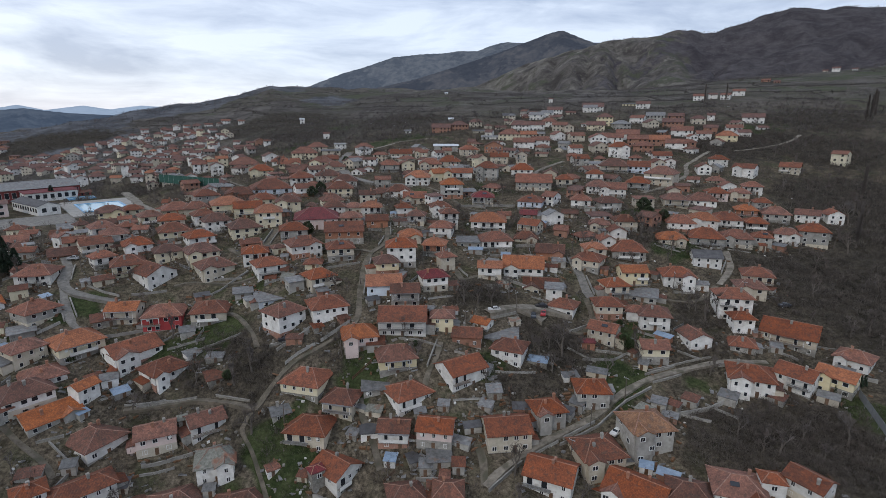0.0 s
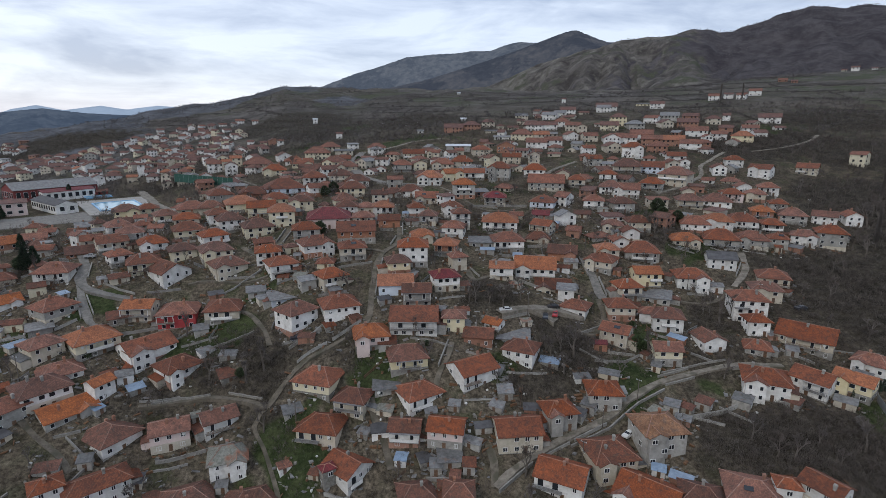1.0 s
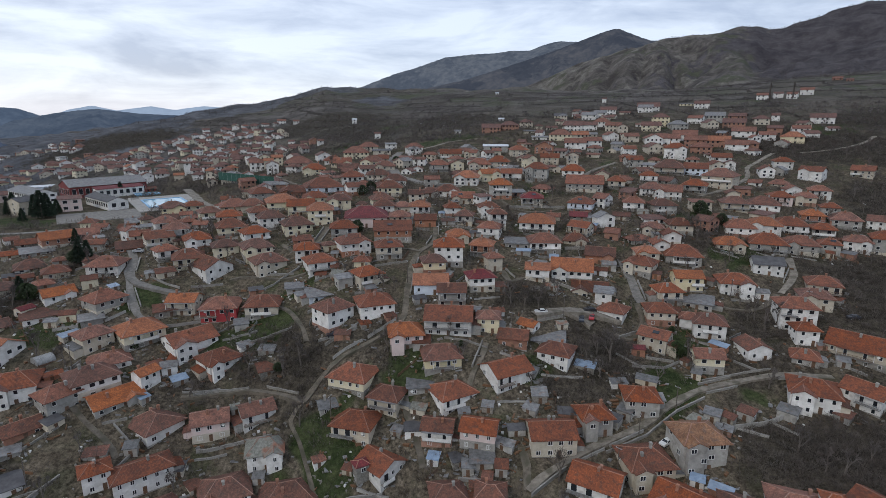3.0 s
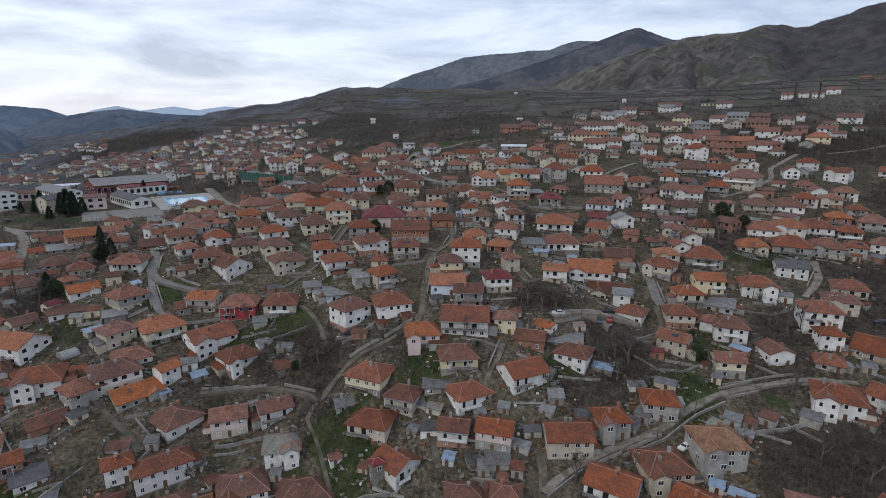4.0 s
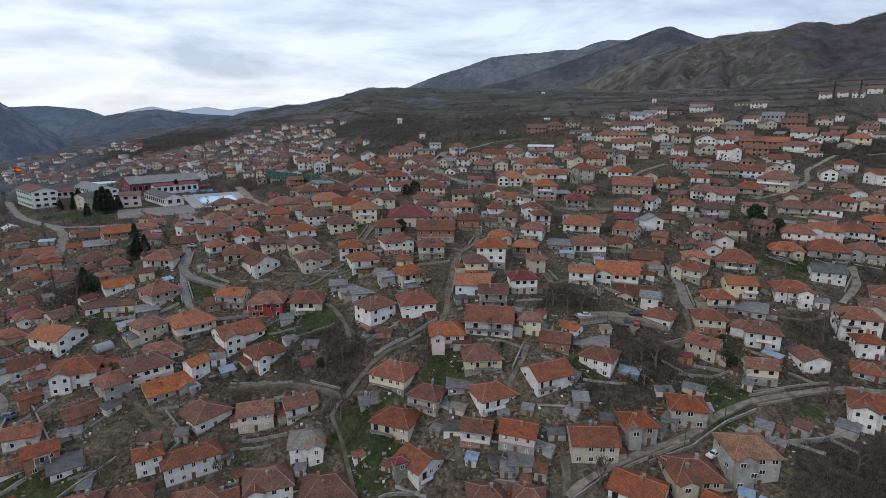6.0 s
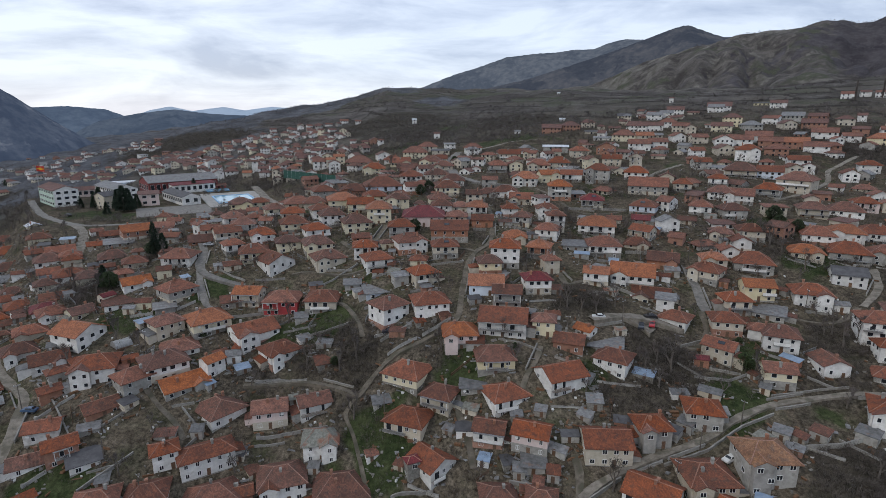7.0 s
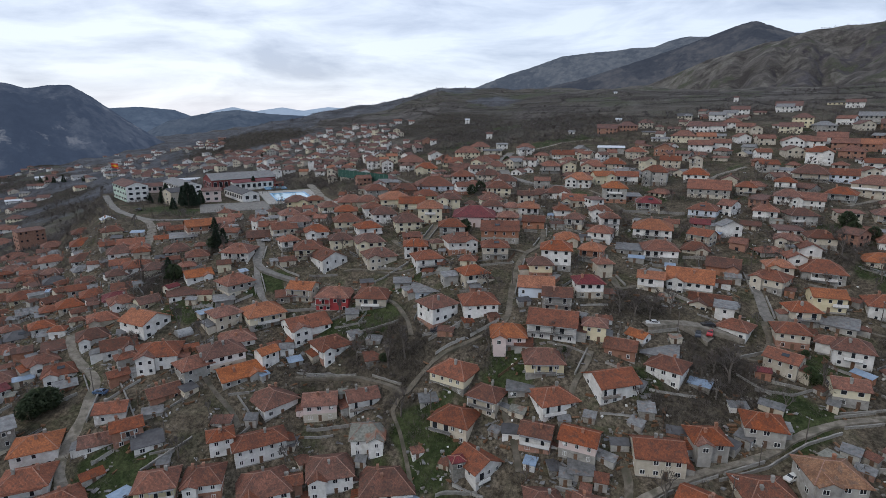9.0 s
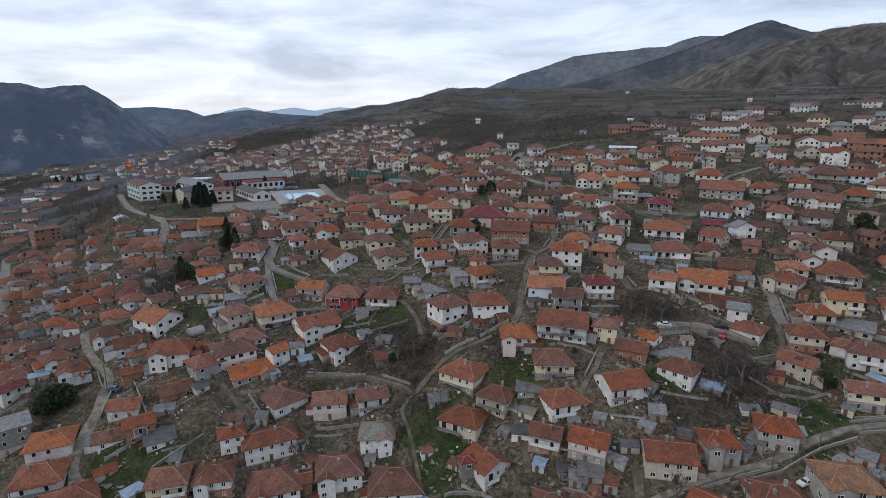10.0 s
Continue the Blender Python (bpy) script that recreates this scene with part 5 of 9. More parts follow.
house(98.1, 314.0, -17, 15.2, 14.0, 2, "hip", "brown", "beige")
house(148.2, 295.2, -27, 8.8, 8.1, 1, "hip", "red", "beige")
house(111.5, 310.9, -20, 12.0, 9.6, 2, "gable", "red", "blue")
house(-276.8, 180.2, 65, 6.0, 4.3, 1.5, "hip", "red", "brick")
house(-257.9, 209.2, 51, 9.4, 8.6, 2, "hip", "red", "white")
house(-265.2, 201.3, 53, 6.4, 4.5, 1, "hip", "red", "grey")
house(34.1, 332.2, -6, 10.7, 8.6, 2, "gable", "red", "beige")
house(88.8, 322.1, -15, 9.5, 7.6, 1, "flat", "metal", "white")
house(80.9, 324.5, 6, 9.2, 7.4, 2, "gable", "red", "white")
house(-274.1, 193.7, 35, 6.4, 5.2, 1, "hip", "brown", "brick")
house(-65.8, 330.2, 11, 11.9, 11.0, 1.5, "hip", "brown", "beige")
house(-284.1, 189.2, 56, 11.4, 10.5, 1.5, "hip", "brown", "beige")
house(-276.2, 202.9, 62, 5.3, 3.8, 1.5, "hip", "metal", "white")
house(125.2, 320.2, 4, 7.0, 7.7, 2, "gable_end", "brown", "beige")
house(148.2, 310.5, -11, 7.2, 8.0, 2, "gable_end", "brown", "white")
house(-109.1, 326.5, 18, 12.8, 11.7, 2, "hip", "red", "cream")
house(-89.7, 333.7, 15, 12.9, 10.4, 1, "gable", "brown", "beige")
house(-283.3, 199.4, 55, 5.1, 4.6, 1.5, "flat", "brown", "beige")
house(-238.0, 253.3, 78, 10.5, 8.4, 3, "gable", "slate", "beige")
house(169.0, 304.4, -44, 10.9, 8.7, 2.5, "gable", "red", "white")
house(-76.1, 341.4, 8, 14.1, 13.0, 2, "hip", "red", "cream")
house(-13.2, 352.3, -18, 8.2, 6.6, 2, "gable", "red", "beige")
house(-131.3, 329.1, 42, 5.6, 4.2, 1, "hip", "brown", "white")
house(-293.5, 198.8, 64, 5.5, 4.8, 1, "hip", "metal", "white")
house(-27.1, 355.1, 4, 13.3, 10.7, 2, "gable", "red", "white")
house(16.3, 357.1, 7, 10.7, 9.8, 2, "hip", "red", "beige")
house(-72.7, 351.4, 12, 9.8, 7.8, 2, "gable", "red", "white")
house(-97.9, 346.1, 16, 13.5, 10.8, 1.5, "gable", "red", "cream")
house(-288.4, 215.7, 33, 6.7, 5.5, 1, "hip", "metal", "white")
house(133.9, 336.1, -12, 10.7, 8.6, 2, "gable", "red", "white")
house(111.3, 346.9, -18, 12.8, 11.8, 3, "hip", "red", "white")
house(-297.8, 210.3, 63, 6.7, 5.5, 1, "gable", "brown", "grey")
house(196.6, 308.3, -38, 10.1, 8.1, 2, "gable", "red", "beige")
house(85.4, 355.9, 7, 7.9, 6.3, 2, "gable", "red", "white")
house(164.6, 327.3, -17, 9.5, 8.7, 2, "hip", "red", "white")
house(33.7, 367.7, -5, 12.1, 13.4, 2, "gable_end", "brown", "brick")
house(-306.2, 207.3, 76, 6.7, 5.6, 1, "flat", "brown", "beige")
house(-300.4, 218.5, 46, 6.3, 5.0, 1.5, "gable", "brown", "white")
house(-105.9, 356.5, 17, 11.6, 10.7, 1.5, "hip", "red", "white")

# ---- distant hills ----
def hazy(name, low, high, haze_glow, scree=0.0):
    """A distant slope: woods with clear edges, paler clearings, fine mottling and a little scree, its haze put in as a
    blue glow.
    """
    m = bpy.data.materials.new(name)
    m.use_nodes = True
    nodes, links = m.node_tree.nodes, m.node_tree.links
    shader = nodes["Principled BSDF"]
    shader.inputs["Roughness"].default_value, shader.inputs["Specular IOR Level"].default_value = 1.0, 0
    tc = nodes.new("ShaderNodeTexCoord")

    def mask(scale, detail, at, width):
        n = nodes.new("ShaderNodeTexNoise")
        n.inputs["Scale"].default_value, n.inputs["Detail"].default_value, n.inputs["Roughness"].default_value = scale, detail, 0.68
        links.new(tc.outputs["Object"], n.inputs["Vector"])
        e = nodes.new("ShaderNodeMapRange")
        e.inputs[1].default_value, e.inputs[2].default_value = at, at + width
        links.new(n.outputs[0], e.inputs[0])
        return e.outputs[0]

    def blend(factor, under, over):
        mix = nodes.new("ShaderNodeMix")
        mix.data_type = "RGBA"
        links.new(factor, mix.inputs["Factor"])
        for socket, value in (("A", under), ("B", over)):
            if isinstance(value, tuple):
                mix.inputs[socket].default_value = (*value, 1)
            else:
                links.new(value, mix.inputs[socket])
        return mix.outputs["Result"]

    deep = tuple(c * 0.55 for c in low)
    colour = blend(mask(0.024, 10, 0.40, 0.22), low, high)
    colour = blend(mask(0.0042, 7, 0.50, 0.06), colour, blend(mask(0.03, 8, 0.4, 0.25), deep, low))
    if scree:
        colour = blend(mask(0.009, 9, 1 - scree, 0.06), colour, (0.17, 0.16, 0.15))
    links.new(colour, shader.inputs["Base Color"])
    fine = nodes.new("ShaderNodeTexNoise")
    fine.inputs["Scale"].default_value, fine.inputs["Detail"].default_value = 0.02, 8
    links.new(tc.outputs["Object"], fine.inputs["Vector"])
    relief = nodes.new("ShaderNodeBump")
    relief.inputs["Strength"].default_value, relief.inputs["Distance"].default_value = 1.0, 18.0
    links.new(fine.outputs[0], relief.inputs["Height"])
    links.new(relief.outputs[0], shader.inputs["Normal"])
    # the slope emits a faint blue in place of haze in the air
    shader.inputs["Emission Color"].default_value, shader.inputs["Emission Strength"].default_value = (*haze_glow, 1), 1.0
    return m


def hill_range(crests, far, fall, material, label, wave):
    """A far range: its crest by bearing and rise, at a distance, falling away to both sides with spurs."""
    bearings = np.arange(crests[-1][0] if crests[0][0] > crests[-1][0] else crests[0][0], max(crests[0][0], crests[-1][0]), 0.2)
    rows = sorted(crests)
    steps = np.concatenate([np.linspace(-1, 0, 26), np.linspace(0.05, 0.6, 8)])
    verts, faces = [], []
    for b in bearings:
        top = 150 + far * math.tan(radians(float(crest(b, rows)))) + wave * 0.05 * noise.noise(Vector((b * 2.7, far, 0))) + far * 0.0006 * noise.noise(Vector((b * 9, 3, far)))
        for s in steps:
            r = far + s * 900
            off = abs(s) * 900
            q = Vector((-r * math.sin(radians(b)), r * math.cos(radians(b)), 0)) / (wave * 9)
            spur = 1 + 1.3 * noise.fractal(q, 0.9, 2.1, 5) + 0.5 * abs(math.sin(b * 0.42 + 1.3 * math.sin(s * 3)))
            z = top - fall * (math.sqrt(off * off + 50 ** 2) - 50) - min(1, off / 260) * wave * spur
            verts.append((-r * math.sin(radians(b)), r * math.cos(radians(b)), max(z, -60)))
    n = len(steps)
    for i in range(len(bearings) - 1):
        for k in range(n - 1):
            faces.append((i * n + k, (i + 1) * n + k, (i + 1) * n + k + 1, i * n + k + 1))
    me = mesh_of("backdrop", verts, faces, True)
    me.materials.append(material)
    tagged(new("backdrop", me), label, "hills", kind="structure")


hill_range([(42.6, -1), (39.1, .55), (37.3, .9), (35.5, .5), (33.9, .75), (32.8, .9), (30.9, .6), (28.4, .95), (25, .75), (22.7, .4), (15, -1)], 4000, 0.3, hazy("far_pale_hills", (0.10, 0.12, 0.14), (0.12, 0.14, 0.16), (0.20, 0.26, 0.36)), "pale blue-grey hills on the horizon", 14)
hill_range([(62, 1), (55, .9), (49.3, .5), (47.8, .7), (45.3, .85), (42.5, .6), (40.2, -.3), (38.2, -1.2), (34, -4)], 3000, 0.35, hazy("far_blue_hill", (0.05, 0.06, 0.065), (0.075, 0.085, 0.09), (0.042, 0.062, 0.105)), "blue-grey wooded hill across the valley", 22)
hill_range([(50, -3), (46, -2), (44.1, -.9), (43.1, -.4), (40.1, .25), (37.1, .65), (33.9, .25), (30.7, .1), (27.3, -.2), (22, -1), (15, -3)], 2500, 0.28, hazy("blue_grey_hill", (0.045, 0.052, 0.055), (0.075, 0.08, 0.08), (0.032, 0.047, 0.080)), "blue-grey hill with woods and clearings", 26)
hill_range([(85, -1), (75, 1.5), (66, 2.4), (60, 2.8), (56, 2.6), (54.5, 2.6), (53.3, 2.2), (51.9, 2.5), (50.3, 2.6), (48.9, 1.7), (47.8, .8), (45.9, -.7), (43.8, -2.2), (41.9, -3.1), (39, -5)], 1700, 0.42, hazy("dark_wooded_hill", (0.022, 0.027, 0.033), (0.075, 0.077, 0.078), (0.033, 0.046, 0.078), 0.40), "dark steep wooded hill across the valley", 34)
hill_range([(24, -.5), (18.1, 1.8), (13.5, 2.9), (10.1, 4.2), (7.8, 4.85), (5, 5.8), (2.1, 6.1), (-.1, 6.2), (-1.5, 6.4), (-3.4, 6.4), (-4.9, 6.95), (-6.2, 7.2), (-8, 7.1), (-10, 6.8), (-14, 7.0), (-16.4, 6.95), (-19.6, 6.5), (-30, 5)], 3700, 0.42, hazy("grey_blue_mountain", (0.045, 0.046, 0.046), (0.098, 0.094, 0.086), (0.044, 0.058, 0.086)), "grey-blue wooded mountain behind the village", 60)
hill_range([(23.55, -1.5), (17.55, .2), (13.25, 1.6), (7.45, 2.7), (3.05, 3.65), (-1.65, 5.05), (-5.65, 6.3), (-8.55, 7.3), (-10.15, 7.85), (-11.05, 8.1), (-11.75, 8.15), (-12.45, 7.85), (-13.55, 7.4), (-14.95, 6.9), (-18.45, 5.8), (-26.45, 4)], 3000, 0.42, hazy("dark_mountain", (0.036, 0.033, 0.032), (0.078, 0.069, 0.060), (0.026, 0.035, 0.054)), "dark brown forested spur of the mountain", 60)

for row in (
    (-73.4, 153.2, 7),
    (-68.9, 154.0, 6),
    (-22.6, 139.5, 7),
    (49.8, 141.7, 7),
    (53.2, 143.5, 6),
    (-38.9, 117.9, 9),
    (-42.3, 121.7, 7),
    (61.1, 158.0, 6),
    (-109.7, 88.0, 8),
    (-111.6, 84.6, 7),
    (-107.9, 90.7, 6),
    (-94.4, 168.6, 0.1),
    (-116.0, 160.6, 7),
    (-36.0, 428.9, 10),
    (-23.3, 436.1, 10),
    (-47.6, 414.4, 8),
    (22.1, 270.7, 9),
    (91.6, 238.4, 8),
    (233.6, 409.3, 14),
    (-112.0, 443.1, 8),
    (-121.2, 424.4, 8),
    (-230.1, 233.2, 10),
    (-212.8, 231.4, 9),
    (-63.2, 167.8, 4),
    (95.7, 209.3, 8),
    (90.1, 210.0, 6),
    (-94.9, 534.0, 14),
    (13.0, 143.3, 5),
    (-80.6, 148.0, 5),
    (-136.1, 141.8, 7),
    (-129.9, 141.4, 6),
    (13.2, 218.8, 4),
    (110.3, 124.6, 6),
):
    LAWNS.append(row)
for row in (
    (152.1, 195.6, 40),
    (129.5, 176.7, 26),
    (140.5, 167.6, 34),
    (190.4, 233.6, 30),
    (200.0, 262.0, 30),
    (247.0, 338.0, 30),
    (224.0, 372.0, 26),
    (282.0, 420.0, 34),
    (76.3, 118.2, 14),
    (72.7, 122.3, 9),
    (85.4, 117.3, 14),
    (92.4, 122.0, 12),
    (91.1, 109.5, 14),
    (99.5, 112.2, 12),
    (99.7, 124.8, 8),
    (-60.2, 140.8, 11),
    (-51.9, 139.7, 9),
    (-66.5, 145.5, 9),
    (-73.0, 147.8, 6),
    (36.5, 154.3, 11),
    (32.1, 157.6, 9),
    (11.5, 170.4, 9),
    (15.8, 167.7, 6),
    (83.5, 223.5, 13),
    (88.1, 215.6, 7),
    (86.8, 168.9, 9),
    (86.2, 156.6, 9),
    (74.5, 153.0, 9),
    (-159.8, 147.6, 9),
    (-156.2, 150.7, 11),
    (-160.3, 157.6, 9),
    (-82.5, 129.9, 7),
    (23.6, 139.7, 10),
    (38.6, 148.3, 7),
    (-29.5, 145.5, 7),
    (-48.2, 123.1, 8),
    (183.5, 388.8, 34),
    (192.2, 365.8, 30),
    (-526.1, 410.0, 26),
    (-818.5, 573.4, 60),
    (-608.2, 462.3, 36),
    (-290.8, 248.8, 12),
    (-1012.0, 662.9, 60),
    (-199.3, 352.1, 14),
    (-181.8, 343.3, 10),
    (-129.5, 513.2, 40),
    (-40.0, 538.4, 40),
    (-188.1, 615.0, 60),
    (-503.0, 657.6, 50),
    (-511.4, 614.9, 30),
    (-449.2, 676.3, 40),
    (-1181.1, 816.3, 70),
):
    THICKETS.append(row)
build_ground()


# ---- roads and open ground ----
def road(points, width, material, label="narrow grey village lane", name="road"):
    """A lane laid over the land along its middle line, smoothed, with a raised crown and real edges."""
    p = [Vector((*q, 0)) for q in points]
    line = []
    for k in range(len(p) - 1):
        a, b, c, d = p[max(k - 1, 0)], p[k], p[k + 1], p[min(k + 2, len(p) - 1)]
        n = max(2, int((c - b).length / 1.5))
        for i in range(n):
            w = spline(i / n)
            line.append(a * w[0] + b * w[1] + c * w[2] + d * w[3])
    line.append(p[-1])
    verts, faces = [], []
    VERGES.append([])
    for k, q in enumerate(line):
        ahead = (line[min(k + 1, len(line) - 1)] - line[max(k - 1, 0)]).normalized()
        side = Vector((-ahead.y, ahead.x, 0))
        wide = width / 2 * (1 + 0.16 * math.sin(k * 0.9) * math.sin(k * 0.23 + 1) + 0.14 * noise.noise(Vector((q.x * 0.6, q.y * 0.6, 0))))
        edges = [q + side * wide, q - side * wide]
        LANES.append((q.x, q.y, wide))
        VERGES[-1].append((q + side * (wide + 0.35), q - side * (wide + 0.35)))
        level = 0.5 * max(float(ground(e.x, e.y)) for e in (*edges, q)) + 0.5 * float(ground(q.x, q.y)) + 0.1
        for e, dz in ((edges[0], -1.5), (edges[0], 0), (edges[1], 0), (edges[1], -1.5)):
            verts.append((e.x, e.y, level + dz))
    for k in range(len(line) - 1):
        for i in range(3):
            faces.append((4 * k + i, 4 * k + i + 1, 4 * k + i + 5, 4 * k + i + 4))
    me = mesh_of(name, verts, faces)
    me.materials.append(material)
    tagged(new(name, me), label, name, kind="structure")


road([(-136.9, 189.5), (-130.1, 180.6), (-126.2, 172.1), (-121.0, 167.4), (-112.7, 165.4), (-104.1, 165.0)], 3.4, ROAD)
road([(-126.2, 172.1), (-120.0, 162.6), (-112.0, 153.6), (-109.2, 152.7)], 2.4, ROAD)
road([(9.9, 111.2), (13.2, 113.9), (18.7, 117.7), (28.8, 124.1), (40.8, 130.1), (49.2, 136.6), (59.3, 142.4), (71.9, 146.0), (83.8, 147.9), (95.6, 146.8)], 2.4, DIRTROAD)
road([(-116.6, 79.5), (-124.1, 84.6), (-127.6, 89.2), (-130.6, 96.2), (-134.6, 103.6), (-138.4, 109.2), (-148.3, 113.5), (-158.2, 118.7), (-165.4, 124.4)], 3, DIRTROAD)
road([(-303.6, 265.5), (-261.1, 232.0), (-234.2, 216.0), (-208.0, 207.8), (-185.1, 220.6)], 3.6, ROAD)
road([(-234.2, 216.0), (-203.6, 199.7), (-182.8, 175.6), (-168.6, 161.4)], 3.5, DIRTROAD)
road([(-50.2, 130.2), (-44.6, 138.3), (-37.6, 144.0), (-31.0, 149.2), (-26.3, 154.7), (-26.7, 165.2), (-27.4, 181.5), (-25.8, 192.0), (-22.2, 200.5), (-22.3, 213.4), (-26.4, 237.0), (-33.2, 255.6)], 1.9, FOOTPATH)
road([(13.9, 163.0), (24.7, 167.8), (33.0, 164.1)], 5, DIRTROAD)
road([(24.7, 167.8), (31.9, 168.8), (42.2, 168.2)], 5, DIRTROAD)
road([(-52.5, 304.1), (-64.3, 340.8), (-66.1, 361.0), (-65.7, 387.8)], 6, ROAD)
road([(-52.5, 304.1), (-39.1, 289.1), (-27.8, 283.5), (-16.6, 279.8)], 5, ROAD)
road([(99.3, 268.4), (121.6, 288.1), (136.7, 306.0), (145.5, 326.3), (157.8, 340.0), (172.5, 356.3)], 2.4, DIRTROAD)
road([(-53.6, 395.2), (-38.5, 409.4), (-26.7, 421.6), (-9.8, 425.7)], 3, DIRTROAD)
road([(113.1, 210.3), (108.8, 197.4), (99.7, 186.7)], 2.4, DIRTROAD)
road([(48.9, 199.4), (49.9, 189.4), (50.2, 180.4), (51.0, 177.1)], 3, ROAD)
road([(50.2, 301.6), (63.0, 321.4), (72.6, 331.2)], 2.6, DIRTROAD)
road([(188.4, 354.9), (207.7, 357.1), (233.3, 369.7), (246.1, 381.6)], 2.4, DIRTROAD)
road([(-224.3, 135.6), (-277.6, 173.2), (-377.9, 239.8)], 5, ROAD)
road([(-173.4, 305.3), (-131.2, 248.8), (-205.3, 347.7), (-173.4, 305.3)], 5, DIRTROAD)

road([(-110.4, 119.7), (-102.2, 115.2), (-94.2, 111.9), (-90.4, 109.2)], 1.4, FOOTPATH)
road([(-84.7, 129.3), (-75.1, 132.2), (-66.9, 133.4), (-56.2, 132.1), (-50.2, 130.2)], 1.8, FOOTPATH)
road([(-50.2, 130.2), (-52.5, 126.4), (-48.4, 121.3), (-44.1, 115.0), (-41.0, 110.0)], 1.1, FOOTPATH)
road([(8.7, 120.1), (10.0, 116.6), (9.9, 111.2)], 1.8, FOOTPATH)
road([(-22.2, 132.3), (-20.5, 127.0), (-17.5, 121.9), (-15.2, 116.0)], 1.8, FOOTPATH)
road([(-0.6, 148.4), (-2.0, 142.5), (-4.1, 137.9), (-5.3, 132.4)], 1.5, FOOTPATH)
road([(49.1, 176.8), (49.1, 168.3), (44.1, 160.5), (39.4, 161.8)], 1.8, FOOTPATH)
road([(-78.7, 161.2), (-66.6, 160.7), (-58.1, 152.9), (-54.1, 146.5)], 1.5, FOOTPATH)
road([(-90.3, 173.3), (-84.5, 174.8), (-71.3, 173.4), (-63.9, 176.0)], 1.8, FOOTPATH)
road([(72.5, 179.4), (79.9, 176.3), (88.7, 177.4), (98.2, 186.0)], 1.8, FOOTPATH)
road([(-79.4, 194.9), (-68.1, 188.6), (-65.4, 209.2)], 2, FOOTPATH)
road([(-17.2, 279.9), (-2.5, 267.7), (12.8, 239.3), (32.6, 244.0)], 1.8, FOOTPATH)
road([(-129.1, 322.8), (-91.3, 274.5), (-63.2, 259.4), (-46.9, 263.5), (-33.2, 255.6)], 2.2, FOOTPATH)
road([(-32.3, 181.1), (-37.7, 187.7), (-32.3, 192.9), (-25.8, 192.0)], 1.8, FOOTPATH)
road([(4.2, 185.1), (7.0, 178.6), (12.8, 181.8), (24.4, 183.5)], 2, FOOTPATH)

# ---- far houses, trees, walls and small things ----
FAR = {}


def far_house(x, y, turn, w, d, floors, kind, roof, wall):
    """One of the many small far houses, gathered by material into one sheet of geometry."""
    # beyond 430 m most tiled roofs take the tile colour dulled for haze
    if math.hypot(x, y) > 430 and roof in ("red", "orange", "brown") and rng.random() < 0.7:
        roof = "hazed"
    if kind == "gable_end":
        w, d, turn = d, w, turn + 90
    shape = "gable" if kind == "gable_end" else kind
    m = pose(x, y, 0, 0, 0, turn)
    base = min(float(ground(*(m @ Vector((u, v, 0)))[:2])) for u in (-w / 2, w / 2) for v in (-d / 2, d / 2)) - 0.1
    m = pose(x, y, base, 0, 0, turn)
    eave = 2.6 * floors - 0.55
    rise = 0.6 if shape == "flat" else 0.47 * (min(w, d) if shape == "hip" else d) / 2
    SPOTS.append((x, y, max(w, d) / 2))
    glass = bmesh.new()
    for fx, fy, angle, wide in ((0, -d / 2, 0, w), (w / 2, 0, 90, d), (-w / 2, 0, -90, d)):
        n = max(1, int(wide / 2.8))
        for level in range(max(1, int(floors))):
            for k in range(n):
                if rng.random() < 0.75:
                    q = pose(fx, fy, 0, 0, 0, angle) @ pose((k + 0.5) / n * (wide - 0.6) - (wide - 0.6) / 2, 0, 0.45 + 2.6 * level)
                    start = len(glass.verts)
                    box(glass, -0.55, 0.55, -0.06, 0.05, 0, 1.2)
                    glass.verts.ensure_lookup_table()
                    for v in glass.verts[start:]:
                        v.co = q @ v.co
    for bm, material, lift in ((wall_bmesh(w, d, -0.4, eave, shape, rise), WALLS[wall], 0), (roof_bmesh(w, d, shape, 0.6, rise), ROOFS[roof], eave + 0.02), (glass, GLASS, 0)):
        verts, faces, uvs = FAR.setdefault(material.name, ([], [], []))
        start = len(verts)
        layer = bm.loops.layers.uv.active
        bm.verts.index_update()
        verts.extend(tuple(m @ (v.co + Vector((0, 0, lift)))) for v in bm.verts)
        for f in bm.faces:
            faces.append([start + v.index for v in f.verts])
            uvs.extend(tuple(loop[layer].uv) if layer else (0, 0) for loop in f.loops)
        bm.free()


def join_far_houses():
    """All far houses as one piece of stuff, with a material slot for each of their surfaces."""
    verts, faces, slots, uvs, names = [], [], [], [], []
    for k, (name, (v, f, u)) in enumerate(FAR.items()):
        start = len(verts)
        verts += v
        faces += [[start + i for i in face] for face in f]
        slots += [k] * len(f)
        uvs += u
        names.append(name)
    me = mesh_of("far_houses", verts, faces)
    for name in names:
        me.materials.append(bpy.data.materials[name])
    me.polygons.foreach_set("material_index", slots)
    me.uv_layers.new(name="UVMap").data.foreach_set("uv", [c for pair in uvs for c in pair])
    tagged(new("far_houses", me), "red-roofed white houses of the far quarters of the village", "houses", kind="stuff")


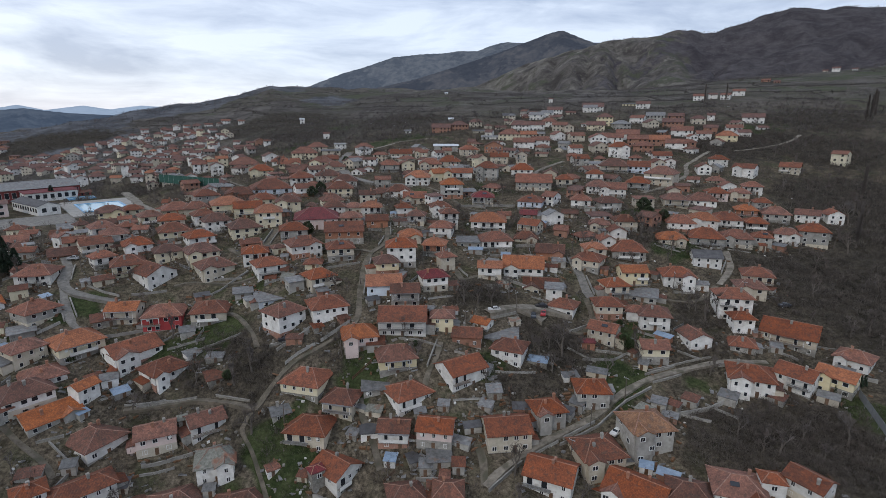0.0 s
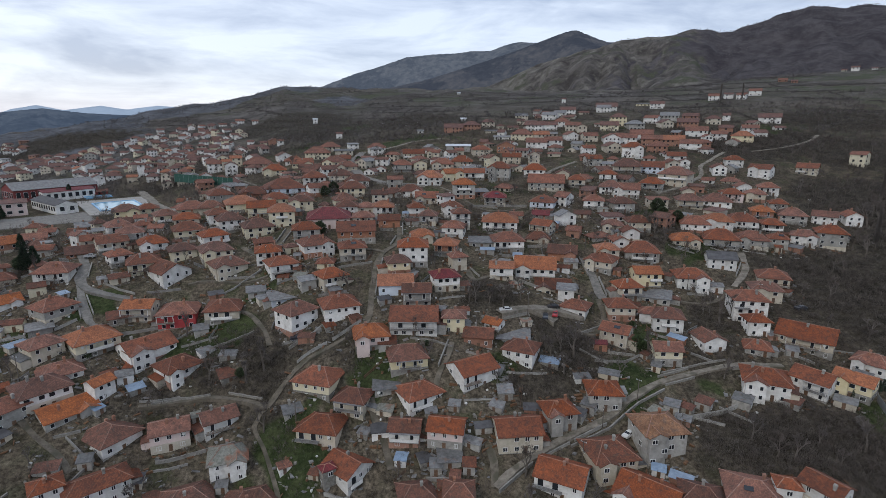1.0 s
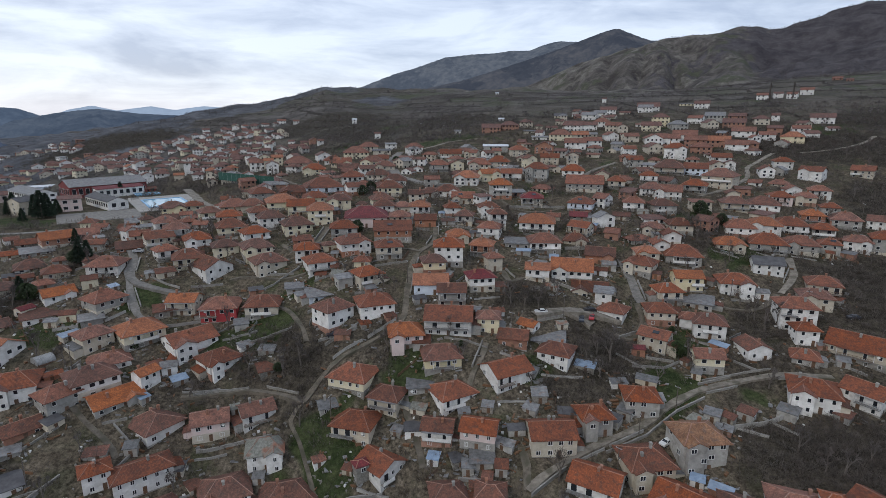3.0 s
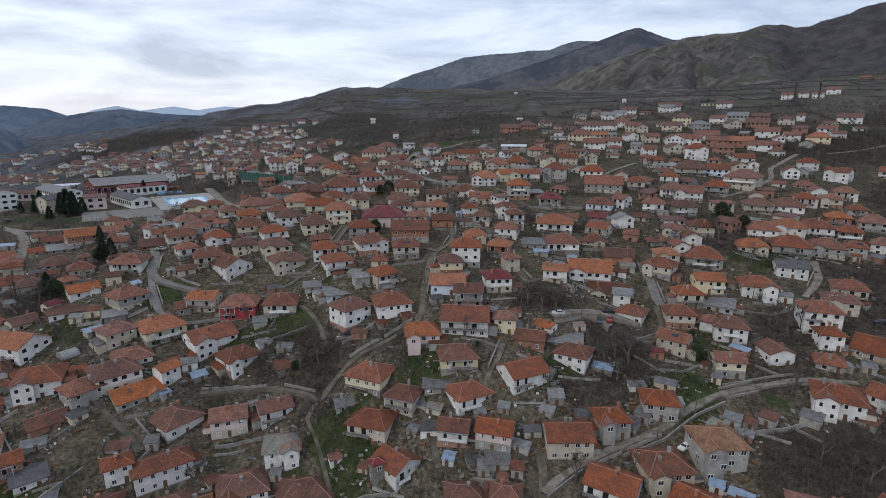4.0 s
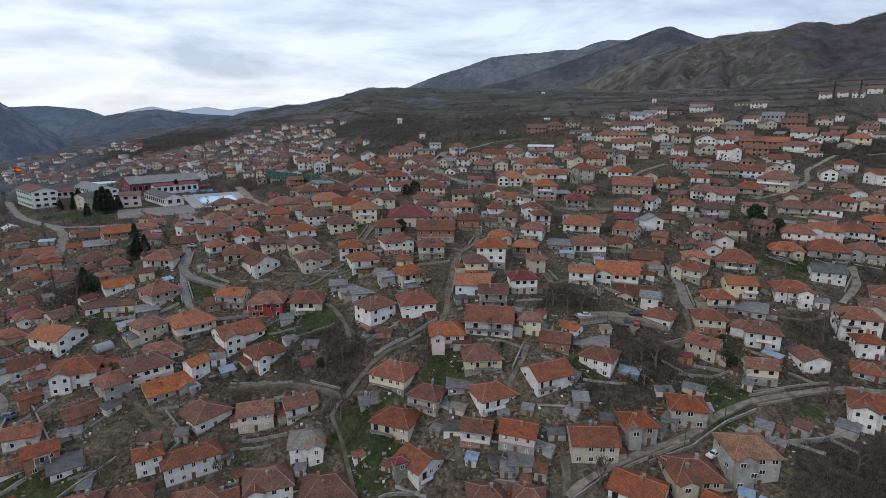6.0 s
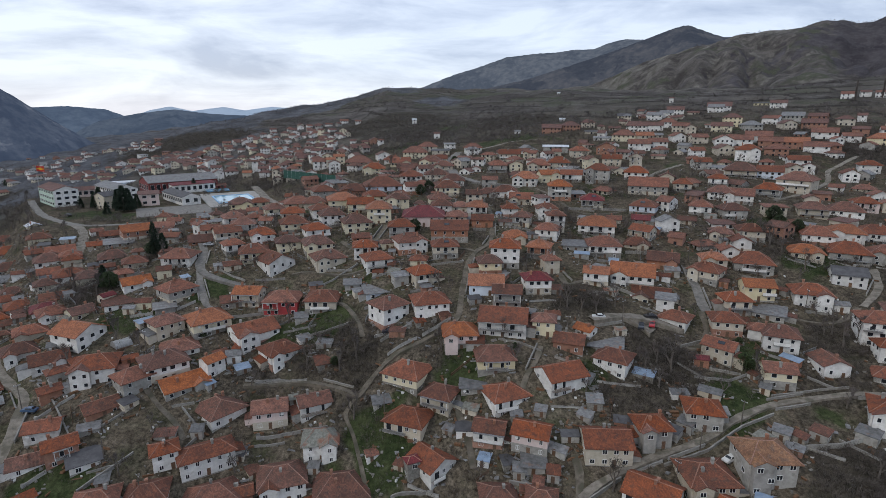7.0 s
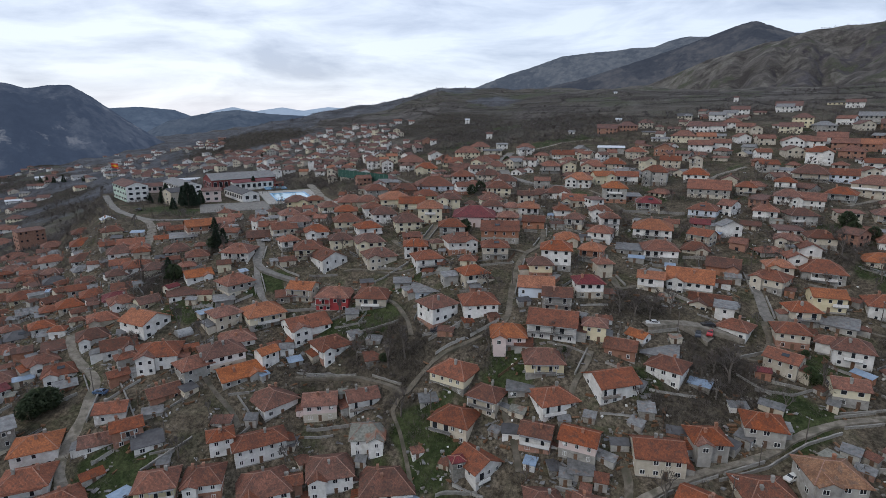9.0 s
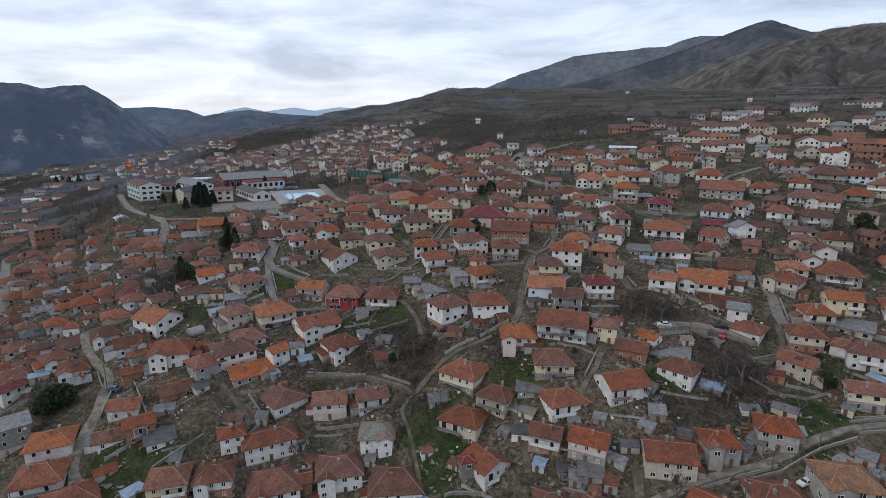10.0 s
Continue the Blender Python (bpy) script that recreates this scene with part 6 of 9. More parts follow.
far_house(101.5, 359.4, 4, 9.9, 11.0, 2, "gable_end", "brown", "beige")
far_house(1.8, 375.3, -0, 16.2, 13.0, 2, "flat", "pale", "grey")
far_house(-144.9, 348.8, 23, 7.7, 8.6, 3, "gable_end", "brown", "white")
far_house(55.0, 375.8, -8, 13.6, 10.9, 2, "gable", "red", "white")
far_house(131.6, 361.6, -20, 12.6, 11.6, 2, "hip", "red", "brick")
far_house(-308.8, 230.3, 53, 10.8, 10.0, 2, "hip", "red", "brick")
far_house(67.1, 381.6, 0, 11.4, 9.1, 2, "gable", "red", "white")
far_house(230.1, 316.5, -56, 7.8, 6.3, 3, "gable", "red", "cream")
far_house(-55.8, 387.4, 8, 12.4, 11.4, 2, "hip", "red", "white")
far_house(-96.3, 380.9, 14, 17.2, 15.8, 2, "hip", "red", "cream")
far_house(-78.9, 385.9, 12, 12.5, 10.0, 2, "flat", "slate", "beige")
far_house(-134.9, 370.6, 20, 18.7, 17.2, 2, "hip", "red", "beige")
far_house(-119.0, 377.1, 28, 9.6, 10.7, 2, "gable_end", "brown", "white")
far_house(154.9, 366.3, -23, 13.3, 10.6, 2, "gable", "red", "white")
far_house(-155.1, 366.7, 28, 6.2, 4.9, 3, "gable", "orange", "beige")
far_house(-331.1, 223.5, 56, 12.2, 11.3, 1.5, "hip", "red", "beige")
far_house(108.1, 386.2, -6, 11.2, 12.4, 2, "gable_end", "red", "white")
far_house(164.1, 366.2, -24, 7.7, 7.1, 2, "hip", "red", "brick")
far_house(133.8, 379.3, -19, 13.2, 10.6, 2, "gable", "red", "brick")
far_house(-163.3, 367.9, 24, 10.7, 8.6, 3, "gable", "red", "white")
far_house(94.4, 392.0, 6, 10.0, 8.0, 2, "gable", "red", "beige")
far_house(146.6, 375.6, -21, 14.5, 11.6, 2, "gable", "orange", "brick")
far_house(119.0, 387.4, -17, 13.7, 10.9, 2, "gable", "red", "white")
far_house(-153.6, 378.8, 27, 7.6, 6.0, 3, "gable", "orange", "cream")
far_house(-231.2, 337.1, 34, 17.9, 5.4, 1, "gable", "brown", "crimson")
far_house(82.9, 400.4, 13, 8.1, 9.0, 2, "gable_end", "red", "white")
far_house(-343.3, 222.5, 57, 10.3, 9.5, 1.5, "hip", "brown", "beige")
far_house(62.1, 405.4, 1, 11.5, 9.2, 2, "gable", "orange", "beige")
far_house(48.9, 409.3, -7, 15.8, 14.5, 2, "hip", "red", "cream")
far_house(35.4, 412.0, -5, 13.5, 10.8, 1, "flat", "metal", "white")
far_house(131.8, 395.0, -18, 15.4, 12.3, 2, "gable", "red", "white")
far_house(-93.2, 406.8, 13, 14.1, 13.0, 2, "hip", "red", "beige")
far_house(-197.0, 368.6, 3, 7.1, 7.9, 3, "gable_end", "red", "beige")
far_house(-190.5, 377.8, 27, 7.9, 7.2, 2, "hip", "red", "beige")
far_house(-189.7, 382.7, 46, 6.1, 5.6, 2, "hip", "orange", "cream")
far_house(182.5, 388.0, -15, 9.7, 7.8, 2, "gable", "red", "white")
far_house(195.8, 381.5, -27, 13.6, 12.5, 2, "hip", "orange", "yellow")
far_house(-215.5, 381.9, 19, 7.6, 7.0, 2, "hip", "red", "white")
far_house(96.5, 427.9, -3, 7.3, 8.2, 2, "gable_end", "red", "beige")
far_house(173.8, 403.0, -23, 14.7, 11.7, 2, "gable", "red", "white")
far_house(-209.4, 389.7, 28, 7.8, 7.2, 2, "hip", "orange", "beige")
far_house(-182.3, 403.6, 29, 8.5, 7.8, 2, "hip", "brown", "cream")
far_house(30.5, 442.4, -4, 13.7, 11.0, 1, "flat", "slate", "beige")
far_house(91.3, 434.1, -12, 11.4, 9.1, 2, "gable", "red", "beige")
far_house(-175.9, 409.6, 23, 7.6, 8.5, 2, "gable_end", "brown", "cream")
far_house(74.4, 440.4, -10, 11.7, 9.3, 2, "gable", "red", "white")
far_house(-206.6, 396.2, 48, 6.7, 6.2, 2, "hip", "brown", "white")
far_house(118.5, 430.8, -15, 13.7, 10.9, 2, "gable", "red", "cream")
far_house(63.2, 443.5, -23, 15.1, 12.1, 2, "gable", "red", "white")
far_house(-187.2, 408.6, 55, 5.4, 5.0, 3, "hip", "red", "white")
far_house(195.9, 406.0, -26, 9.3, 7.5, 2, "gable", "orange", "brick")
far_house(-369.3, 260.7, 70, 15.5, 10.8, 6, "flat", "brown", "brick")
far_house(210.5, 401.5, -18, 10.6, 8.5, 2, "gable", "red", "white")
far_house(138.4, 432.5, 2, 11.9, 11.0, 2, "hip", "metal", "grey")
far_house(-1.7, 456.1, 0, 15.3, 12.2, 2, "gable", "red", "brick")
far_house(-225.4, 397.3, 30, 7.6, 6.0, 2, "gable", "brown", "white")
far_house(-236.5, 392.2, 21, 6.9, 5.5, 2, "gable", "orange", "beige")
far_house(-29.2, 457.4, 4, 5.0, 4.0, 1, "gable", "metal", "white")
far_house(160.4, 429.5, 5, 9.0, 10.0, 2, "gable_end", "red", "beige")
far_house(-201.3, 413.5, 1, 5.3, 4.2, 1.5, "gable", "red", "beige")
far_house(12.9, 461.8, 8, 14.1, 12.9, 2, "hip", "red", "brick")
far_house(86.3, 453.9, -11, 12.9, 11.8, 2, "hip", "red", "white")
far_house(-211.3, 412.1, 32, 7.6, 7.0, 2, "hip", "brown", "grey")
far_house(129.9, 448.0, -11, 12.3, 11.3, 3, "hip", "brown", "yellow")
far_house(-224.4, 408.9, 59, 5.9, 5.4, 2, "hip", "brown", "white")
far_house(178.4, 431.3, -22, 15.0, 12.0, 2, "gable", "red", "brick")
far_house(-173.9, 434.4, 27, 7.0, 6.4, 2, "hip", "red", "beige")
far_house(27.4, 471.1, -3, 10.9, 10.0, 2, "hip", "red", "beige")
far_house(-205.6, 425.7, 1, 7.0, 6.4, 2, "hip", "brown", "beige")
far_house(-144.2, 450.3, 28, 5.1, 4.1, 2, "gable", "brown", "white")
far_house(-239.0, 408.5, 30, 5.1, 4.1, 4, "gable", "brown", "white")
far_house(-98.8, 466.9, 12, 5.0, 4.0, 2, "gable", "red", "white")
far_house(158.6, 452.8, -39, 10.8, 8.6, 2, "gable", "red", "white")
far_house(200.3, 437.5, -15, 10.1, 9.3, 2, "hip", "brown", "beige")
far_house(-267.6, 400.1, 39, 7.9, 8.8, 3, "gable_end", "brown", "white")
far_house(-195.3, 444.3, 54, 5.4, 6.0, 1.5, "gable_end", "brown", "white")
far_house(-199.9, 442.6, 14, 8.1, 6.5, 3, "gable", "brown", "white")
far_house(-232.5, 427.8, 34, 7.6, 6.1, 2, "gable", "brown", "beige")
far_house(-212.6, 438.5, 31, 9.1, 7.3, 2, "gable", "red", "beige")
far_house(174.0, 457.0, -21, 14.2, 11.4, 2, "gable", "metal", "grey")
far_house(189.3, 452.4, -33, 11.6, 9.2, 2, "gable", "red", "brick")
far_house(-245.6, 425.5, 30, 8.7, 8.0, 2, "hip", "red", "white")
far_house(-181.1, 458.0, 27, 7.5, 8.3, 2, "gable_end", "brown", "beige")
far_house(-163.5, 465.4, 19, 5.7, 4.5, 2, "gable", "brown", "cream")
far_house(240.4, 431.6, -29, 15.3, 12.3, 2, "gable", "red", "white")
far_house(-194.4, 454.8, 28, 8.4, 6.7, 2, "gable", "red", "grey")
far_house(-223.9, 441.4, 2, 6.5, 5.2, 2, "gable", "red", "beige")
far_house(-268.4, 420.7, 38, 10.2, 9.3, 2, "hip", "red", "white")
far_house(-232.7, 441.6, 28, 5.5, 4.4, 3, "gable", "red", "beige")
far_house(82.5, 492.5, -10, 12.2, 9.7, 2, "gable", "metal", "white")
far_house(-231.0, 448.2, 17, 6.0, 5.5, 2, "hip", "brown", "cream")
far_house(-195.7, 465.9, -2, 5.3, 4.9, 3, "hip", "red", "white")
far_house(92.9, 499.1, -11, 10.4, 8.3, 2, "gable", "metal", "white")
far_house(-233.0, 452.6, 32, 8.4, 7.7, 3, "hip", "orange", "white")
far_house(-430.8, 272.6, 58, 11.3, 10.4, 1.5, "hip", "red", "beige")
far_house(-262.9, 439.5, 61, 6.5, 6.0, 3, "hip", "brown", "beige")
far_house(-242.4, 453.6, 18, 6.6, 6.1, 2, "hip", "orange", "white")
far_house(7.1, 515.8, -1, 4.9, 3.9, 1, "gable", "pale", "white")
far_house(-277.4, 436.0, 62, 6.5, 6.0, 2, "hip", "red", "grey")
far_house(-256.5, 450.5, 5, 5.7, 5.2, 2, "hip", "brown", "white")
far_house(60.7, 516.4, -7, 10.9, 8.7, 1, "gable", "slate", "cream")
far_house(-231.4, 472.2, 31, 7.3, 6.8, 2, "hip", "red", "white")
far_house(-275.8, 454.1, 36, 7.7, 7.1, 1.5, "hip", "red", "cream")
far_house(104.9, 525.5, -11, 14.0, 11.2, 2, "gable", "red", "white")
far_house(136.5, 518.7, -15, 12.3, 9.9, 2, "gable", "metal", "white")
far_house(-299.3, 445.7, 24, 9.0, 7.2, 3, "gable", "brown", "white")
far_house(-226.7, 487.3, 15, 8.6, 6.9, 2, "gable", "brown", "white")
far_house(-219.0, 492.8, 14, 6.8, 5.4, 1.5, "gable", "brown", "cream")
far_house(-263.3, 470.8, 59, 8.6, 6.9, 2, "gable", "red", "cream")
far_house(-206.0, 498.7, -3, 5.2, 4.1, 2, "gable", "red", "white")
far_house(-232.7, 487.8, 26, 8.8, 8.1, 1.5, "hip", "red", "grey")
far_house(-259.5, 474.4, 4, 6.0, 5.5, 2, "hip", "brown", "cream")
far_house(-209.8, 498.5, -2, 6.5, 5.2, 3, "gable", "red", "cream")
far_house(-270.3, 472.6, 30, 9.2, 8.4, 3, "hip", "red", "white")
far_house(-221.7, 500.4, 24, 8.5, 6.8, 1.5, "gable", "orange", "white")
far_house(142.2, 531.1, -15, 19.0, 15.2, 2, "gable", "hazed", "white")
far_house(-315.0, 450.8, 10, 7.0, 7.8, 2, "gable_end", "red", "white")
far_house(-464.9, 304.6, 57, 17.2, 15.9, 1.5, "hip", "red", "beige")
far_house(-280.7, 480.3, 5, 7.4, 6.8, 2, "hip", "brown", "white")
far_house(-300.2, 470.6, 23, 10.3, 9.4, 1.5, "hip", "red", "grey")
far_house(-265.8, 491.9, 28, 7.4, 6.8, 2, "hip", "brown", "white")
far_house(-251.8, 501.0, 32, 8.0, 6.4, 1.5, "gable", "brown", "white")
far_house(189.3, 530.4, -20, 12.7, 10.2, 2, "gable", "red", "white")
far_house(-238.3, 510.3, 30, 7.5, 6.9, 2, "hip", "red", "beige")
far_house(-226.9, 522.1, 53, 6.4, 5.9, 2, "hip", "red", "white")
far_house(-301.5, 483.5, 7, 8.3, 6.6, 1.5, "gable", "orange", "white")
far_house(-253.8, 516.1, 26, 8.3, 7.6, 2, "hip", "red", "white")
far_house(-331.4, 470.8, 40, 9.1, 8.4, 2, "hip", "orange", "white")
far_house(-269.3, 509.9, 3, 5.6, 5.2, 2, "hip", "orange", "white")
far_house(-265.8, 514.9, 27, 7.0, 7.7, 2, "gable_end", "orange", "white")
far_house(-302.4, 495.2, 6, 7.7, 7.0, 2, "hip", "red", "cream")
far_house(183.3, 551.8, -18, 13.3, 10.7, 1, "flat", "slate", "yellow")
far_house(-287.0, 511.5, 34, 8.7, 8.0, 3, "hip", "brown", "white")
far_house(-259.5, 527.0, 56, 7.4, 6.8, 2, "hip", "red", "grey")
far_house(-246.3, 534.5, 15, 8.8, 8.1, 2, "hip", "brown", "white")
far_house(-238.4, 540.6, 14, 8.4, 7.7, 2, "hip", "brown", "cream")
far_house(-228.2, 545.8, -2, 5.4, 6.0, 2, "gable_end", "red", "white")
far_house(-335.1, 489.3, 54, 8.3, 9.3, 3, "gable_end", "brown", "white")
far_house(-219.2, 551.2, -3, 5.8, 6.5, 1.5, "gable_end", "red", "white")
far_house(-272.2, 528.9, 47, 6.1, 5.6, 2, "hip", "brown", "grey")
far_house(-290.6, 521.1, 29, 9.1, 7.2, 2, "gable", "red", "cream")
far_house(-344.7, 490.4, 55, 8.0, 8.9, 2, "gable_end", "orange", "white")
far_house(-148.0, 582.9, 14, 4.8, 3.8, 2, "gable", "pale", "white")
far_house(-217.0, 561.8, 26, 6.4, 7.1, 2, "gable_end", "red", "beige")
far_house(-241.6, 552.4, 24, 8.8, 7.1, 2, "gable", "brown", "cream")
far_house(-226.4, 560.0, 42, 7.6, 6.1, 2, "gable", "red", "white")
far_house(271.6, 539.9, -37, 8.4, 6.7, 2, "gable", "red", "white")
far_house(250.8, 550.1, -25, 10.9, 8.7, 2, "gable", "red", "white")
far_house(-333.9, 507.4, 8, 9.3, 8.5, 1.5, "hip", "brown", "white")
far_house(-288.6, 536.1, 58, 7.1, 5.7, 2, "gable", "brown", "beige")
far_house(263.8, 550.1, -16, 7.6, 6.0, 2, "gable", "red", "white")
far_house(-309.3, 528.4, 60, 8.0, 6.4, 2, "gable", "brown", "cream")
far_house(-226.5, 573.6, 22, 7.7, 8.5, 3, "gable_end", "brown", "cream")
far_house(-332.9, 519.3, 38, 9.5, 8.8, 1.5, "hip", "red", "white")
far_house(-366.2, 497.4, 66, 6.5, 7.3, 2, "gable_end", "brown", "beige")
far_house(-515.4, 348.0, 31, 13.4, 10.7, 2, "gable", "red", "white")
far_house(290.2, 552.4, -28, 10.9, 8.7, 2, "gable", "red", "white")
far_house(-246.8, 575.2, 43, 6.6, 6.1, 2, "hip", "brown", "grey")
far_house(118.0, 615.9, -11, 4.4, 3.5, 2, "gable", "red", "white")
far_house(-297.6, 553.4, 28, 9.6, 8.9, 2, "hip", "red", "beige")
far_house(-350.1, 522.0, 34, 9.9, 9.1, 2, "hip", "brown", "white")
far_house(-416.8, 470.9, 42, 27.4, 11.0, 2.5, "flat", "pale", "blue")
far_house(-372.7, 508.3, 41, 12.8, 10.3, 2, "gable", "brown", "grey")
far_house(-287.5, 563.5, 2, 6.3, 5.8, 2, "hip", "brown", "white")
far_house(-295.0, 561.2, 33, 9.1, 10.1, 2, "gable_end", "brown", "grey")
far_house(-307.4, 561.0, 19, 8.9, 8.2, 3, "hip", "brown", "beige")
far_house(-372.3, 521.2, 66, 9.8, 9.1, 2, "hip", "brown", "white")
far_house(-404.3, 500.1, 59, 10.2, 9.4, 3, "hip", "brown", "cream")
far_house(-268.6, 586.7, 45, 7.0, 7.8, 1.5, "gable_end", "brown", "white")
far_house(-259.4, 591.0, -1, 6.9, 5.5, 3, "gable", "red", "cream")
far_house(-369.3, 530.2, 65, 10.1, 8.0, 2, "gable", "brown", "white")
far_house(-282.4, 581.4, 46, 7.4, 8.3, 2, "gable_end", "red", "grey")
far_house(-277.9, 583.8, 0, 6.0, 5.5, 2, "hip", "red", "white")
far_house(-351.5, 543.0, 23, 9.5, 7.6, 2, "gable", "red", "beige")
far_house(-337.7, 553.0, 6, 7.6, 6.1, 1.5, "gable", "red", "white")
far_house(-305.8, 572.2, 33, 7.4, 6.8, 3, "hip", "red", "white")
far_house(-329.5, 560.1, 50, 8.4, 6.7, 1.5, "gable", "red", "white")
far_house(-408.9, 505.2, 44, 9.2, 8.5, 2, "hip", "metal", "white")
far_house(-266.8, 593.6, -1, 7.5, 6.0, 2, "gable", "red", "white")
far_house(-395.0, 518.7, 12, 8.7, 9.7, 3, "gable_end", "red", "beige")
far_house(-278.1, 590.1, 15, 7.8, 6.2, 2, "gable", "orange", "white")
far_house(-555.8, 351.1, 63, 16.2, 14.9, 2, "hip", "brown", "cream")
far_house(-336.4, 568.8, 31, 10.0, 8.0, 2, "gable", "brown", "white")
far_house(-371.1, 548.7, 24, 10.0, 11.1, 3, "gable_end", "brown", "grey")
far_house(-396.3, 533.9, 37, 12.7, 10.1, 2, "gable", "brown", "white")
far_house(-427.5, 509.4, 45, 12.0, 9.6, 2, "gable", "orange", "white")
far_house(-297.9, 596.9, 32, 9.0, 8.2, 2, "hip", "red", "white")
far_house(-324.2, 584.2, 49, 8.8, 7.0, 2, "gable", "brown", "grey")
far_house(-415.7, 524.9, 68, 10.1, 8.1, 3, "gable", "red", "white")
far_house(-258.0, 618.3, 43, 8.5, 6.8, 1.5, "gable", "red", "white")
far_house(-364.1, 572.8, 7, 7.6, 7.0, 2, "hip", "brown", "white")
far_house(-559.5, 385.5, 30, 13.7, 12.6, 2, "hip", "brown", "cream")
far_house(-399.6, 551.3, 66, 8.1, 6.5, 2, "gable", "brown", "white")
far_house(-284.9, 620.1, 25, 10.1, 8.1, 2, "gable", "orange", "white")
far_house(-339.9, 592.0, 60, 7.7, 8.5, 2, "gable_end", "brown", "cream")
far_house(-418.8, 540.6, 38, 12.3, 9.8, 3, "gable", "brown", "white")
far_house(-304.1, 615.6, 26, 10.3, 11.4, 2, "gable_end", "brown", "white")
far_house(-279.6, 629.6, -1, 7.4, 5.9, 3, "gable", "brown", "grey")
far_house(-315.5, 612.6, 17, 9.2, 8.5, 2, "hip", "red", "beige")
far_house(-401.8, 563.4, 35, 12.7, 11.7, 2, "hip", "brown", "white")
far_house(-474.3, 504.8, 48, 9.3, 7.4, 1.5, "gable", "brown", "cream")
far_house(-310.1, 622.2, 31, 9.5, 7.6, 3, "gable", "brown", "grey")
far_house(-450.8, 529.4, 30, 8.6, 7.9, 1.5, "hip", "metal", "white")
far_house(-347.1, 602.7, 5, 7.8, 6.2, 2, "gable", "orange", "white")
far_house(-238.5, 655.4, 20, 7.0, 5.6, 2, "gable", "red", "white")
far_house(-294.1, 634.2, -0, 5.9, 4.7, 2, "gable", "red", "beige")
far_house(-475.4, 513.1, 18, 9.3, 7.4, 2, "gable", "brown", "cream")
far_house(-377.5, 589.0, 33, 9.2, 7.4, 2, "gable", "red", "beige")
far_house(-386.0, 584.0, 8, 6.1, 6.8, 2, "gable_end", "brown", "beige")
far_house(-360.4, 600.3, 36, 9.4, 10.4, 2, "gable_end", "red", "white")
far_house(-436.1, 548.9, 38, 9.6, 8.8, 2, "hip", "brown", "cream")
far_house(-404.0, 573.2, 25, 11.1, 10.2, 2, "hip", "red", "white")
far_house(-448.9, 541.4, 40, 14.3, 13.2, 2, "hip", "brown", "beige")
far_house(-464.6, 529.1, 41, 13.2, 14.7, 2, "gable_end", "brown", "beige")
far_house(-391.7, 585.4, 24, 9.7, 10.7, 3, "gable_end", "red", "cream")
far_house(-592.0, 383.7, 62, 13.8, 12.7, 2, "hip", "brown", "cream")
far_house(-426.1, 564.6, 57, 8.1, 8.9, 2, "gable_end", "red", "white")
far_house(-400.7, 584.4, 54, 10.2, 9.4, 2, "hip", "red", "cream")
far_house(361.2, 611.7, -31, 6.0, 4.8, 1, "gable", "brown", "brick")
far_house(-265.9, 659.4, 52, 5.9, 4.7, 2, "gable", "brown", "grey")
far_house(-468.5, 536.6, 61, 8.6, 8.0, 2, "hip", "brown", "grey")
far_house(-341.9, 625.1, 4, 6.0, 6.6, 2, "gable_end", "red", "white")
far_house(-361.4, 614.2, 35, 9.4, 8.6, 3, "hip", "red", "white")
far_house(-375.7, 607.3, 62, 7.8, 6.2, 2, "gable", "brown", "grey")
far_house(-439.6, 563.6, 28, 11.0, 12.2, 2, "gable_end", "red", "grey")
far_house(-449.0, 556.7, 39, 11.5, 12.8, 2, "gable_end", "red", "beige")
far_house(-426.9, 575.6, 12, 9.3, 8.6, 2, "hip", "brown", "beige")
far_house(-493.0, 522.7, 48, 11.4, 9.1, 2, "gable", "brown", "cream")
far_house(356.7, 625.5, -30, 8.7, 7.0, 1, "gable", "red", "brick")
far_house(-442.0, 570.7, 38, 13.7, 12.6, 2, "hip", "red", "white")
far_house(-462.3, 554.7, 70, 6.9, 5.5, 1.5, "gable", "red", "white")
far_house(-505.6, 516.2, 64, 9.4, 8.7, 1.5, "hip", "brown", "cream")
far_house(-372.5, 619.6, 6, 7.7, 7.1, 2, "hip", "orange", "white")
far_house(-438.1, 577.7, 57, 8.1, 7.5, 3, "hip", "red", "beige")
far_house(-345.1, 639.7, 58, 7.0, 5.6, 2, "gable", "red", "white")
far_house(-356.1, 633.8, 34, 8.4, 7.7, 2, "hip", "red", "white")
far_house(-284.4, 671.5, 28, 8.8, 7.1, 1.5, "gable", "brown", "white")
far_house(-296.5, 667.9, 54, 7.4, 6.8, 2, "hip", "red", "cream")
far_house(-386.3, 621.2, 52, 8.9, 7.1, 2, "gable", "brown", "white")
far_house(-396.3, 615.4, 38, 9.6, 7.7, 2, "gable", "red", "beige")
far_house(-504.4, 531.2, 74, 6.3, 5.0, 2, "gable", "red", "beige")
far_house(-330.0, 655.1, 27, 8.7, 8.0, 2, "hip", "red", "white")
far_house(-522.9, 515.1, 50, 9.6, 7.7, 1.5, "gable", "brown", "white")
far_house(-268.4, 684.9, 21, 10.4, 8.3, 2, "gable", "red", "white")
far_house(-434.7, 594.6, 11, 10.7, 9.8, 2, "hip", "brown", "white")
far_house(-496.3, 546.9, 62, 10.3, 8.2, 2, "gable", "red", "cream")
far_house(-352.8, 653.2, 33, 8.1, 6.5, 3, "gable", "brown", "white")
far_house(-476.3, 570.9, 45, 12.6, 14.0, 2, "gable_end", "red", "white")
far_house(-313.8, 677.3, 45, 7.1, 5.7, 1.5, "gable", "red", "white")
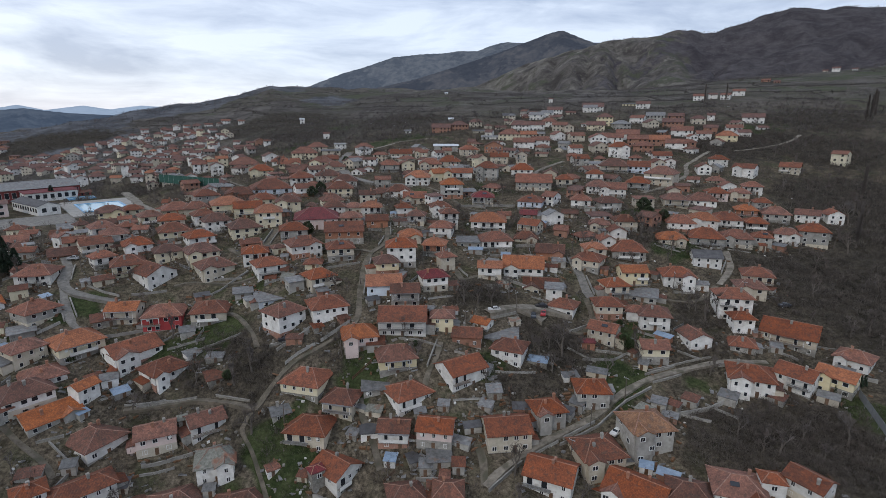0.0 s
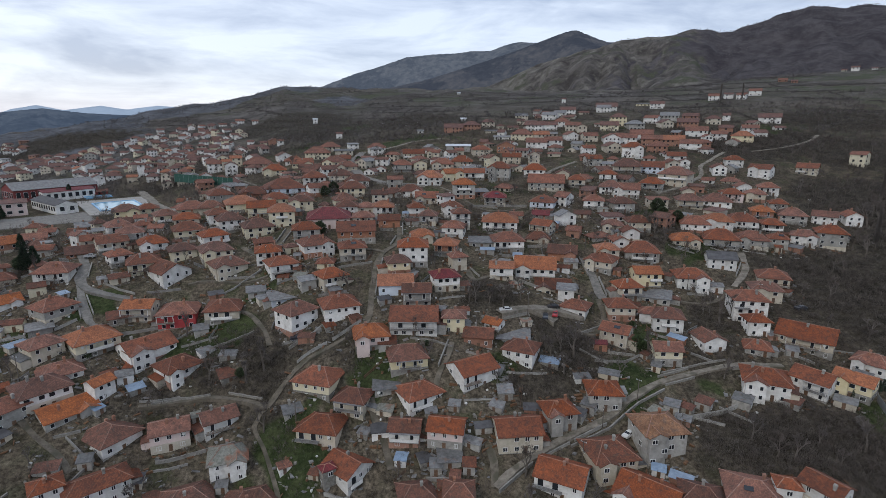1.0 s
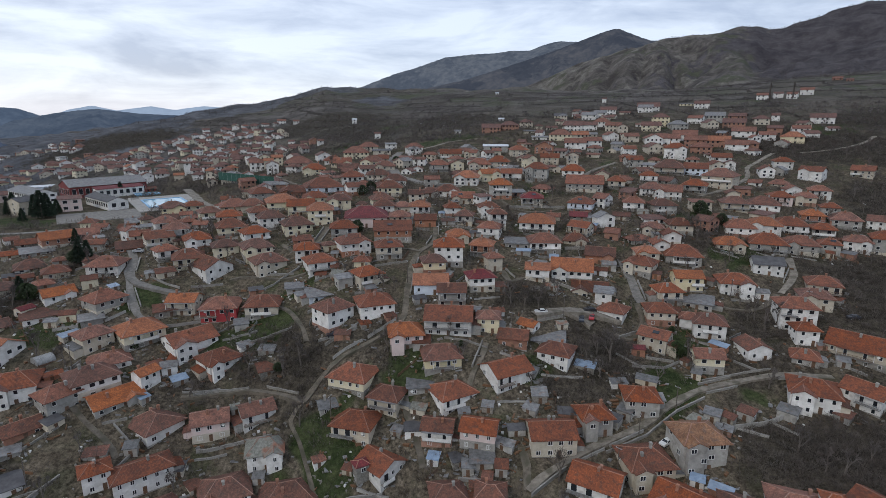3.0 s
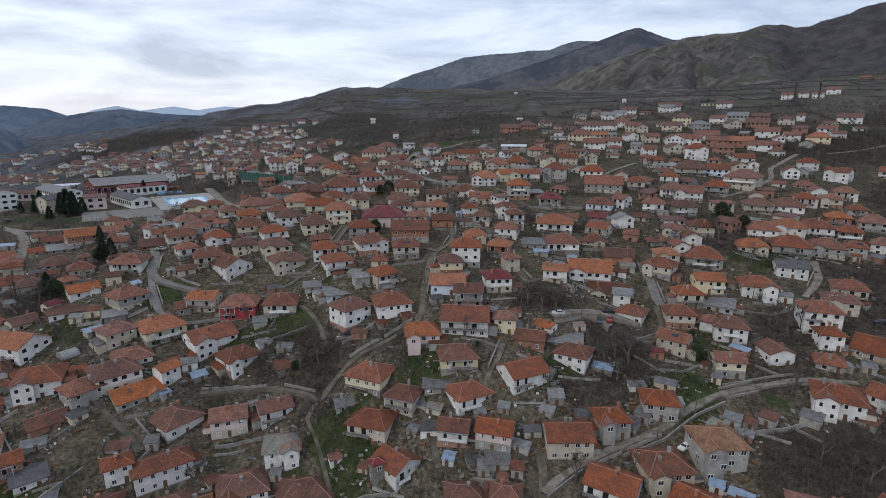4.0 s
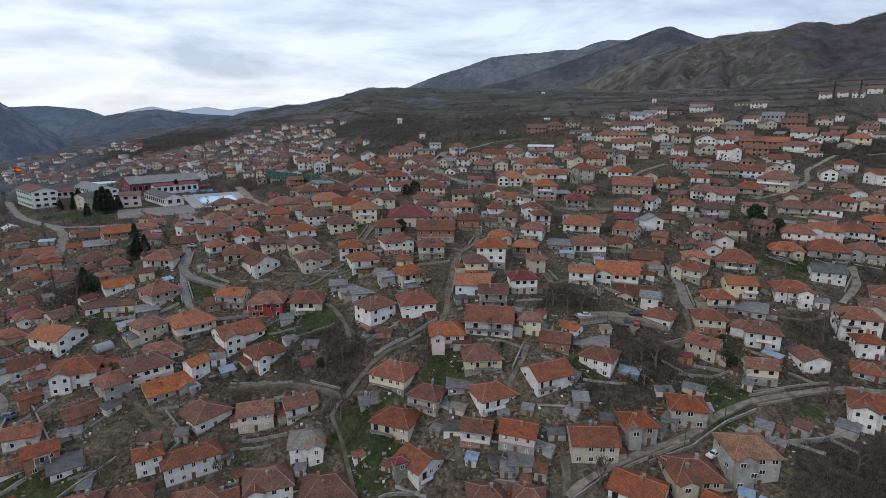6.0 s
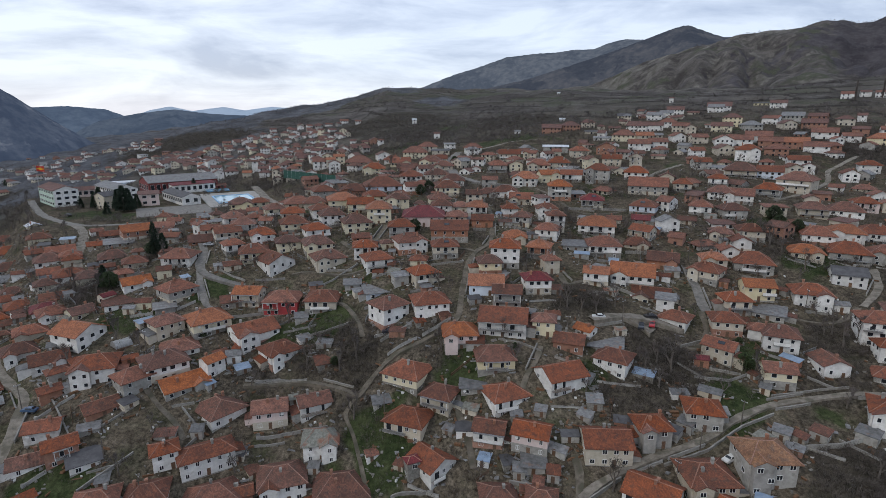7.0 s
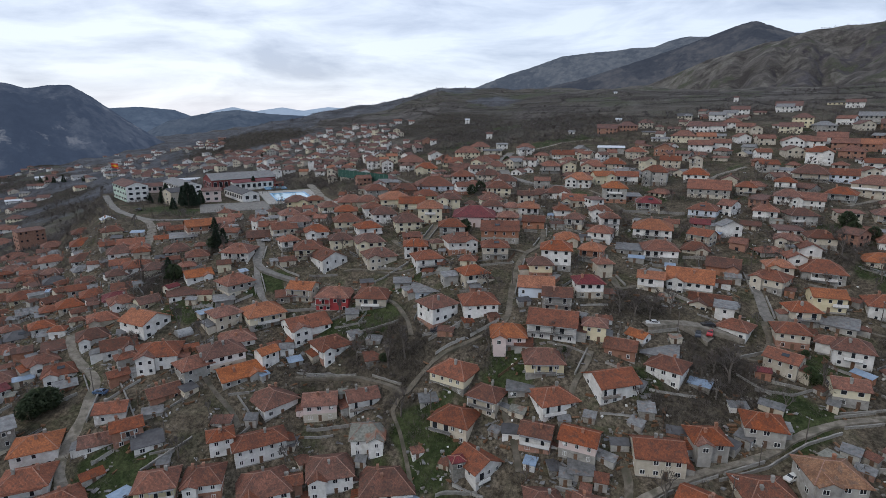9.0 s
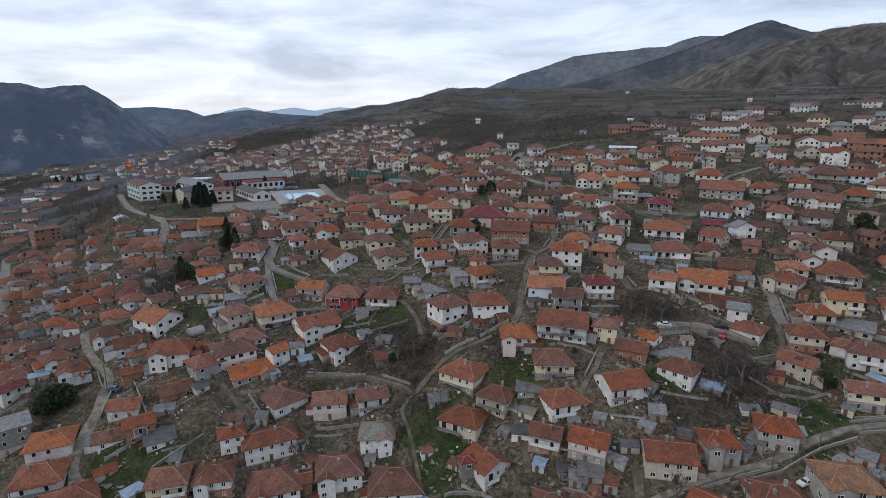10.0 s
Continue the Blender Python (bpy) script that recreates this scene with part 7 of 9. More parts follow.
far_house(-324.0, 673.9, 16, 8.0, 8.9, 2, "gable_end", "brown", "white")
far_house(-617.0, 423.7, 86, 11.6, 9.2, 2, "gable", "brown", "beige")
far_house(-489.0, 567.1, 41, 10.8, 8.7, 1.5, "gable", "brown", "cream")
far_house(-610.8, 433.7, 55, 21.5, 19.8, 2, "hip", "red", "beige")
far_house(-523.2, 536.6, 64, 9.2, 7.3, 2, "gable", "brown", "white")
far_house(-534.9, 529.8, 20, 8.2, 6.6, 1.5, "gable", "brown", "beige")
far_house(-473.8, 585.7, 59, 8.3, 7.7, 1.5, "hip", "brown", "beige")
far_house(-548.5, 527.7, 51, 11.7, 10.7, 2, "hip", "brown", "beige")
far_house(-517.6, 560.0, 33, 8.3, 6.6, 1.5, "gable", "red", "cream")
far_house(-509.2, 569.5, 47, 11.6, 12.9, 2, "gable_end", "brown", "white")
far_house(-501.1, 579.9, 71, 9.8, 9.0, 2, "hip", "red", "beige")
far_house(-332.6, 690.7, 56, 6.4, 7.1, 2, "gable_end", "red", "beige")
far_house(-514.0, 572.5, 72, 6.4, 5.9, 2, "hip", "metal", "beige")
far_house(-545.7, 544.4, 50, 12.5, 11.5, 1.5, "hip", "red", "cream")
far_house(-598.5, 490.1, 71, 11.6, 9.3, 2, "gable", "red", "cream")
far_house(-543.4, 551.7, 65, 7.6, 6.1, 1.5, "gable", "brown", "white")
far_house(-621.5, 463.8, 28, 13.1, 10.5, 2, "gable", "red", "white")
far_house(-561.7, 539.8, 51, 9.6, 7.7, 2, "gable", "red", "white")
far_house(-653.5, 427.1, 47, 12.4, 9.9, 1.5, "gable", "brown", "cream")
far_house(-642.4, 460.8, 74, 10.8, 8.7, 2, "gable", "red", "white")
far_house(-565.7, 555.8, 36, 7.0, 6.4, 2, "hip", "metal", "cream")
far_house(-582.5, 538.3, 22, 7.6, 7.0, 2, "hip", "brown", "white")
far_house(-594.6, 554.1, 52, 10.5, 8.4, 1.5, "gable", "red", "white")
far_house(-515.2, 631.0, 29, 6.4, 5.1, 2, "gable", "red", "white")
far_house(4.3, 821.3, -0, 4.4, 3.5, 1, "gable", "pale", "white")
far_house(-678.3, 469.1, 55, 18.0, 10.8, 2, "flat", "pale", "white")
far_house(-602.9, 572.9, 21, 6.4, 5.1, 1.5, "gable", "brown", "white")
far_house(-624.0, 553.8, 68, 9.2, 7.3, 2, "gable", "red", "white")
far_house(-534.0, 641.2, 30, 7.7, 7.1, 2, "hip", "brown", "white")
far_house(-690.2, 474.4, 30, 11.6, 9.3, 2, "gable", "red", "cream")
far_house(477.2, 690.1, -35, 8.3, 6.6, 2, "gable", "red", "white")
far_house(-618.2, 568.7, 37, 7.3, 6.7, 1.5, "hip", "brown", "white")
far_house(-538.7, 652.2, 70, 3.9, 3.6, 2, "hip", "red", "white")
far_house(-622.2, 574.1, 77, 8.0, 7.4, 2, "hip", "brown", "white")
far_house(473.3, 703.3, -34, 5.7, 4.6, 1, "gable", "hazed", "beige")
far_house(-653.5, 548.1, 70, 7.1, 6.5, 2, "hip", "red", "white")
far_house(-554.4, 650.3, 15, 5.9, 4.7, 1.5, "gable", "brown", "white")
far_house(-566.2, 652.2, 61, 4.9, 3.9, 1.5, "gable", "red", "beige")
far_house(507.5, 700.2, -36, 5.7, 4.5, 1, "gable", "red", "white")
far_house(-724.5, 481.3, 56, 13.0, 12.0, 1.5, "hip", "brown", "beige")
far_house(-558.9, 666.7, 40, 5.6, 5.1, 2, "hip", "brown", "cream")
far_house(-672.5, 552.3, 61, 16.9, 10.1, 2, "gable", "metal", "white")
far_house(-570.0, 667.5, 15, 5.2, 4.8, 2, "hip", "brown", "white")
far_house(-664.3, 593.5, 23, 9.8, 9.0, 2, "hip", "metal", "white")
far_house(-592.3, 667.6, 47, 6.7, 5.3, 1.5, "gable", "metal", "cream")
far_house(-726.0, 527.6, 54, 10.8, 8.7, 2, "gable", "red", "white")
far_house(-718.7, 621.5, 24, 9.5, 7.6, 1.5, "gable", "brown", "cream")
far_house(-749.6, 592.0, 72, 9.2, 8.5, 1.5, "hip", "metal", "white")
far_house(-796.9, 608.8, 58, 13.2, 10.5, 1.5, "gable", "brown", "white")
far_house(-811.6, 621.1, 53, 40.7, 20.3, 2, "flat", "pale", "white")
far_house(-1055.2, 774.0, 59, 12.0, 11.0, 2, "hip", "brown", "beige")
far_house(-1096.7, 787.6, 44, 10.7, 8.6, 2, "gable", "red", "beige")
far_house(-1130.6, 824.6, 54, 11.6, 10.7, 2, "hip", "brown", "cream")
far_house(-1150.7, 837.0, 54, 15.4, 12.3, 2, "gable", "brown", "white")
far_house(-1167.4, 818.8, 60, 13.1, 10.5, 1.5, "gable", "red", "white")
far_house(-1176.9, 810.7, 75, 9.9, 9.1, 2, "hip", "red", "beige")
far_house(-1172.0, 839.5, 44, 10.5, 8.4, 2, "gable", "brown", "cream")
far_house(-1180.8, 837.5, 45, 15.8, 12.6, 2, "gable", "red", "cream")
far_house(-1260.0, 930.1, 59, 10.9, 10.0, 2, "hip", "metal", "white")
far_house(-1325.7, 890.4, 46, 13.5, 12.4, 2, "hip", "metal", "cream")
far_house(-1315.8, 905.2, 65, 19.7, 15.8, 2, "gable", "brown", "white")
far_house(-1310.1, 915.3, 30, 10.4, 8.3, 2, "gable", "brown", "white")
far_house(-1356.3, 916.0, 46, 14.1, 11.3, 1.5, "gable", "red", "white")
far_house(-1340.8, 938.9, 60, 13.9, 11.1, 1.5, "gable", "brown", "cream")
far_house(-1369.3, 904.9, 47, 11.5, 10.5, 1.5, "hip", "brown", "white")
far_house(-1361.6, 978.4, 54, 12.7, 10.1, 1.5, "gable", "brown", "white")
far_house(-1408.2, 968.8, 75, 13.2, 12.2, 2, "hip", "brown", "white")
far_house(-1431.0, 952.1, 56, 23.8, 19.0, 2, "gable", "red", "white")
far_house(-1550.1, 1020.2, 87, 12.2, 11.3, 2, "hip", "red", "cream")
# more small houses between the others: the close-built upper quarter, and the valley floor
infill = random.Random(33)
taken, lanes_near = np.array(SPOTS), np.array(LANES)
for quarter, count, gap in ((0, 150, 1.2), (1, 110, 2.5)):
    made = 0
    while made < count:
        bearing, away = (infill.uniform(-30, 44), infill.uniform(215, 540)) if quarter == 0 else (infill.uniform(38, 64), infill.uniform(520, 1350))
        x, y = -away * math.sin(radians(bearing)), away * math.cos(radians(bearing))
        apart = np.hypot(taken[:, 0] - x, taken[:, 1] - y)
        w, d = infill.uniform(5.0, 9.0), infill.uniform(4.5, 7.5)
        if np.min(apart - taken[:, 2]) < max(w, d) / 2 + gap or np.min(np.hypot(lanes_near[:, 0] - x, lanes_near[:, 1] - y)) < max(w, d) / 2 + 2.5:
            continue
        if quarter == 0 and (np.sum(apart < 32) < 4 or (29 < bearing < 52 and away > 240)):
            continue
        if quarter == 1 and lumps(x / 110 + 5.0, y / 110) < 0.5:
            continue
        far_house(x, y, bearing + infill.uniform(-40, 40), w * (1.25 if quarter else 1), d * (1.25 if quarter else 1), infill.choice((1, 1, 1.5, 2)) if quarter == 0 else 2, infill.choice(("gable", "gable", "gable_end", "hip", "flat")), infill.choice(("brown", "brown", "red", "red", "metal", "hazed")), infill.choice(("white", "grey", "beige", "beige", "brick", "white")))
        taken = np.vstack([taken, SPOTS[-1]])
        made += 1
join_far_houses()


def school_block(x, y, turn, w, d, height, floors, kind, roof, wall, label, front=None):
    """A long school building on its level terrace: walls, roof, a painted front and rows of windows."""
    z = float(ground(x, y)) + 0.1
    top = thing("school_building", x, y, z, turn, label, "school", "school buildings")
    SPOTS.append((x, y, max(w, d) / 2))
    rise = 1.0 if kind == "flat" else d / 2 * 0.36
    part("wall", wall_bmesh(w, d, -3, height, kind, rise), WALLS[wall], top)
    cover = part("roof", roof_bmesh(w, d, kind, 0.6, rise), (ROOFS[roof], ROOFS[roof]), top)
    cover.location.z = height + 0.02
    if front:
        bm = bmesh.new()
        box(bm, -w / 2 + 0.1, w / 2 - 0.1, -d / 2 - 0.05, -d / 2 + 0.02, -3, height - 0.1)
        part("painted_front", bm, WALLS[front], top)
    tall = height / floors
    for fx, fy, angle, wide in ((0, -d / 2 - 0.05, 0, w), (w / 2, 0, 90, d), (-w / 2, 0, -90, d)):
        n = max(1, int(wide / 3.4))
        for level in range(floors):
            for k in range(n):
                pane = part("window", shared(("whole", 2.2, tall * 0.5), lambda: whole_window_mesh(2.2, tall * 0.5)), None, top)
                pane.matrix_basis = pose(fx, fy, 0, 0, 0, angle) @ pose((k + 0.5) / n * (wide - 1) - (wide - 1) / 2, 0, level * tall + tall * 0.3)


school_block(-277.1, 260.0, -30, 30, 12, 9.0, 3, "gable", "hazed", "white", "three-storey white school block with a pale green front", "green")
school_block(-255.1, 278.2, -30, 34, 12, 8.2, 3, "gable", "metal", "white", "three-storey white school wing under a grey sheet roof")
school_block(-287.0, 288.5, 45, 17, 8, 4.4, 1, "gable", "hazed", "pink", "low pink school link under a haze-dulled tiled roof")
school_block(-248.2, 325.9, 55, 44, 20, 7.0, 1, "gable", "metal", "oxblood", "crimson school sports hall under a grey sheet roof")
school_block(-233.6, 319.6, 55, 27, 7, 5.2, 1, "flat", "crimson", "white", "low white school annex with a red roof")
school_block(-213.5, 280.6, -35, 34, 10, 4.6, 1, "gable", "slate", "white", "long low white school workshop with a dark grey roof")
school_block(-223.5, 266.5, 40, 10, 8, 6.4, 2, "flat", "hazed", "pink", "pale pink two-storey school annex beside the yard")


def flag_pole(x, y, height):
    """A tall steel mast with a large waving red and yellow flag."""
    top = thing("flag_pole", x, y, float(ground(x, y)), 40, "tall steel mast flying a large red and yellow flag", "flag pole")
    bm = bmesh.new()
    prism(bm, Vector((0, 0, -1)), Vector((0, 0, height)), 0.35, 0.14, 8)
    part("mast", bm, METAL, top)
    for name, u0, u1, v0, v1, lift, stuff in (("flag", 0.15, 5.6, 2.6, 7.0, 0.03, FLAG_RED), ("yellow_disc", 1.9, 3.9, 3.8, 5.8, 0.09, FLAG_YELLOW), ("yellow_ray", 0.4, 5.4, 4.4, 5.2, 0.07, FLAG_YELLOW)):
        bm = bmesh.new()
        n = 14
        rows = [[bm.verts.new((u0 + (u1 - u0) * k / n, side * lift + 0.5 * math.sin(0.9 * (u0 + (u1 - u0) * k / n)), height - 7.4 + v - 0.12 * (u0 + (u1 - u0) * k / n))) for k in range(n + 1)] for side, v in ((-1, v0), (-1, v1), (1, v1), (1, v0))]
        for a, b in zip(rows, rows[1:] + rows[:1]):
            for k in range(n):
                bm.faces.new((a[k], a[k + 1], b[k + 1], b[k]))
        part(name, bm, stuff, top)


def free(x, y, gap):
    """Whether a spot is clear of houses and lanes."""
    if any(math.hypot(x - px, y - py) < radius for px, py, radius in PAVED):
        return False
    near = HOUSES[(np.abs(HOUSES[:, 0] - x) < 14) & (np.abs(HOUSES[:, 1] - y) < 14)]
    if len(near) and np.min(np.hypot(near[:, 0] - x, near[:, 1] - y) - near[:, 2]) < gap:
        return False
    lanes = ROADS[(np.abs(ROADS[:, 0] - x) < 8) & (np.abs(ROADS[:, 1] - y) < 8)]
    return not (len(lanes) and np.min(np.hypot(lanes[:, 0] - x, lanes[:, 1] - y) - lanes[:, 2]) < gap + 0.3)


HOUSES, ROADS = np.array(SPOTS), np.array(LANES)
PAVED = ((-192.2, 290.8, 20), (-189.3, 303.8, 22), (-198.4, 252.8, 24))
chance = random.Random(21)


dice = np.random.default_rng(5)


def twig_blades(spots, count, rise=0.55, width=0.05, sink=0.1):
    """Thin upward-fanning twigs for bare shrubs at rows of x, y, size: three vertices a twig."""
    spots = np.asarray(spots, float)
    x, y, size = np.repeat(spots, count, axis=0).T
    z = np.repeat(ground(spots[:, 0], spots[:, 1]) - sink, count)
    n = len(x)
    a = dice.uniform(0, 2 * np.pi, n)
    lean = dice.uniform(0.05, 1.15, n)
    length, start = size * dice.uniform(0.22, 0.58, n), size * dice.uniform(0, 0.7, n)
    bx, by, bz = x + np.cos(a) * start, y + np.sin(a) * start, z + dice.uniform(-0.1, 0.6, n) * size
    b = a + dice.uniform(-0.8, 0.8, n)
    ex, ey, ez = bx + np.cos(b) * length * lean, by + np.sin(b) * length * lean, bz + length * (1.15 - rise * lean)
    px, py = -np.sin(b) * width * size, np.cos(b) * width * size
    return np.stack([bx - px, by - py, bz, bx + px, by + py, bz, ex, ey, ez], 1).reshape(-1, 3)


def stuff_of_triangles(name, rows, material, label, category):
    me = mesh_of(name, rows, [(k, k + 1, k + 2) for k in range(0, len(rows), 3)])
    me.materials.append(material)
    return tagged(new(name, me), label, category, kind="stuff")


def scrub():
    """Bare brown shrubs in the thickets and between the gardens."""
    near, far, loose, tall = [], [], [], []
    for x, y, radius in THICKETS:
        r = math.hypot(x, y)
        many = int(min(700, radius * radius * (1.3 if r < 260 else 0.4 if r < 500 else 0.14)))
        for _ in range(many):
            a, d = chance.uniform(0, 2 * math.pi), radius * 1.1 * math.sqrt(chance.random())
            px, py = x + d * math.cos(a), y + d * math.sin(a)
            if free(px, py, 0.4):
                (near if r < 260 else far).append((px, py, chance.uniform(1.0, 2.3) * (1 if r < 260 else 1.5)))
    for _ in range(30000):
        a, d = radians(chance.uniform(-44, 62)), 75 + 440 * chance.random() ** 0.85
        px, py = -d * math.sin(a), d * math.cos(a)
        if noise.noise(Vector((px / 30, py / 30, 0))) > -0.2 and free(px, py, 0.5):
            loose.append((px, py, chance.uniform(0.5, 1.1) + 2.4 * chance.random() ** 3 + (0 if d < 220 else 0.9)))
    for _ in range(9000):
        a, d = radians(chance.uniform(-44, 58)), 200 + 380 * chance.random()
        px, py = -d * math.sin(a), d * math.cos(a)
        if noise.noise(Vector((px / 22, py / 22, 4))) > 0.0 and free(px, py, 0.8):
            tall.append((px, py, chance.uniform(1.8, 3.6)))
    rows = np.concatenate([twig_blades(tall, 26, rise=0.45, width=0.03), twig_blades(near, 52, width=0.017), twig_blades(far, 22, width=0.036), twig_blades(loose, 22, width=0.026)])
    return stuff_of_triangles("bare_shrubs", rows.tolist(), TWIG, "bare brown leafless shrubs between gardens and on banks", "shrubs")


def hill_scrub():
    """Dark clumps of woodland over the slopes above: dense on the wooded peak, sparse on the eroded face."""
    spots, draws = [], []
    for _ in range(74000):
        bearing, d = chance.uniform(-46, 60), 430 + 1500 * chance.random() ** 1.2
        draws.append((bearing, d))
    turns, away = np.array(draws).T
    heights = ground(-away * np.sin(np.radians(turns)), away * np.cos(np.radians(turns)))
    hedged = fields(-away * np.sin(np.radians(turns)), away * np.cos(np.radians(turns)), heights)[1]
    for at, (bearing, d) in enumerate(zip(turns, away)):
        px, py = -d * math.sin(radians(bearing)), d * math.cos(radians(bearing))
        wood = noise.fractal(Vector((px / 130, py / 130, 2)), 0.8, 2, 4)
        if bearing < -24 and d > 1000:
            wood += 0.7
        elif d > 920 and bearing < 4:
            wood -= 0.32
        if d < 1130:
            wood += 0.55 if hedged[at] else 0.02
        if bearing > 22:
            wood += 0.25
        if wood > 0.08 and free(px, py, 2):
            spots.append((px, py, chance.uniform(1.3, 3.2)))
    crest_trees = []
    for _ in range(260):
        bearing = chance.uniform(8, 39)
        d = 1150 - 6 * bearing + chance.gauss(0, 25)
        crest_trees.append((-d * math.sin(radians(bearing)), d * math.cos(radians(bearing)), chance.uniform(1.2, 3.6)))
    for _ in range(420):
        bearing = -22 - 24 * chance.random() if chance.random() < 0.75 else chance.uniform(-22, -9)
        d = 1900 + 120 * math.sin(bearing / 9) + chance.gauss(0, 18)
        crest_trees.append((-d * math.sin(radians(bearing)), d * math.cos(radians(bearing)), chance.uniform(2.5, 6.0)))
    spots += crest_trees
    return stuff_of_triangles("hillside_scrub", twig_blades(spots, 11, rise=0.75, width=0.10, sink=0.3).tolist(), FARTWIG, "leafless scrub and small trees on the far slopes", "scrub")


def prism(bm, p0, p1, r0, r1, sides=4):
    axis = (p1 - p0).normalized()
    u = axis.orthogonal().normalized()
    v = axis.cross(u)
    a, b = [], []
    for k in range(sides):
        t = 2 * math.pi * k / sides
        d = u * math.cos(t) + v * math.sin(t)
        a.append(bm.verts.new(p0 + d * r0))
        b.append(bm.verts.new(p1 + d * r1))
    for k in range(sides):
        bm.faces.new((a[k], a[(k + 1) % sides], b[(k + 1) % sides], b[k]))


def bare_tree(seed, height):
    """A leafless tree: tapered trunk with limbs, and a crown of fine branching twigs."""
    r = random.Random(seed)
    trunk, crown = bmesh.new(), bmesh.new()

    def grow(at, way, length, thick, depth):
        end = at + way * length
        if depth == 5:
            side = way.orthogonal().normalized() * 0.035
            crown.faces.new([crown.verts.new(p) for p in (at - side, at + side, end)])
            return
        prism(trunk if depth < 2 else crown, at, end, thick, thick * 0.65, 5 if depth < 2 else 3)
        for _ in range(3 if depth < 3 else 4 if depth < 4 else 6):
            side = Vector((r.gauss(0, 1), r.gauss(0, 1), r.gauss(0.15, 0.6)))
            grow(at.lerp(end, r.uniform(0.55, 1.0)), (way + side.normalized() * r.uniform(0.45, 0.95) + Vector((0, 0, 0.15))).normalized(), length * r.uniform(0.55, 0.82), max(thick * 0.55, 0.04), depth + 1)

    grow(Vector((0, 0, -0.3)), Vector((r.uniform(-0.1, 0.1), r.uniform(-0.1, 0.1), 1)).normalized(), height * 0.32, height * 0.028, 0)
    top = thing("bare_tree", 0, 0, -900, 0, "leafless grey-brown tree with a fine twiggy crown", "tree", "bare trees in the village")
    part("trunk", trunk, BARK, top)
    part("crown", crown, TREETWIG, top)
    return top


def leafy(name, seed, height, radius, count, size, material, label, pointed):
    """An evergreen: a trunk and a crown of many small sprays."""
    r = random.Random(seed)
    trunk = bmesh.new()
    prism(trunk, Vector((0, 0, -0.3)), Vector((0, 0, height * 0.8)), radius * 0.09, radius * 0.03, 6)
    rows = []
    for _ in range(count):
        h = r.random() ** (1.4 if pointed else 0.8)
        wide = radius * ((1 - h) ** 0.8 if pointed else math.sin(math.pi * min(0.97, 0.12 + 0.88 * h)) ** 0.7)
        a, d = r.uniform(0, 2 * math.pi), wide * math.sqrt(r.uniform(0.25, 1)) * r.uniform(0.8, 1.15)
        c = Vector((d * math.cos(a), d * math.sin(a), height * (0.1 + 0.9 * h)))
        out = Vector((math.cos(a), math.sin(a), r.uniform(-0.7, 0.5))).normalized()
        side = out.cross(Vector((r.gauss(0, 1), r.gauss(0, 1), r.gauss(0, 1)))).normalized()
        s = size * r.uniform(0.6, 1.3)
        rows += [tuple(c - side * s * 0.45), tuple(c + side * s * 0.45), tuple(c + out * s)]
    top = thing(name, 0, 0, -900, 0, label, "tree", "evergreens in the village")
    part("trunk", trunk, BARK, top)
    me = mesh_of("crown", rows, [(k, k + 1, k + 2) for k in range(0, len(rows), 3)])
    me.materials.append(material)
    part("crown", me, None, top)
    return top


def bare_poplar():
    """A tall narrow leafless poplar: a straight stem with steep fine branches."""
    r = random.Random(17)
    trunk, crown = bmesh.new(), bmesh.new()
    prism(trunk, Vector((0, 0, -0.3)), Vector((0, 0, 15)), 0.22, 0.05, 6)
    for _ in range(420):
        h = r.uniform(2, 14.5)
        a = r.uniform(0, 2 * math.pi)
        root = Vector((0, 0, h))
        tip = root + Vector((math.cos(a), math.sin(a), r.uniform(1.6, 3.0))) * r.uniform(0.4, 1.0) * (1.2 - h / 22)
        for k in range(5):
            at = root.lerp(tip, k / 5)
            end = at + Vector((r.gauss(0, 0.3), r.gauss(0, 0.3), r.uniform(0.5, 1.2)))
            crown.faces.new([crown.verts.new(p) for p in (at - Vector((0.04, 0, 0)), at + Vector((0.04, 0, 0)), end)])
        prism(crown, root, tip, 0.05, 0.02, 3)
    top = thing("bare_poplar", 0, 0, -900, 0, "tall narrow leafless poplar on the slope", "tree", "bare poplars")
    part("trunk", trunk, BARK, top)
    part("crown", crown, TREETWIG, top)
    return top


def plant(model, x, y, size, sink=0.0):
    model.scale = (size, size, size)
    ob = copy_thing(model, pose(x, y, float(ground(x, y)) - sink, 0, 0, chance.uniform(0, 360)))
    model.scale = (1, 1, 1)
    return ob


def remove(model):
    for o in (*model.children_recursive, model):
        bpy.data.objects.remove(o)


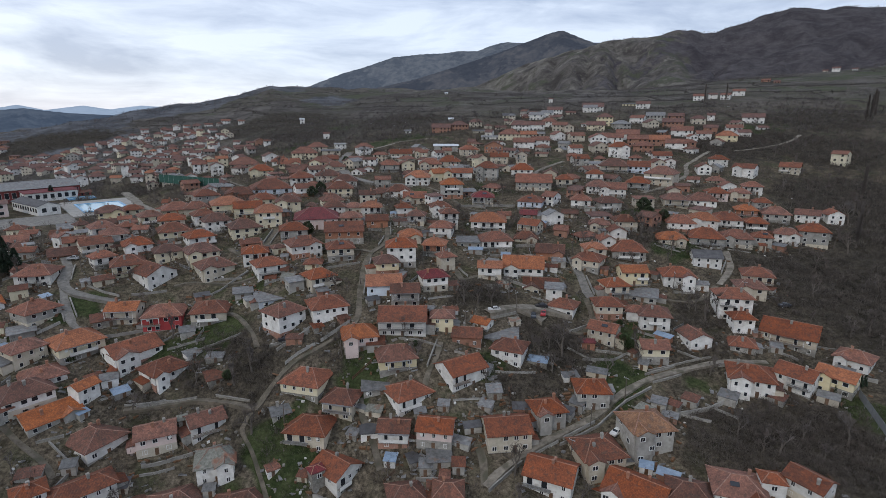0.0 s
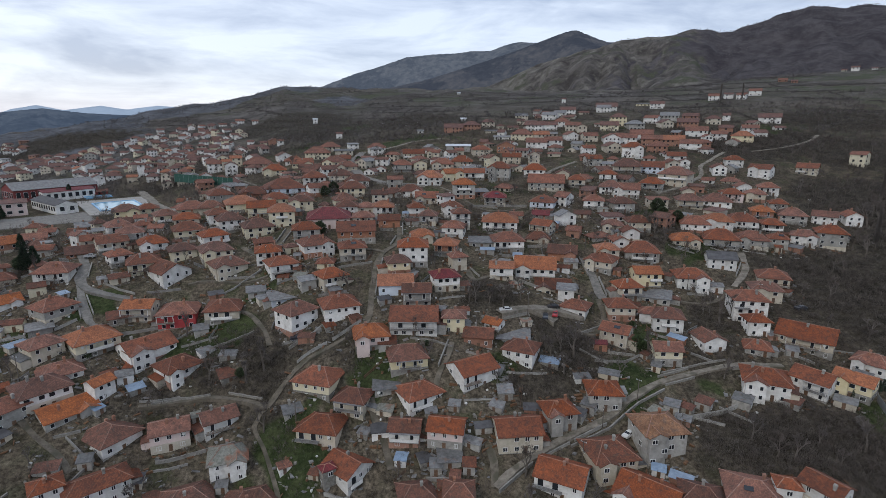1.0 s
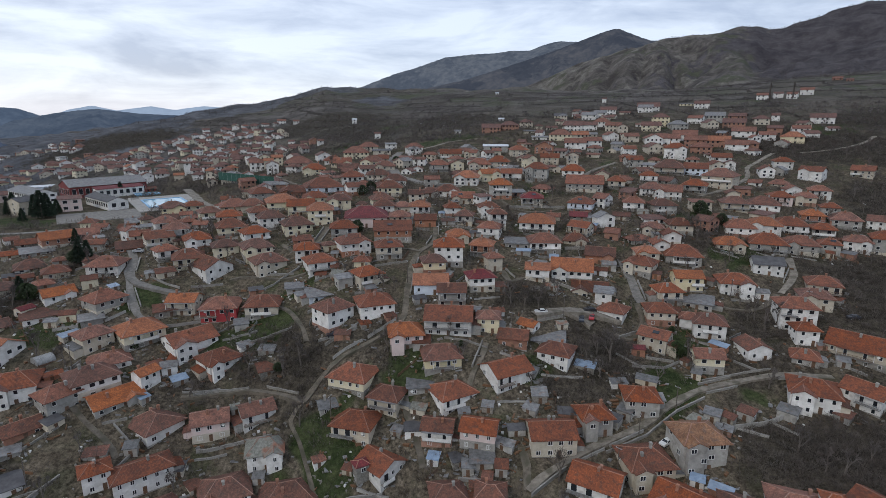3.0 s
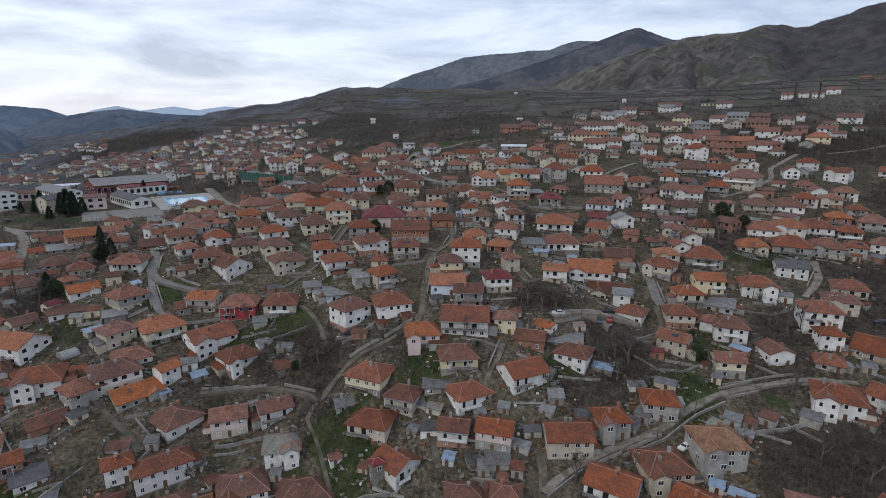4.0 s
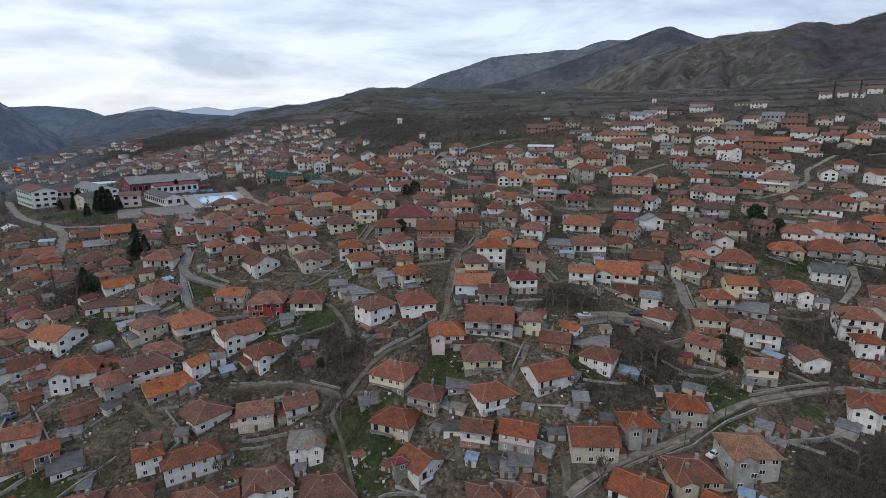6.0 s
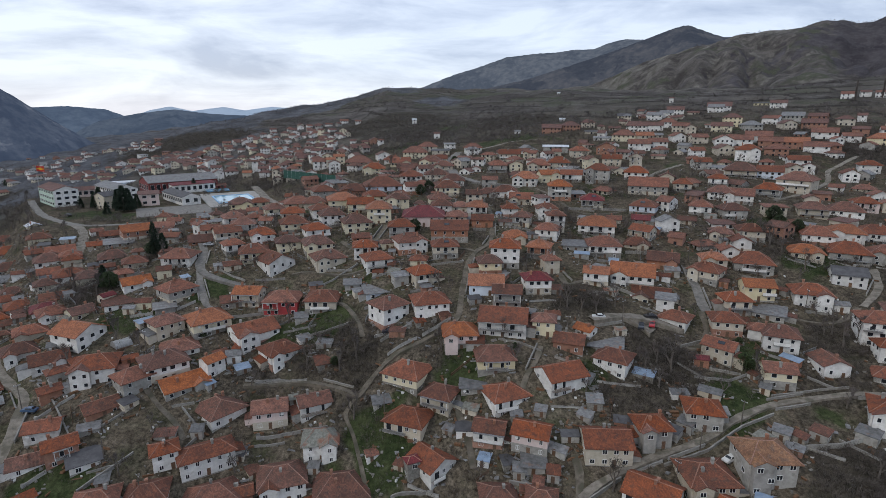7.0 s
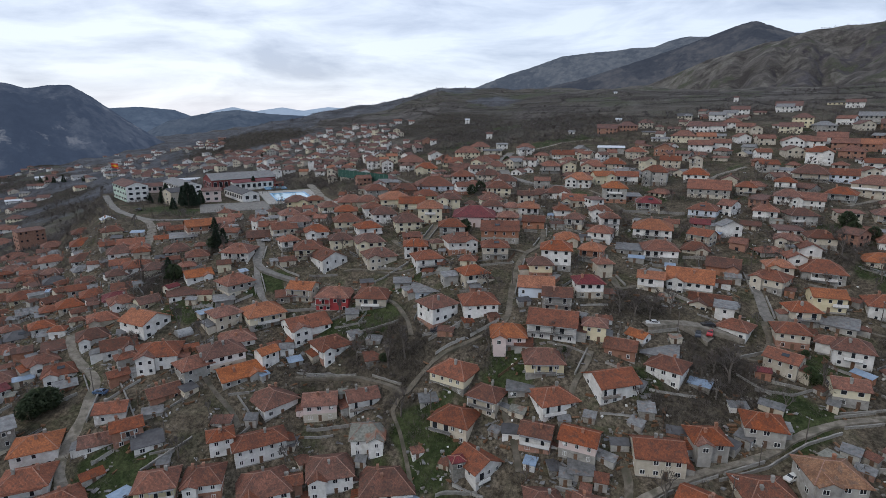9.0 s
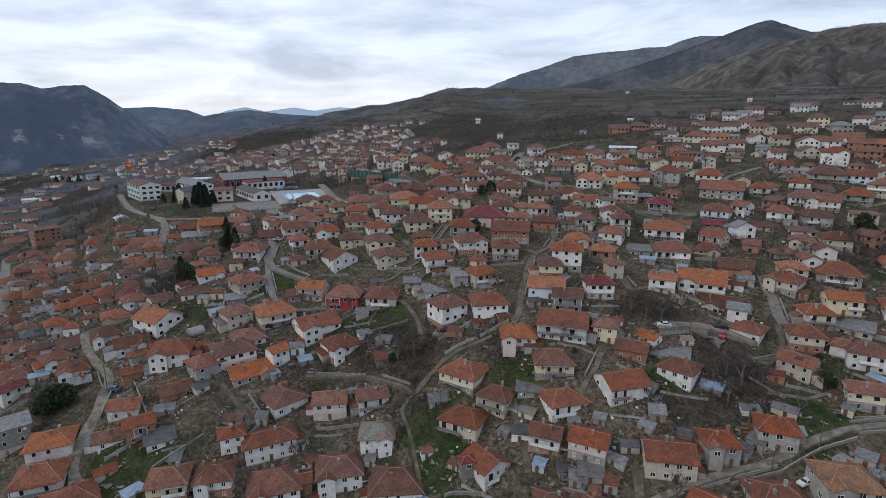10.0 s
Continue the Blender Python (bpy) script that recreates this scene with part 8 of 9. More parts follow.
flag_pole(-416.8, 374.0, 43)
scrub()
hill_scrub()
trees = [bare_tree(s, h) for s, h in ((3, 11), (5, 9.5), (8, 12), (13, 8.5), (21, 10.5))]
for x, y, size in (
    (-537.7, 401.2, 1.1),
    (-529.8, 405.4, 1.2),
    (-483.0, 375.7, 1),
    (-508.3, 403.1, 1.2),
    (-322.3, 259.0, 1.1),
    (-303.3, 249.1, 1.1),
    (-260.0, 216.1, 1),
    (-479.8, 361.1, 1.1),
    (-444.9, 341.8, 1),
    (-158.4, 144.0, 0.9),
    (-152.5, 143.2, 0.9),
    (-846.5, 576.6, 1.3),
    (-723.1, 512.9, 1.3),
    (-764.6, 504.5, 1.3),
    (-168.6, 151.5, 0.8),
    (35.7, 149.8, 1.25),
    (32.1, 152.1, 1.1),
    (40.8, 151.9, 1),
    (28.4, 148.2, 0.9),
    (11.3, 166.3, 1.1),
    (15.8, 166.5, 0.9),
    (6.9, 166.2, 0.9),
    (85.7, 166.2, 1),
    (90.9, 169.3, 1.1),
    (84.7, 171.4, 0.9),
    (-57.9, 136.8, 0.9),
    (-66.7, 143.7, 0.9),
    (-53.7, 139.7, 1),
    (-69.0, 138.4, 0.8),
    (81.9, 218.5, 1.2),
    (80.1, 222.6, 1),
    (84.8, 214.9, 1),
    (-152.4, 146.5, 1.1),
    (-152.0, 150.9, 1),
    (-160.5, 150.7, 1),
    (-77.9, 210.3, 0.8),
    (-79.6, 205.1, 0.8),
    (-101.1, 333.1, 1.2),
    (-195.7, 349.4, 1.2),
    (-183.9, 339.3, 1.2),
    (-185.4, 350.4, 1.1),
    (178.6, 234.4, 1.5),
    (189.2, 246.2, 1.4),
    (185.5, 237.2, 1.3),
    (158.7, 213.6, 1.2),
    (160.9, 208.6, 1.2),
    (-11.4, 148.7, 0.7),
    (-29.1, 143.9, 0.9),
    (-49.6, 125.0, 0.9),
    (-82.1, 129.2, 0.8),
    (78.0, 116.2, 0.9),
    (89.0, 118.7, 0.9),
    (98.1, 115.9, 1),
    (60.5, 220.3, 0.9),
    (89.2, 204.7, 0.8),
):
    plant(chance.choice(trees), x, y, size)
planted = 0
while planted < 320:
    a, d = radians(chance.uniform(-42, 60)), 85 + 380 * chance.random() ** 0.9
    x, y = -d * math.sin(a), d * math.cos(a)
    if free(x, y, 0.9):
        plant(chance.choice(trees), x, y, chance.uniform(0.45, 0.95))
        planted += 1
for model in trees:
    remove(model)

poplar = bare_poplar()
for x, y, size in ((204.0, 262.0, 1.1), (207.5, 266.0, 1.0), (168.0, 214.0, 1.0), (171.0, 218.0, 1.15), (300.0, 395.0, 1.3), (306.0, 399.0, 1.2), (312.0, 403.0, 1.3), (322.0, 418.0, 1.2), (262.0, 520.0, 1.1), (240.0, 515.0, 1.2)):
    plant(poplar, x, y, size)
remove(poplar)

pine = leafy("conifer", 4, 11, 3.0, 1500, 0.8, CONIFER, "dark green conifer beside the school", True)
for x, y, size in (
    (-783.5, 582.4, 0.8),
    (-724.1, 547.3, 0.9),
    (-705.9, 542.4, 0.8),
    (-684.1, 539.1, 0.9),
    (-151.9, 154.6, 0.75),
    (-149.4, 178.1, 0.8),
    (-147.5, 180.0, 0.7),
    (-647.7, 537.9, 0.7),
    (-243.7, 253.0, 1),
    (-243.5, 249.5, 0.8),
    (-219.7, 243.0, 1.25),
    (-219.4, 246.4, 1.1),
    (-227.9, 248.5, 1),
    (-251.2, 248.3, 0.5),
    (-222.4, 234.5, 0.6),
    (-222.9, 256.4, 0.7),
    (-239.9, 324.0, 0.7),
    (-232.5, 319.3, 0.8),
    (-262.0, 257.6, 0.6),
    (-369.3, 526.3, 0.7),
    (-165.1, 196.6, 0.6),
):
    plant(pine, x, y, size)
remove(pine)
laurel = leafy("evergreen_tree", 6, 5.5, 2.6, 1300, 0.6, IVY, "dense dark evergreen tree among the houses", False)
for x, y, size in (
    (-149.5, 154.2, 1.1),
    (-153.0, 155.8, 0.9),
    (-150.7, 178.1, 1),
    (-150.1, 180.6, 0.9),
    (56.0, 155.2, 0.8),
    (57.7, 154.3, 0.6),
    (-146.0, 96.9, 1.3),
    (-143.9, 98.7, 1.2),
    (-146.6, 94.8, 1.1),
    (-62.0, 348.8, 0.9),
    (-59.2, 260.6, 1),
    (-61.8, 253.6, 0.9),
    (-52.4, 204.6, 0.9),
    (-104.7, 140.7, 0.4),
    (-7.9, 146.3, 0.35),
    (57.4, 164.8, 0.4),
    (-179.2, 346.5, 1),
    (90.7, 235.6, 1),
    (91.3, 244.1, 1.1),
    (-60.2, 138.4, 0.5),
    (96.7, 234.1, 0.9),
):
    plant(laurel, x, y, size)
remove(laurel)
cypress = leafy("cypress", 9, 3.4, 0.55, 500, 0.3, CONIFER, "small clipped cypress in a row by a yard wall", True)
for x, y, size in (
    (106.2, 132.9, 0.9),
    (108.3, 133.7, 1),
    (109.9, 134.1, 1.1),
    (111.6, 134.5, 1),
    (113.1, 134.9, 1.1),
    (114.6, 135.3, 1),
    (116.1, 135.7, 1),
):
    plant(cypress, x, y, size)
remove(cypress)


def yard_wall(x0, y0, x1, y1, height, material, label):
    """A garden or retaining wall that follows the slope, with a coping."""
    length = math.hypot(x1 - x0, y1 - y0)
    n = max(2, int(length / 1.2))
    turn = math.degrees(math.atan2(y1 - y0, x1 - x0))
    zs = [float(ground(x0 + (x1 - x0) * k / n, y0 + (y1 - y0) * k / n)) for k in range(n + 1)]
    base = min(zs) - 0.5
    top = thing("garden_wall", x0, y0, base, turn, label, "wall", "garden walls")
    for name, half, low, high, stuff in (("wall", 0.14, None, height, material), ("coping", 0.19, height, height + 0.08, CONCRETE)):
        bm = bmesh.new()
        rows = []
        for k in range(n + 1):
            z = zs[k] - base + 0.06 * math.sin(k * 2.3 + x0)
            rows.append([bm.verts.new((k * length / n, s * half, h)) for s, h in ((-1, 0 if low is None else z + low), (1, 0 if low is None else z + low), (1, z + high), (-1, z + high))])
        for a, b in zip(rows, rows[1:]):
            for k in range(4):
                bm.faces.new((a[k], a[(k + 1) % 4], b[(k + 1) % 4], b[k]))
        bm.faces.new(rows[0][::-1])
        bm.faces.new(rows[-1])
        part(name, bm, stuff, top)


WALL_KINDS = ((WALLS["stone"], "rubble stone garden retaining wall on the slope"), (CONCRETE, "weathered concrete garden wall beside a lane"), (WALLS["grey"], "grey rendered retaining wall below a house"))
for x, y, half in HOUSES[:330]:
    r = math.hypot(x, y)
    if r < 250 and chance.random() < 0.95:
        away = half + chance.uniform(2.0, 3.6)
        tilt = chance.uniform(-0.35, 0.35)
        ux, uy = -x / r, -y / r
        ux, uy = ux * math.cos(tilt) - uy * math.sin(tilt), ux * math.sin(tilt) + uy * math.cos(tilt)
        mx, my = x + ux * away, y + uy * away
        span = chance.uniform(5, 12)
        ends = (mx - uy * span / 2, my + ux * span / 2, mx + uy * span / 2, my - ux * span / 2)
        if all(free(ends[0] + (ends[2] - ends[0]) * k / 4, ends[1] + (ends[3] - ends[1]) * k / 4, 0.1) for k in range(5)):
            yard_wall(*ends, chance.uniform(0.3, 1.0), *chance.choice(WALL_KINDS))
for verge in VERGES:
    for k in range(0, len(verge) - 7, 7):
        for side in (0, 1):
            a, b = verge[k][side], verge[k + 6][side]
            mid = (a + b) / 2
            if mid.length > 225 or chance.random() < 0.45:
                continue
            if all(np.min(np.hypot(HOUSES[:, 0] - p.x, HOUSES[:, 1] - p.y) - HOUSES[:, 2]) > 0.5 for p in (a, mid, b)) and all(np.min(np.hypot(ROADS[:, 0] - p.x, ROADS[:, 1] - p.y) - ROADS[:, 2]) > 0.15 for p in (a, mid, b)):
                yard_wall(a.x, a.y, b.x, b.y, chance.uniform(0.4, 0.95), *chance.choice(WALL_KINDS))
yard_wall(29.8, 121.7, 40.7, 126.7, 0.7, CONCRETE, "weathered concrete garden wall beside a lane")
yard_wall(40.7, 126.7, 50.2, 134.2, 0.7, CONCRETE, "weathered concrete garden wall beside a lane")
yard_wall(50.2, 134.2, 59.0, 139.2, 0.7, CONCRETE, "weathered concrete garden wall beside a lane")
yard_wall(60.2, 145.3, 72.8, 148.4, 0.5, WALLS["stone"], "rubble stone garden retaining wall on the slope")
yard_wall(72.8, 148.4, 80.4, 149.7, 0.5, WALLS["stone"], "rubble stone garden retaining wall on the slope")
yard_wall(-81.8, 130.2, -75.3, 132.7, 0.8, WALLS["stone"], "rubble stone garden retaining wall on the slope")
yard_wall(-75.3, 132.7, -67.0, 133.7, 0.8, WALLS["stone"], "rubble stone garden retaining wall on the slope")
yard_wall(-73.0, 147.8, -66.3, 149.9, 0.5, CONCRETE, "weathered concrete garden wall beside a lane")
yard_wall(-66.3, 149.9, -60.6, 152.1, 0.5, CONCRETE, "weathered concrete garden wall beside a lane")
yard_wall(-13.0, 148.5, -6.4, 148.2, 0.5, WALLS["stone"], "rubble stone garden retaining wall on the slope")
yard_wall(-6.4, 148.2, -0.5, 146.5, 0.5, WALLS["stone"], "rubble stone garden retaining wall on the slope")
yard_wall(41.7, 148.8, 51.0, 149.1, 0.6, CONCRETE, "weathered concrete garden wall beside a lane")
yard_wall(51.0, 149.1, 60.1, 154.5, 0.6, CONCRETE, "weathered concrete garden wall beside a lane")
yard_wall(-9.6, 146.7, -18.4, 138.8, 0.5, CONCRETE, "weathered concrete garden wall beside a lane")
yard_wall(63.0, 129.3, 71.2, 130.7, 1.2, WALLS["grey"], "grey rendered retaining wall below a house")
yard_wall(71.2, 130.7, 80.4, 134.2, 1.2, WALLS["grey"], "grey rendered retaining wall below a house")
yard_wall(-74.2, 116.6, -65.7, 120.4, 0.8, CONCRETE, "weathered concrete garden wall beside a lane")
yard_wall(-65.7, 120.4, -56.4, 122.8, 0.8, CONCRETE, "weathered concrete garden wall beside a lane")
yard_wall(-119.5, 171.3, -111.1, 168.1, 0.6, CONCRETE, "weathered concrete garden wall beside a lane")
yard_wall(-111.1, 168.1, -105.2, 167.1, 0.6, CONCRETE, "weathered concrete garden wall beside a lane")
yard_wall(-80.7, 165.8, -73.4, 170.7, 0.5, CONCRETE, "weathered concrete garden wall beside a lane")
yard_wall(-73.4, 170.7, -67.1, 179.3, 0.5, CONCRETE, "weathered concrete garden wall beside a lane")
yard_wall(-50.4, 146.0, -42.8, 147.3, 0.7, WALLS["grey"], "grey rendered retaining wall below a house")
yard_wall(-42.8, 147.3, -37.4, 154.2, 0.7, WALLS["grey"], "grey rendered retaining wall below a house")
yard_wall(109.8, 154.7, 117.5, 151.9, 0.5, CONCRETE, "weathered concrete garden wall beside a lane")
yard_wall(117.5, 151.9, 126.2, 149.9, 0.5, CONCRETE, "weathered concrete garden wall beside a lane")
yard_wall(-138.1, 113.0, -128.6, 108.6, 0.5, WALLS["stone"], "rubble stone garden retaining wall on the slope")
yard_wall(-128.6, 108.6, -116.5, 100.8, 0.5, WALLS["stone"], "rubble stone garden retaining wall on the slope")
yard_wall(-89.9, 103.3, -87.4, 112.4, 0.7, WALLS["stone"], "rubble stone garden retaining wall on the slope")
yard_wall(-87.4, 112.4, -95.6, 116.4, 0.7, WALLS["stone"], "rubble stone garden retaining wall on the slope")
yard_wall(-105.4, 93.8, -100.7, 97.3, 0.4, WALLS["stone"], "rubble stone garden retaining wall on the slope")
yard_wall(-100.7, 97.3, -98.9, 101.6, 0.4, WALLS["stone"], "rubble stone garden retaining wall on the slope")
yard_wall(-41.7, 285.7, -28.8, 278.2, 0.8, CONCRETE, "weathered concrete garden wall beside a lane")
yard_wall(-28.8, 278.2, -15.4, 274.1, 0.8, CONCRETE, "weathered concrete garden wall beside a lane")
yard_wall(8.0, 242.0, 20.4, 244.2, 1, CONCRETE, "weathered concrete garden wall beside a lane")
yard_wall(20.4, 244.2, 32.6, 244.0, 1, CONCRETE, "weathered concrete garden wall beside a lane")


def shed(x, y, turn, w, d, h, roofing, walling):
    """A lean-to: block walls and a sheet roof with a fall to the front."""
    z = min(float(ground(x + dx, y + dy)) for dx in (-w / 2, w / 2) for dy in (-d / 2, d / 2))
    top = thing("shed", x, y, z, turn, f"small {WALL_WORDS[walling]} shed with {ROOF_WORDS[roofing]} roof", "shed", "sheds in the yards")
    bm = bmesh.new()
    box(bm, -w / 2, w / 2, -d / 2, d / 2, -0.3, h)
    part("wall", bm, WALLS[walling], top)
    rf = part("roof", roof_bmesh(w, d, "flat", 0.25, 0.5, 0.06), (ROOFS[roofing], RIDGE), top)
    rf.location.z = h + 0.1
    bm = bmesh.new()
    box(bm, -0.42, 0.42, -0.04, 0.04, 0, 1.85)
    dr = part("door", bm, WOOD, top)
    dr.location = (chance.uniform(-0.2, 0.2) * w, -d / 2, 0.1)


def polytunnel(x, y, turn, length, radius):
    """A garden tunnel: hoops under pale plastic film, closed at both ends, on a timber sill."""
    z = float(ground(x, y)) - 0.1
    top = thing("polytunnel", x, y, z, turn, "pale plastic garden polytunnel on a terrace", "greenhouse")
    arc = [math.pi * k / 12 for k in range(13)]
    bm = bmesh.new()
    rows = [[bm.verts.new((u, radius * math.cos(t), radius * 0.85 * math.sin(t))) for t in arc] for u in (-length / 2, length / 2)]
    for k in range(12):
        bm.faces.new((rows[0][k], rows[0][k + 1], rows[1][k + 1], rows[1][k]))
    bm.faces.new(rows[0][::-1])
    bm.faces.new(rows[1])
    part("film", bm, FILM, top)
    for n in range(5):
        bm = bmesh.new()
        u = -length / 2 + length * n / 4
        for t0, t1 in zip(arc, arc[1:]):
            prism(bm, Vector((u, 1.02 * radius * math.cos(t0), 0.87 * radius * math.sin(t0))), Vector((u, 1.02 * radius * math.cos(t1), 0.87 * radius * math.sin(t1))), 0.04, 0.04, 4)
        part("hoop", bm, METAL, top)
    for s in (-1, 1):
        bm = bmesh.new()
        box(bm, -length / 2, length / 2, s * radius - 0.08, s * radius + 0.08, -0.5, 0.15)
        part("sill", bm, WOOD, top)


FILM = surface("milky_plastic_film", (0.20, 0.20, 0.195), (0.31, 0.31, 0.30), scale=1.2, rough=0.35, bump=0.2)
polytunnel(-125.5, 130.6, 62, 4.6, 2.3)

made, tries = 0, 0
while made < 165 and tries < 9000:
    tries += 1
    x, y, half = HOUSES[int(chance.random() ** 1.3 * 290)]
    a = chance.uniform(0, 2 * math.pi)
    w, d = chance.uniform(2.2, 5.6), chance.uniform(2.0, 3.4)
    px, py = x + math.cos(a) * (half + w * 0.7), y + math.sin(a) * (half + w * 0.7)
    if free(px, py, w * 0.42):
        shed(px, py, math.degrees(math.atan2(-px, py)) + chance.uniform(-30, 30), w, d, chance.uniform(1.5, 2.2), chance.choice(("metal", "metal", "metal", "brown", "brown", "slate", "red", "stone", "bluesheet")), chance.choice(("grey", "grey", "stone", "brick", "white", "beige")))
        HOUSES = np.vstack([HOUSES, (px, py, w * 0.55)])
        made += 1


def utility_pole(x, y, h):
    top = thing("utility_pole", x, y, float(ground(x, y)), chance.uniform(0, 180), "grey wooden utility pole with a crossarm by a lane", "pole", "utility poles")
    bm = bmesh.new()
    prism(bm, Vector((0, 0, -0.4)), Vector((0, 0, h)), 0.15, 0.09, 7)
    part("pole", bm, BARK, top)
    bm = bmesh.new()
    box(bm, -0.8, 0.8, -0.06, 0.06, h - 0.5, h - 0.36)
    part("crossarm", bm, METAL, top)
    for u in (-0.7, 0, 0.7):
        bm = bmesh.new()
        prism(bm, Vector((u, 0, h - 0.36)), Vector((u, 0, h - 0.14)), 0.06, 0.04, 6)
        part("insulator", bm, FRAME, top)


for x, y, h in (
    (-186.4, 341.7, 9),
    (23.4, 163.0, 9),
    (-27.4, 171.4, 8),
    (-115.5, 128.8, 8),
    (-103.6, 97.6, 8),
    (-90.6, 93.2, 7),
    (-41.1, 125.7, 7),
    (31.6, 116.9, 7),
    (38.6, 126.1, 7),
    (50.2, 135.0, 7),
    (103.6, 177.6, 7),
    (-65.5, 180.9, 8),
    (-23.6, 219.2, 8),
    (49.9, 202.3, 9),
    (158.3, 243.7, 9),
    (-30.6, 445.8, 10),
    (-39.0, 437.9, 10),
    (-60.7, 464.8, 10),
    (61.8, 283.5, 9),
    (225.6, 442.6, 11),
    (117.2, 341.0, 9),
    (-81.2, 199.6, 8),
    (-123.8, 178.2, 8),
    (-135.4, 105.4, 8),
    (-205.5, 177.2, 8),
    (6.8, 152.4, 8),
    (80.5, 180.3, 8),
):
    utility_pole(x, y, h)


def paint(name, colour):
    m = surface(name, colour, tuple(min(1, c * 1.15) for c in colour), scale=0.8, rough=0.35, bump=0)
    m.node_tree.nodes["Principled BSDF"].inputs["Coat Weight"].default_value = 0.4
    return m


TYRE = surface("black_rubber", (0.012, 0.012, 0.012), (0.02, 0.02, 0.02), scale=3, rough=0.8, bump=0)


def car(x, y, turn, colour, word):
    """A small hatchback: shaped body, glazed cabin, four wheels with rims."""
    top = thing("car", x, y, float(ground(x, y)) + 0.16, turn, f"parked small {word} hatchback car on the lane", "car", "parked cars")
    profile = ((-2.0, 0.35), (-2.0, 0.75), (-1.85, 0.92), (-0.95, 1.0), (-0.35, 1.42), (0.95, 1.45), (1.65, 1.02), (1.98, 0.92), (2.0, 0.35))
    bm = bmesh.new()
    rows = [[bm.verts.new((px, s * (0.82 if pz < 1.2 else 0.62), pz)) for px, pz in profile] for s in (-1, 1)]
    for k in range(len(profile)):
        n = (k + 1) % len(profile)
        bm.faces.new((rows[0][k], rows[0][n], rows[1][n], rows[1][k]))
    bm.faces.new(rows[0][::-1])
    bm.faces.new(rows[1])
    part("body", bm, paint(word + "_car_paint", colour), top)
    for name, quad in (("windscreen", ((-0.9, -0.7, 1.03), (-0.9, 0.7, 1.03), (-0.4, 0.58, 1.4), (-0.4, -0.58, 1.4))), ("rear_window", ((1.55, 0.7, 1.08), (1.55, -0.7, 1.08), (1.02, -0.56, 1.42), (1.02, 0.56, 1.42)))):
        out = Vector((-0.03 if name == "windscreen" else 0.03, 0, 0.03))
        bm = bmesh.new()
        low = [bm.verts.new(q) for q in quad]
        high = [bm.verts.new(Vector(q) + out) for q in quad]
        bm.faces.new(high)
        bm.faces.new(low[::-1])
        for k in range(4):
            bm.faces.new((low[k], low[(k + 1) % 4], high[(k + 1) % 4], high[k]))
        part(name, bm, GLASS, top)
    for s in (-1, 1):
        bm = bmesh.new()
        v = [bm.verts.new(q) for o in (0, 0.03) for q in ((-0.75, s * (0.80 + o), 1.02), (1.4, s * (0.80 + o), 1.02), (0.9, s * (0.66 + o), 1.38), (-0.3, s * (0.66 + o), 1.38))]
        for f in ((0, 1, 2, 3), (4, 7, 6, 5), (0, 4, 5, 1), (1, 5, 6, 2), (2, 6, 7, 3), (3, 7, 4, 0)):
            bm.faces.new([v[k] for k in f])
        part("side_window", bm, GLASS, top)
        for u in (-1.25, 1.25):
            bm = bmesh.new()
            bmesh.ops.create_cone(bm, cap_ends=True, segments=14, radius1=0.32, radius2=0.32, depth=0.2, matrix=Matrix.Rotation(math.pi / 2, 4, "X"))
            wheel = part("wheel", bm, TYRE, top)
            wheel.location = (u, s * 0.76, 0.16)
            bm = bmesh.new()
            bmesh.ops.create_cone(bm, cap_ends=True, segments=10, radius1=0.19, radius2=0.17, depth=0.215, matrix=Matrix.Rotation(math.pi / 2, 4, "X"))
            part("rim", bm, METAL, wheel)


car(45.0, 124.6, 40, (0.6, 0.6, 0.58), "white")
car(29.3, 164.6, 80, (0.03, 0.035, 0.045), "dark grey")
car(32.8, 166.3, 75, (0.32, 0.02, 0.025), "red")
car(32.5, 169.5, 10, (0.02, 0.02, 0.022), "black")
car(16.5, 164.3, 5, (0.5, 0.5, 0.5), "silver")
car(-46.1, 147.1, 20, (0.02, 0.022, 0.03), "dark blue")
car(-131.1, 185.3, 10, (0.3, 0.31, 0.32), "grey")
car(-237.3, 226.0, -20, (0.02, 0.02, 0.02), "charcoal")
car(-132.8, 105.3, 10, (0.05, 0.09, 0.16), "blue")
car(115.3, 172.8, 5, (0.03, 0.03, 0.035), "anthracite")
car(85.2, 141.7, 0, (0.25, 0.26, 0.28), "pewter")


def slab(name, x, y, turn, w, d, height, material, label, category, kind="structure"):
    z = float(ground(x, y)) + 0.2
    bm = bmesh.new()
    box(bm, -w / 2, w / 2, -d / 2, d / 2, -4, height)
    me = finish(name, bm, material)
    ob = new(name, me)
    ob.matrix_world = pose(x, y, z, 0, 0, turn)
    return tagged(ob, label, category, kind=kind)


WATER = bpy.data.materials.new("pool_water")
WATER.use_nodes = True
water = WATER.node_tree.nodes["Principled BSDF"]
water.inputs["Base Color"].default_value, water.inputs["Roughness"].default_value = (0.20, 0.38, 0.47, 1), 0.08
TILE_BLUE = surface("blue_pool_tiles", (0.12, 0.30, 0.50), (0.18, 0.38, 0.58), scale=1, rough=0.4, bump=0)
PAVING = surface("pale_pool_paving", (0.25, 0.235, 0.21), (0.35, 0.33, 0.30), scale=0.3, stain=((0.25, 0.23, 0.20), 0.3, 0.58, 0.5))


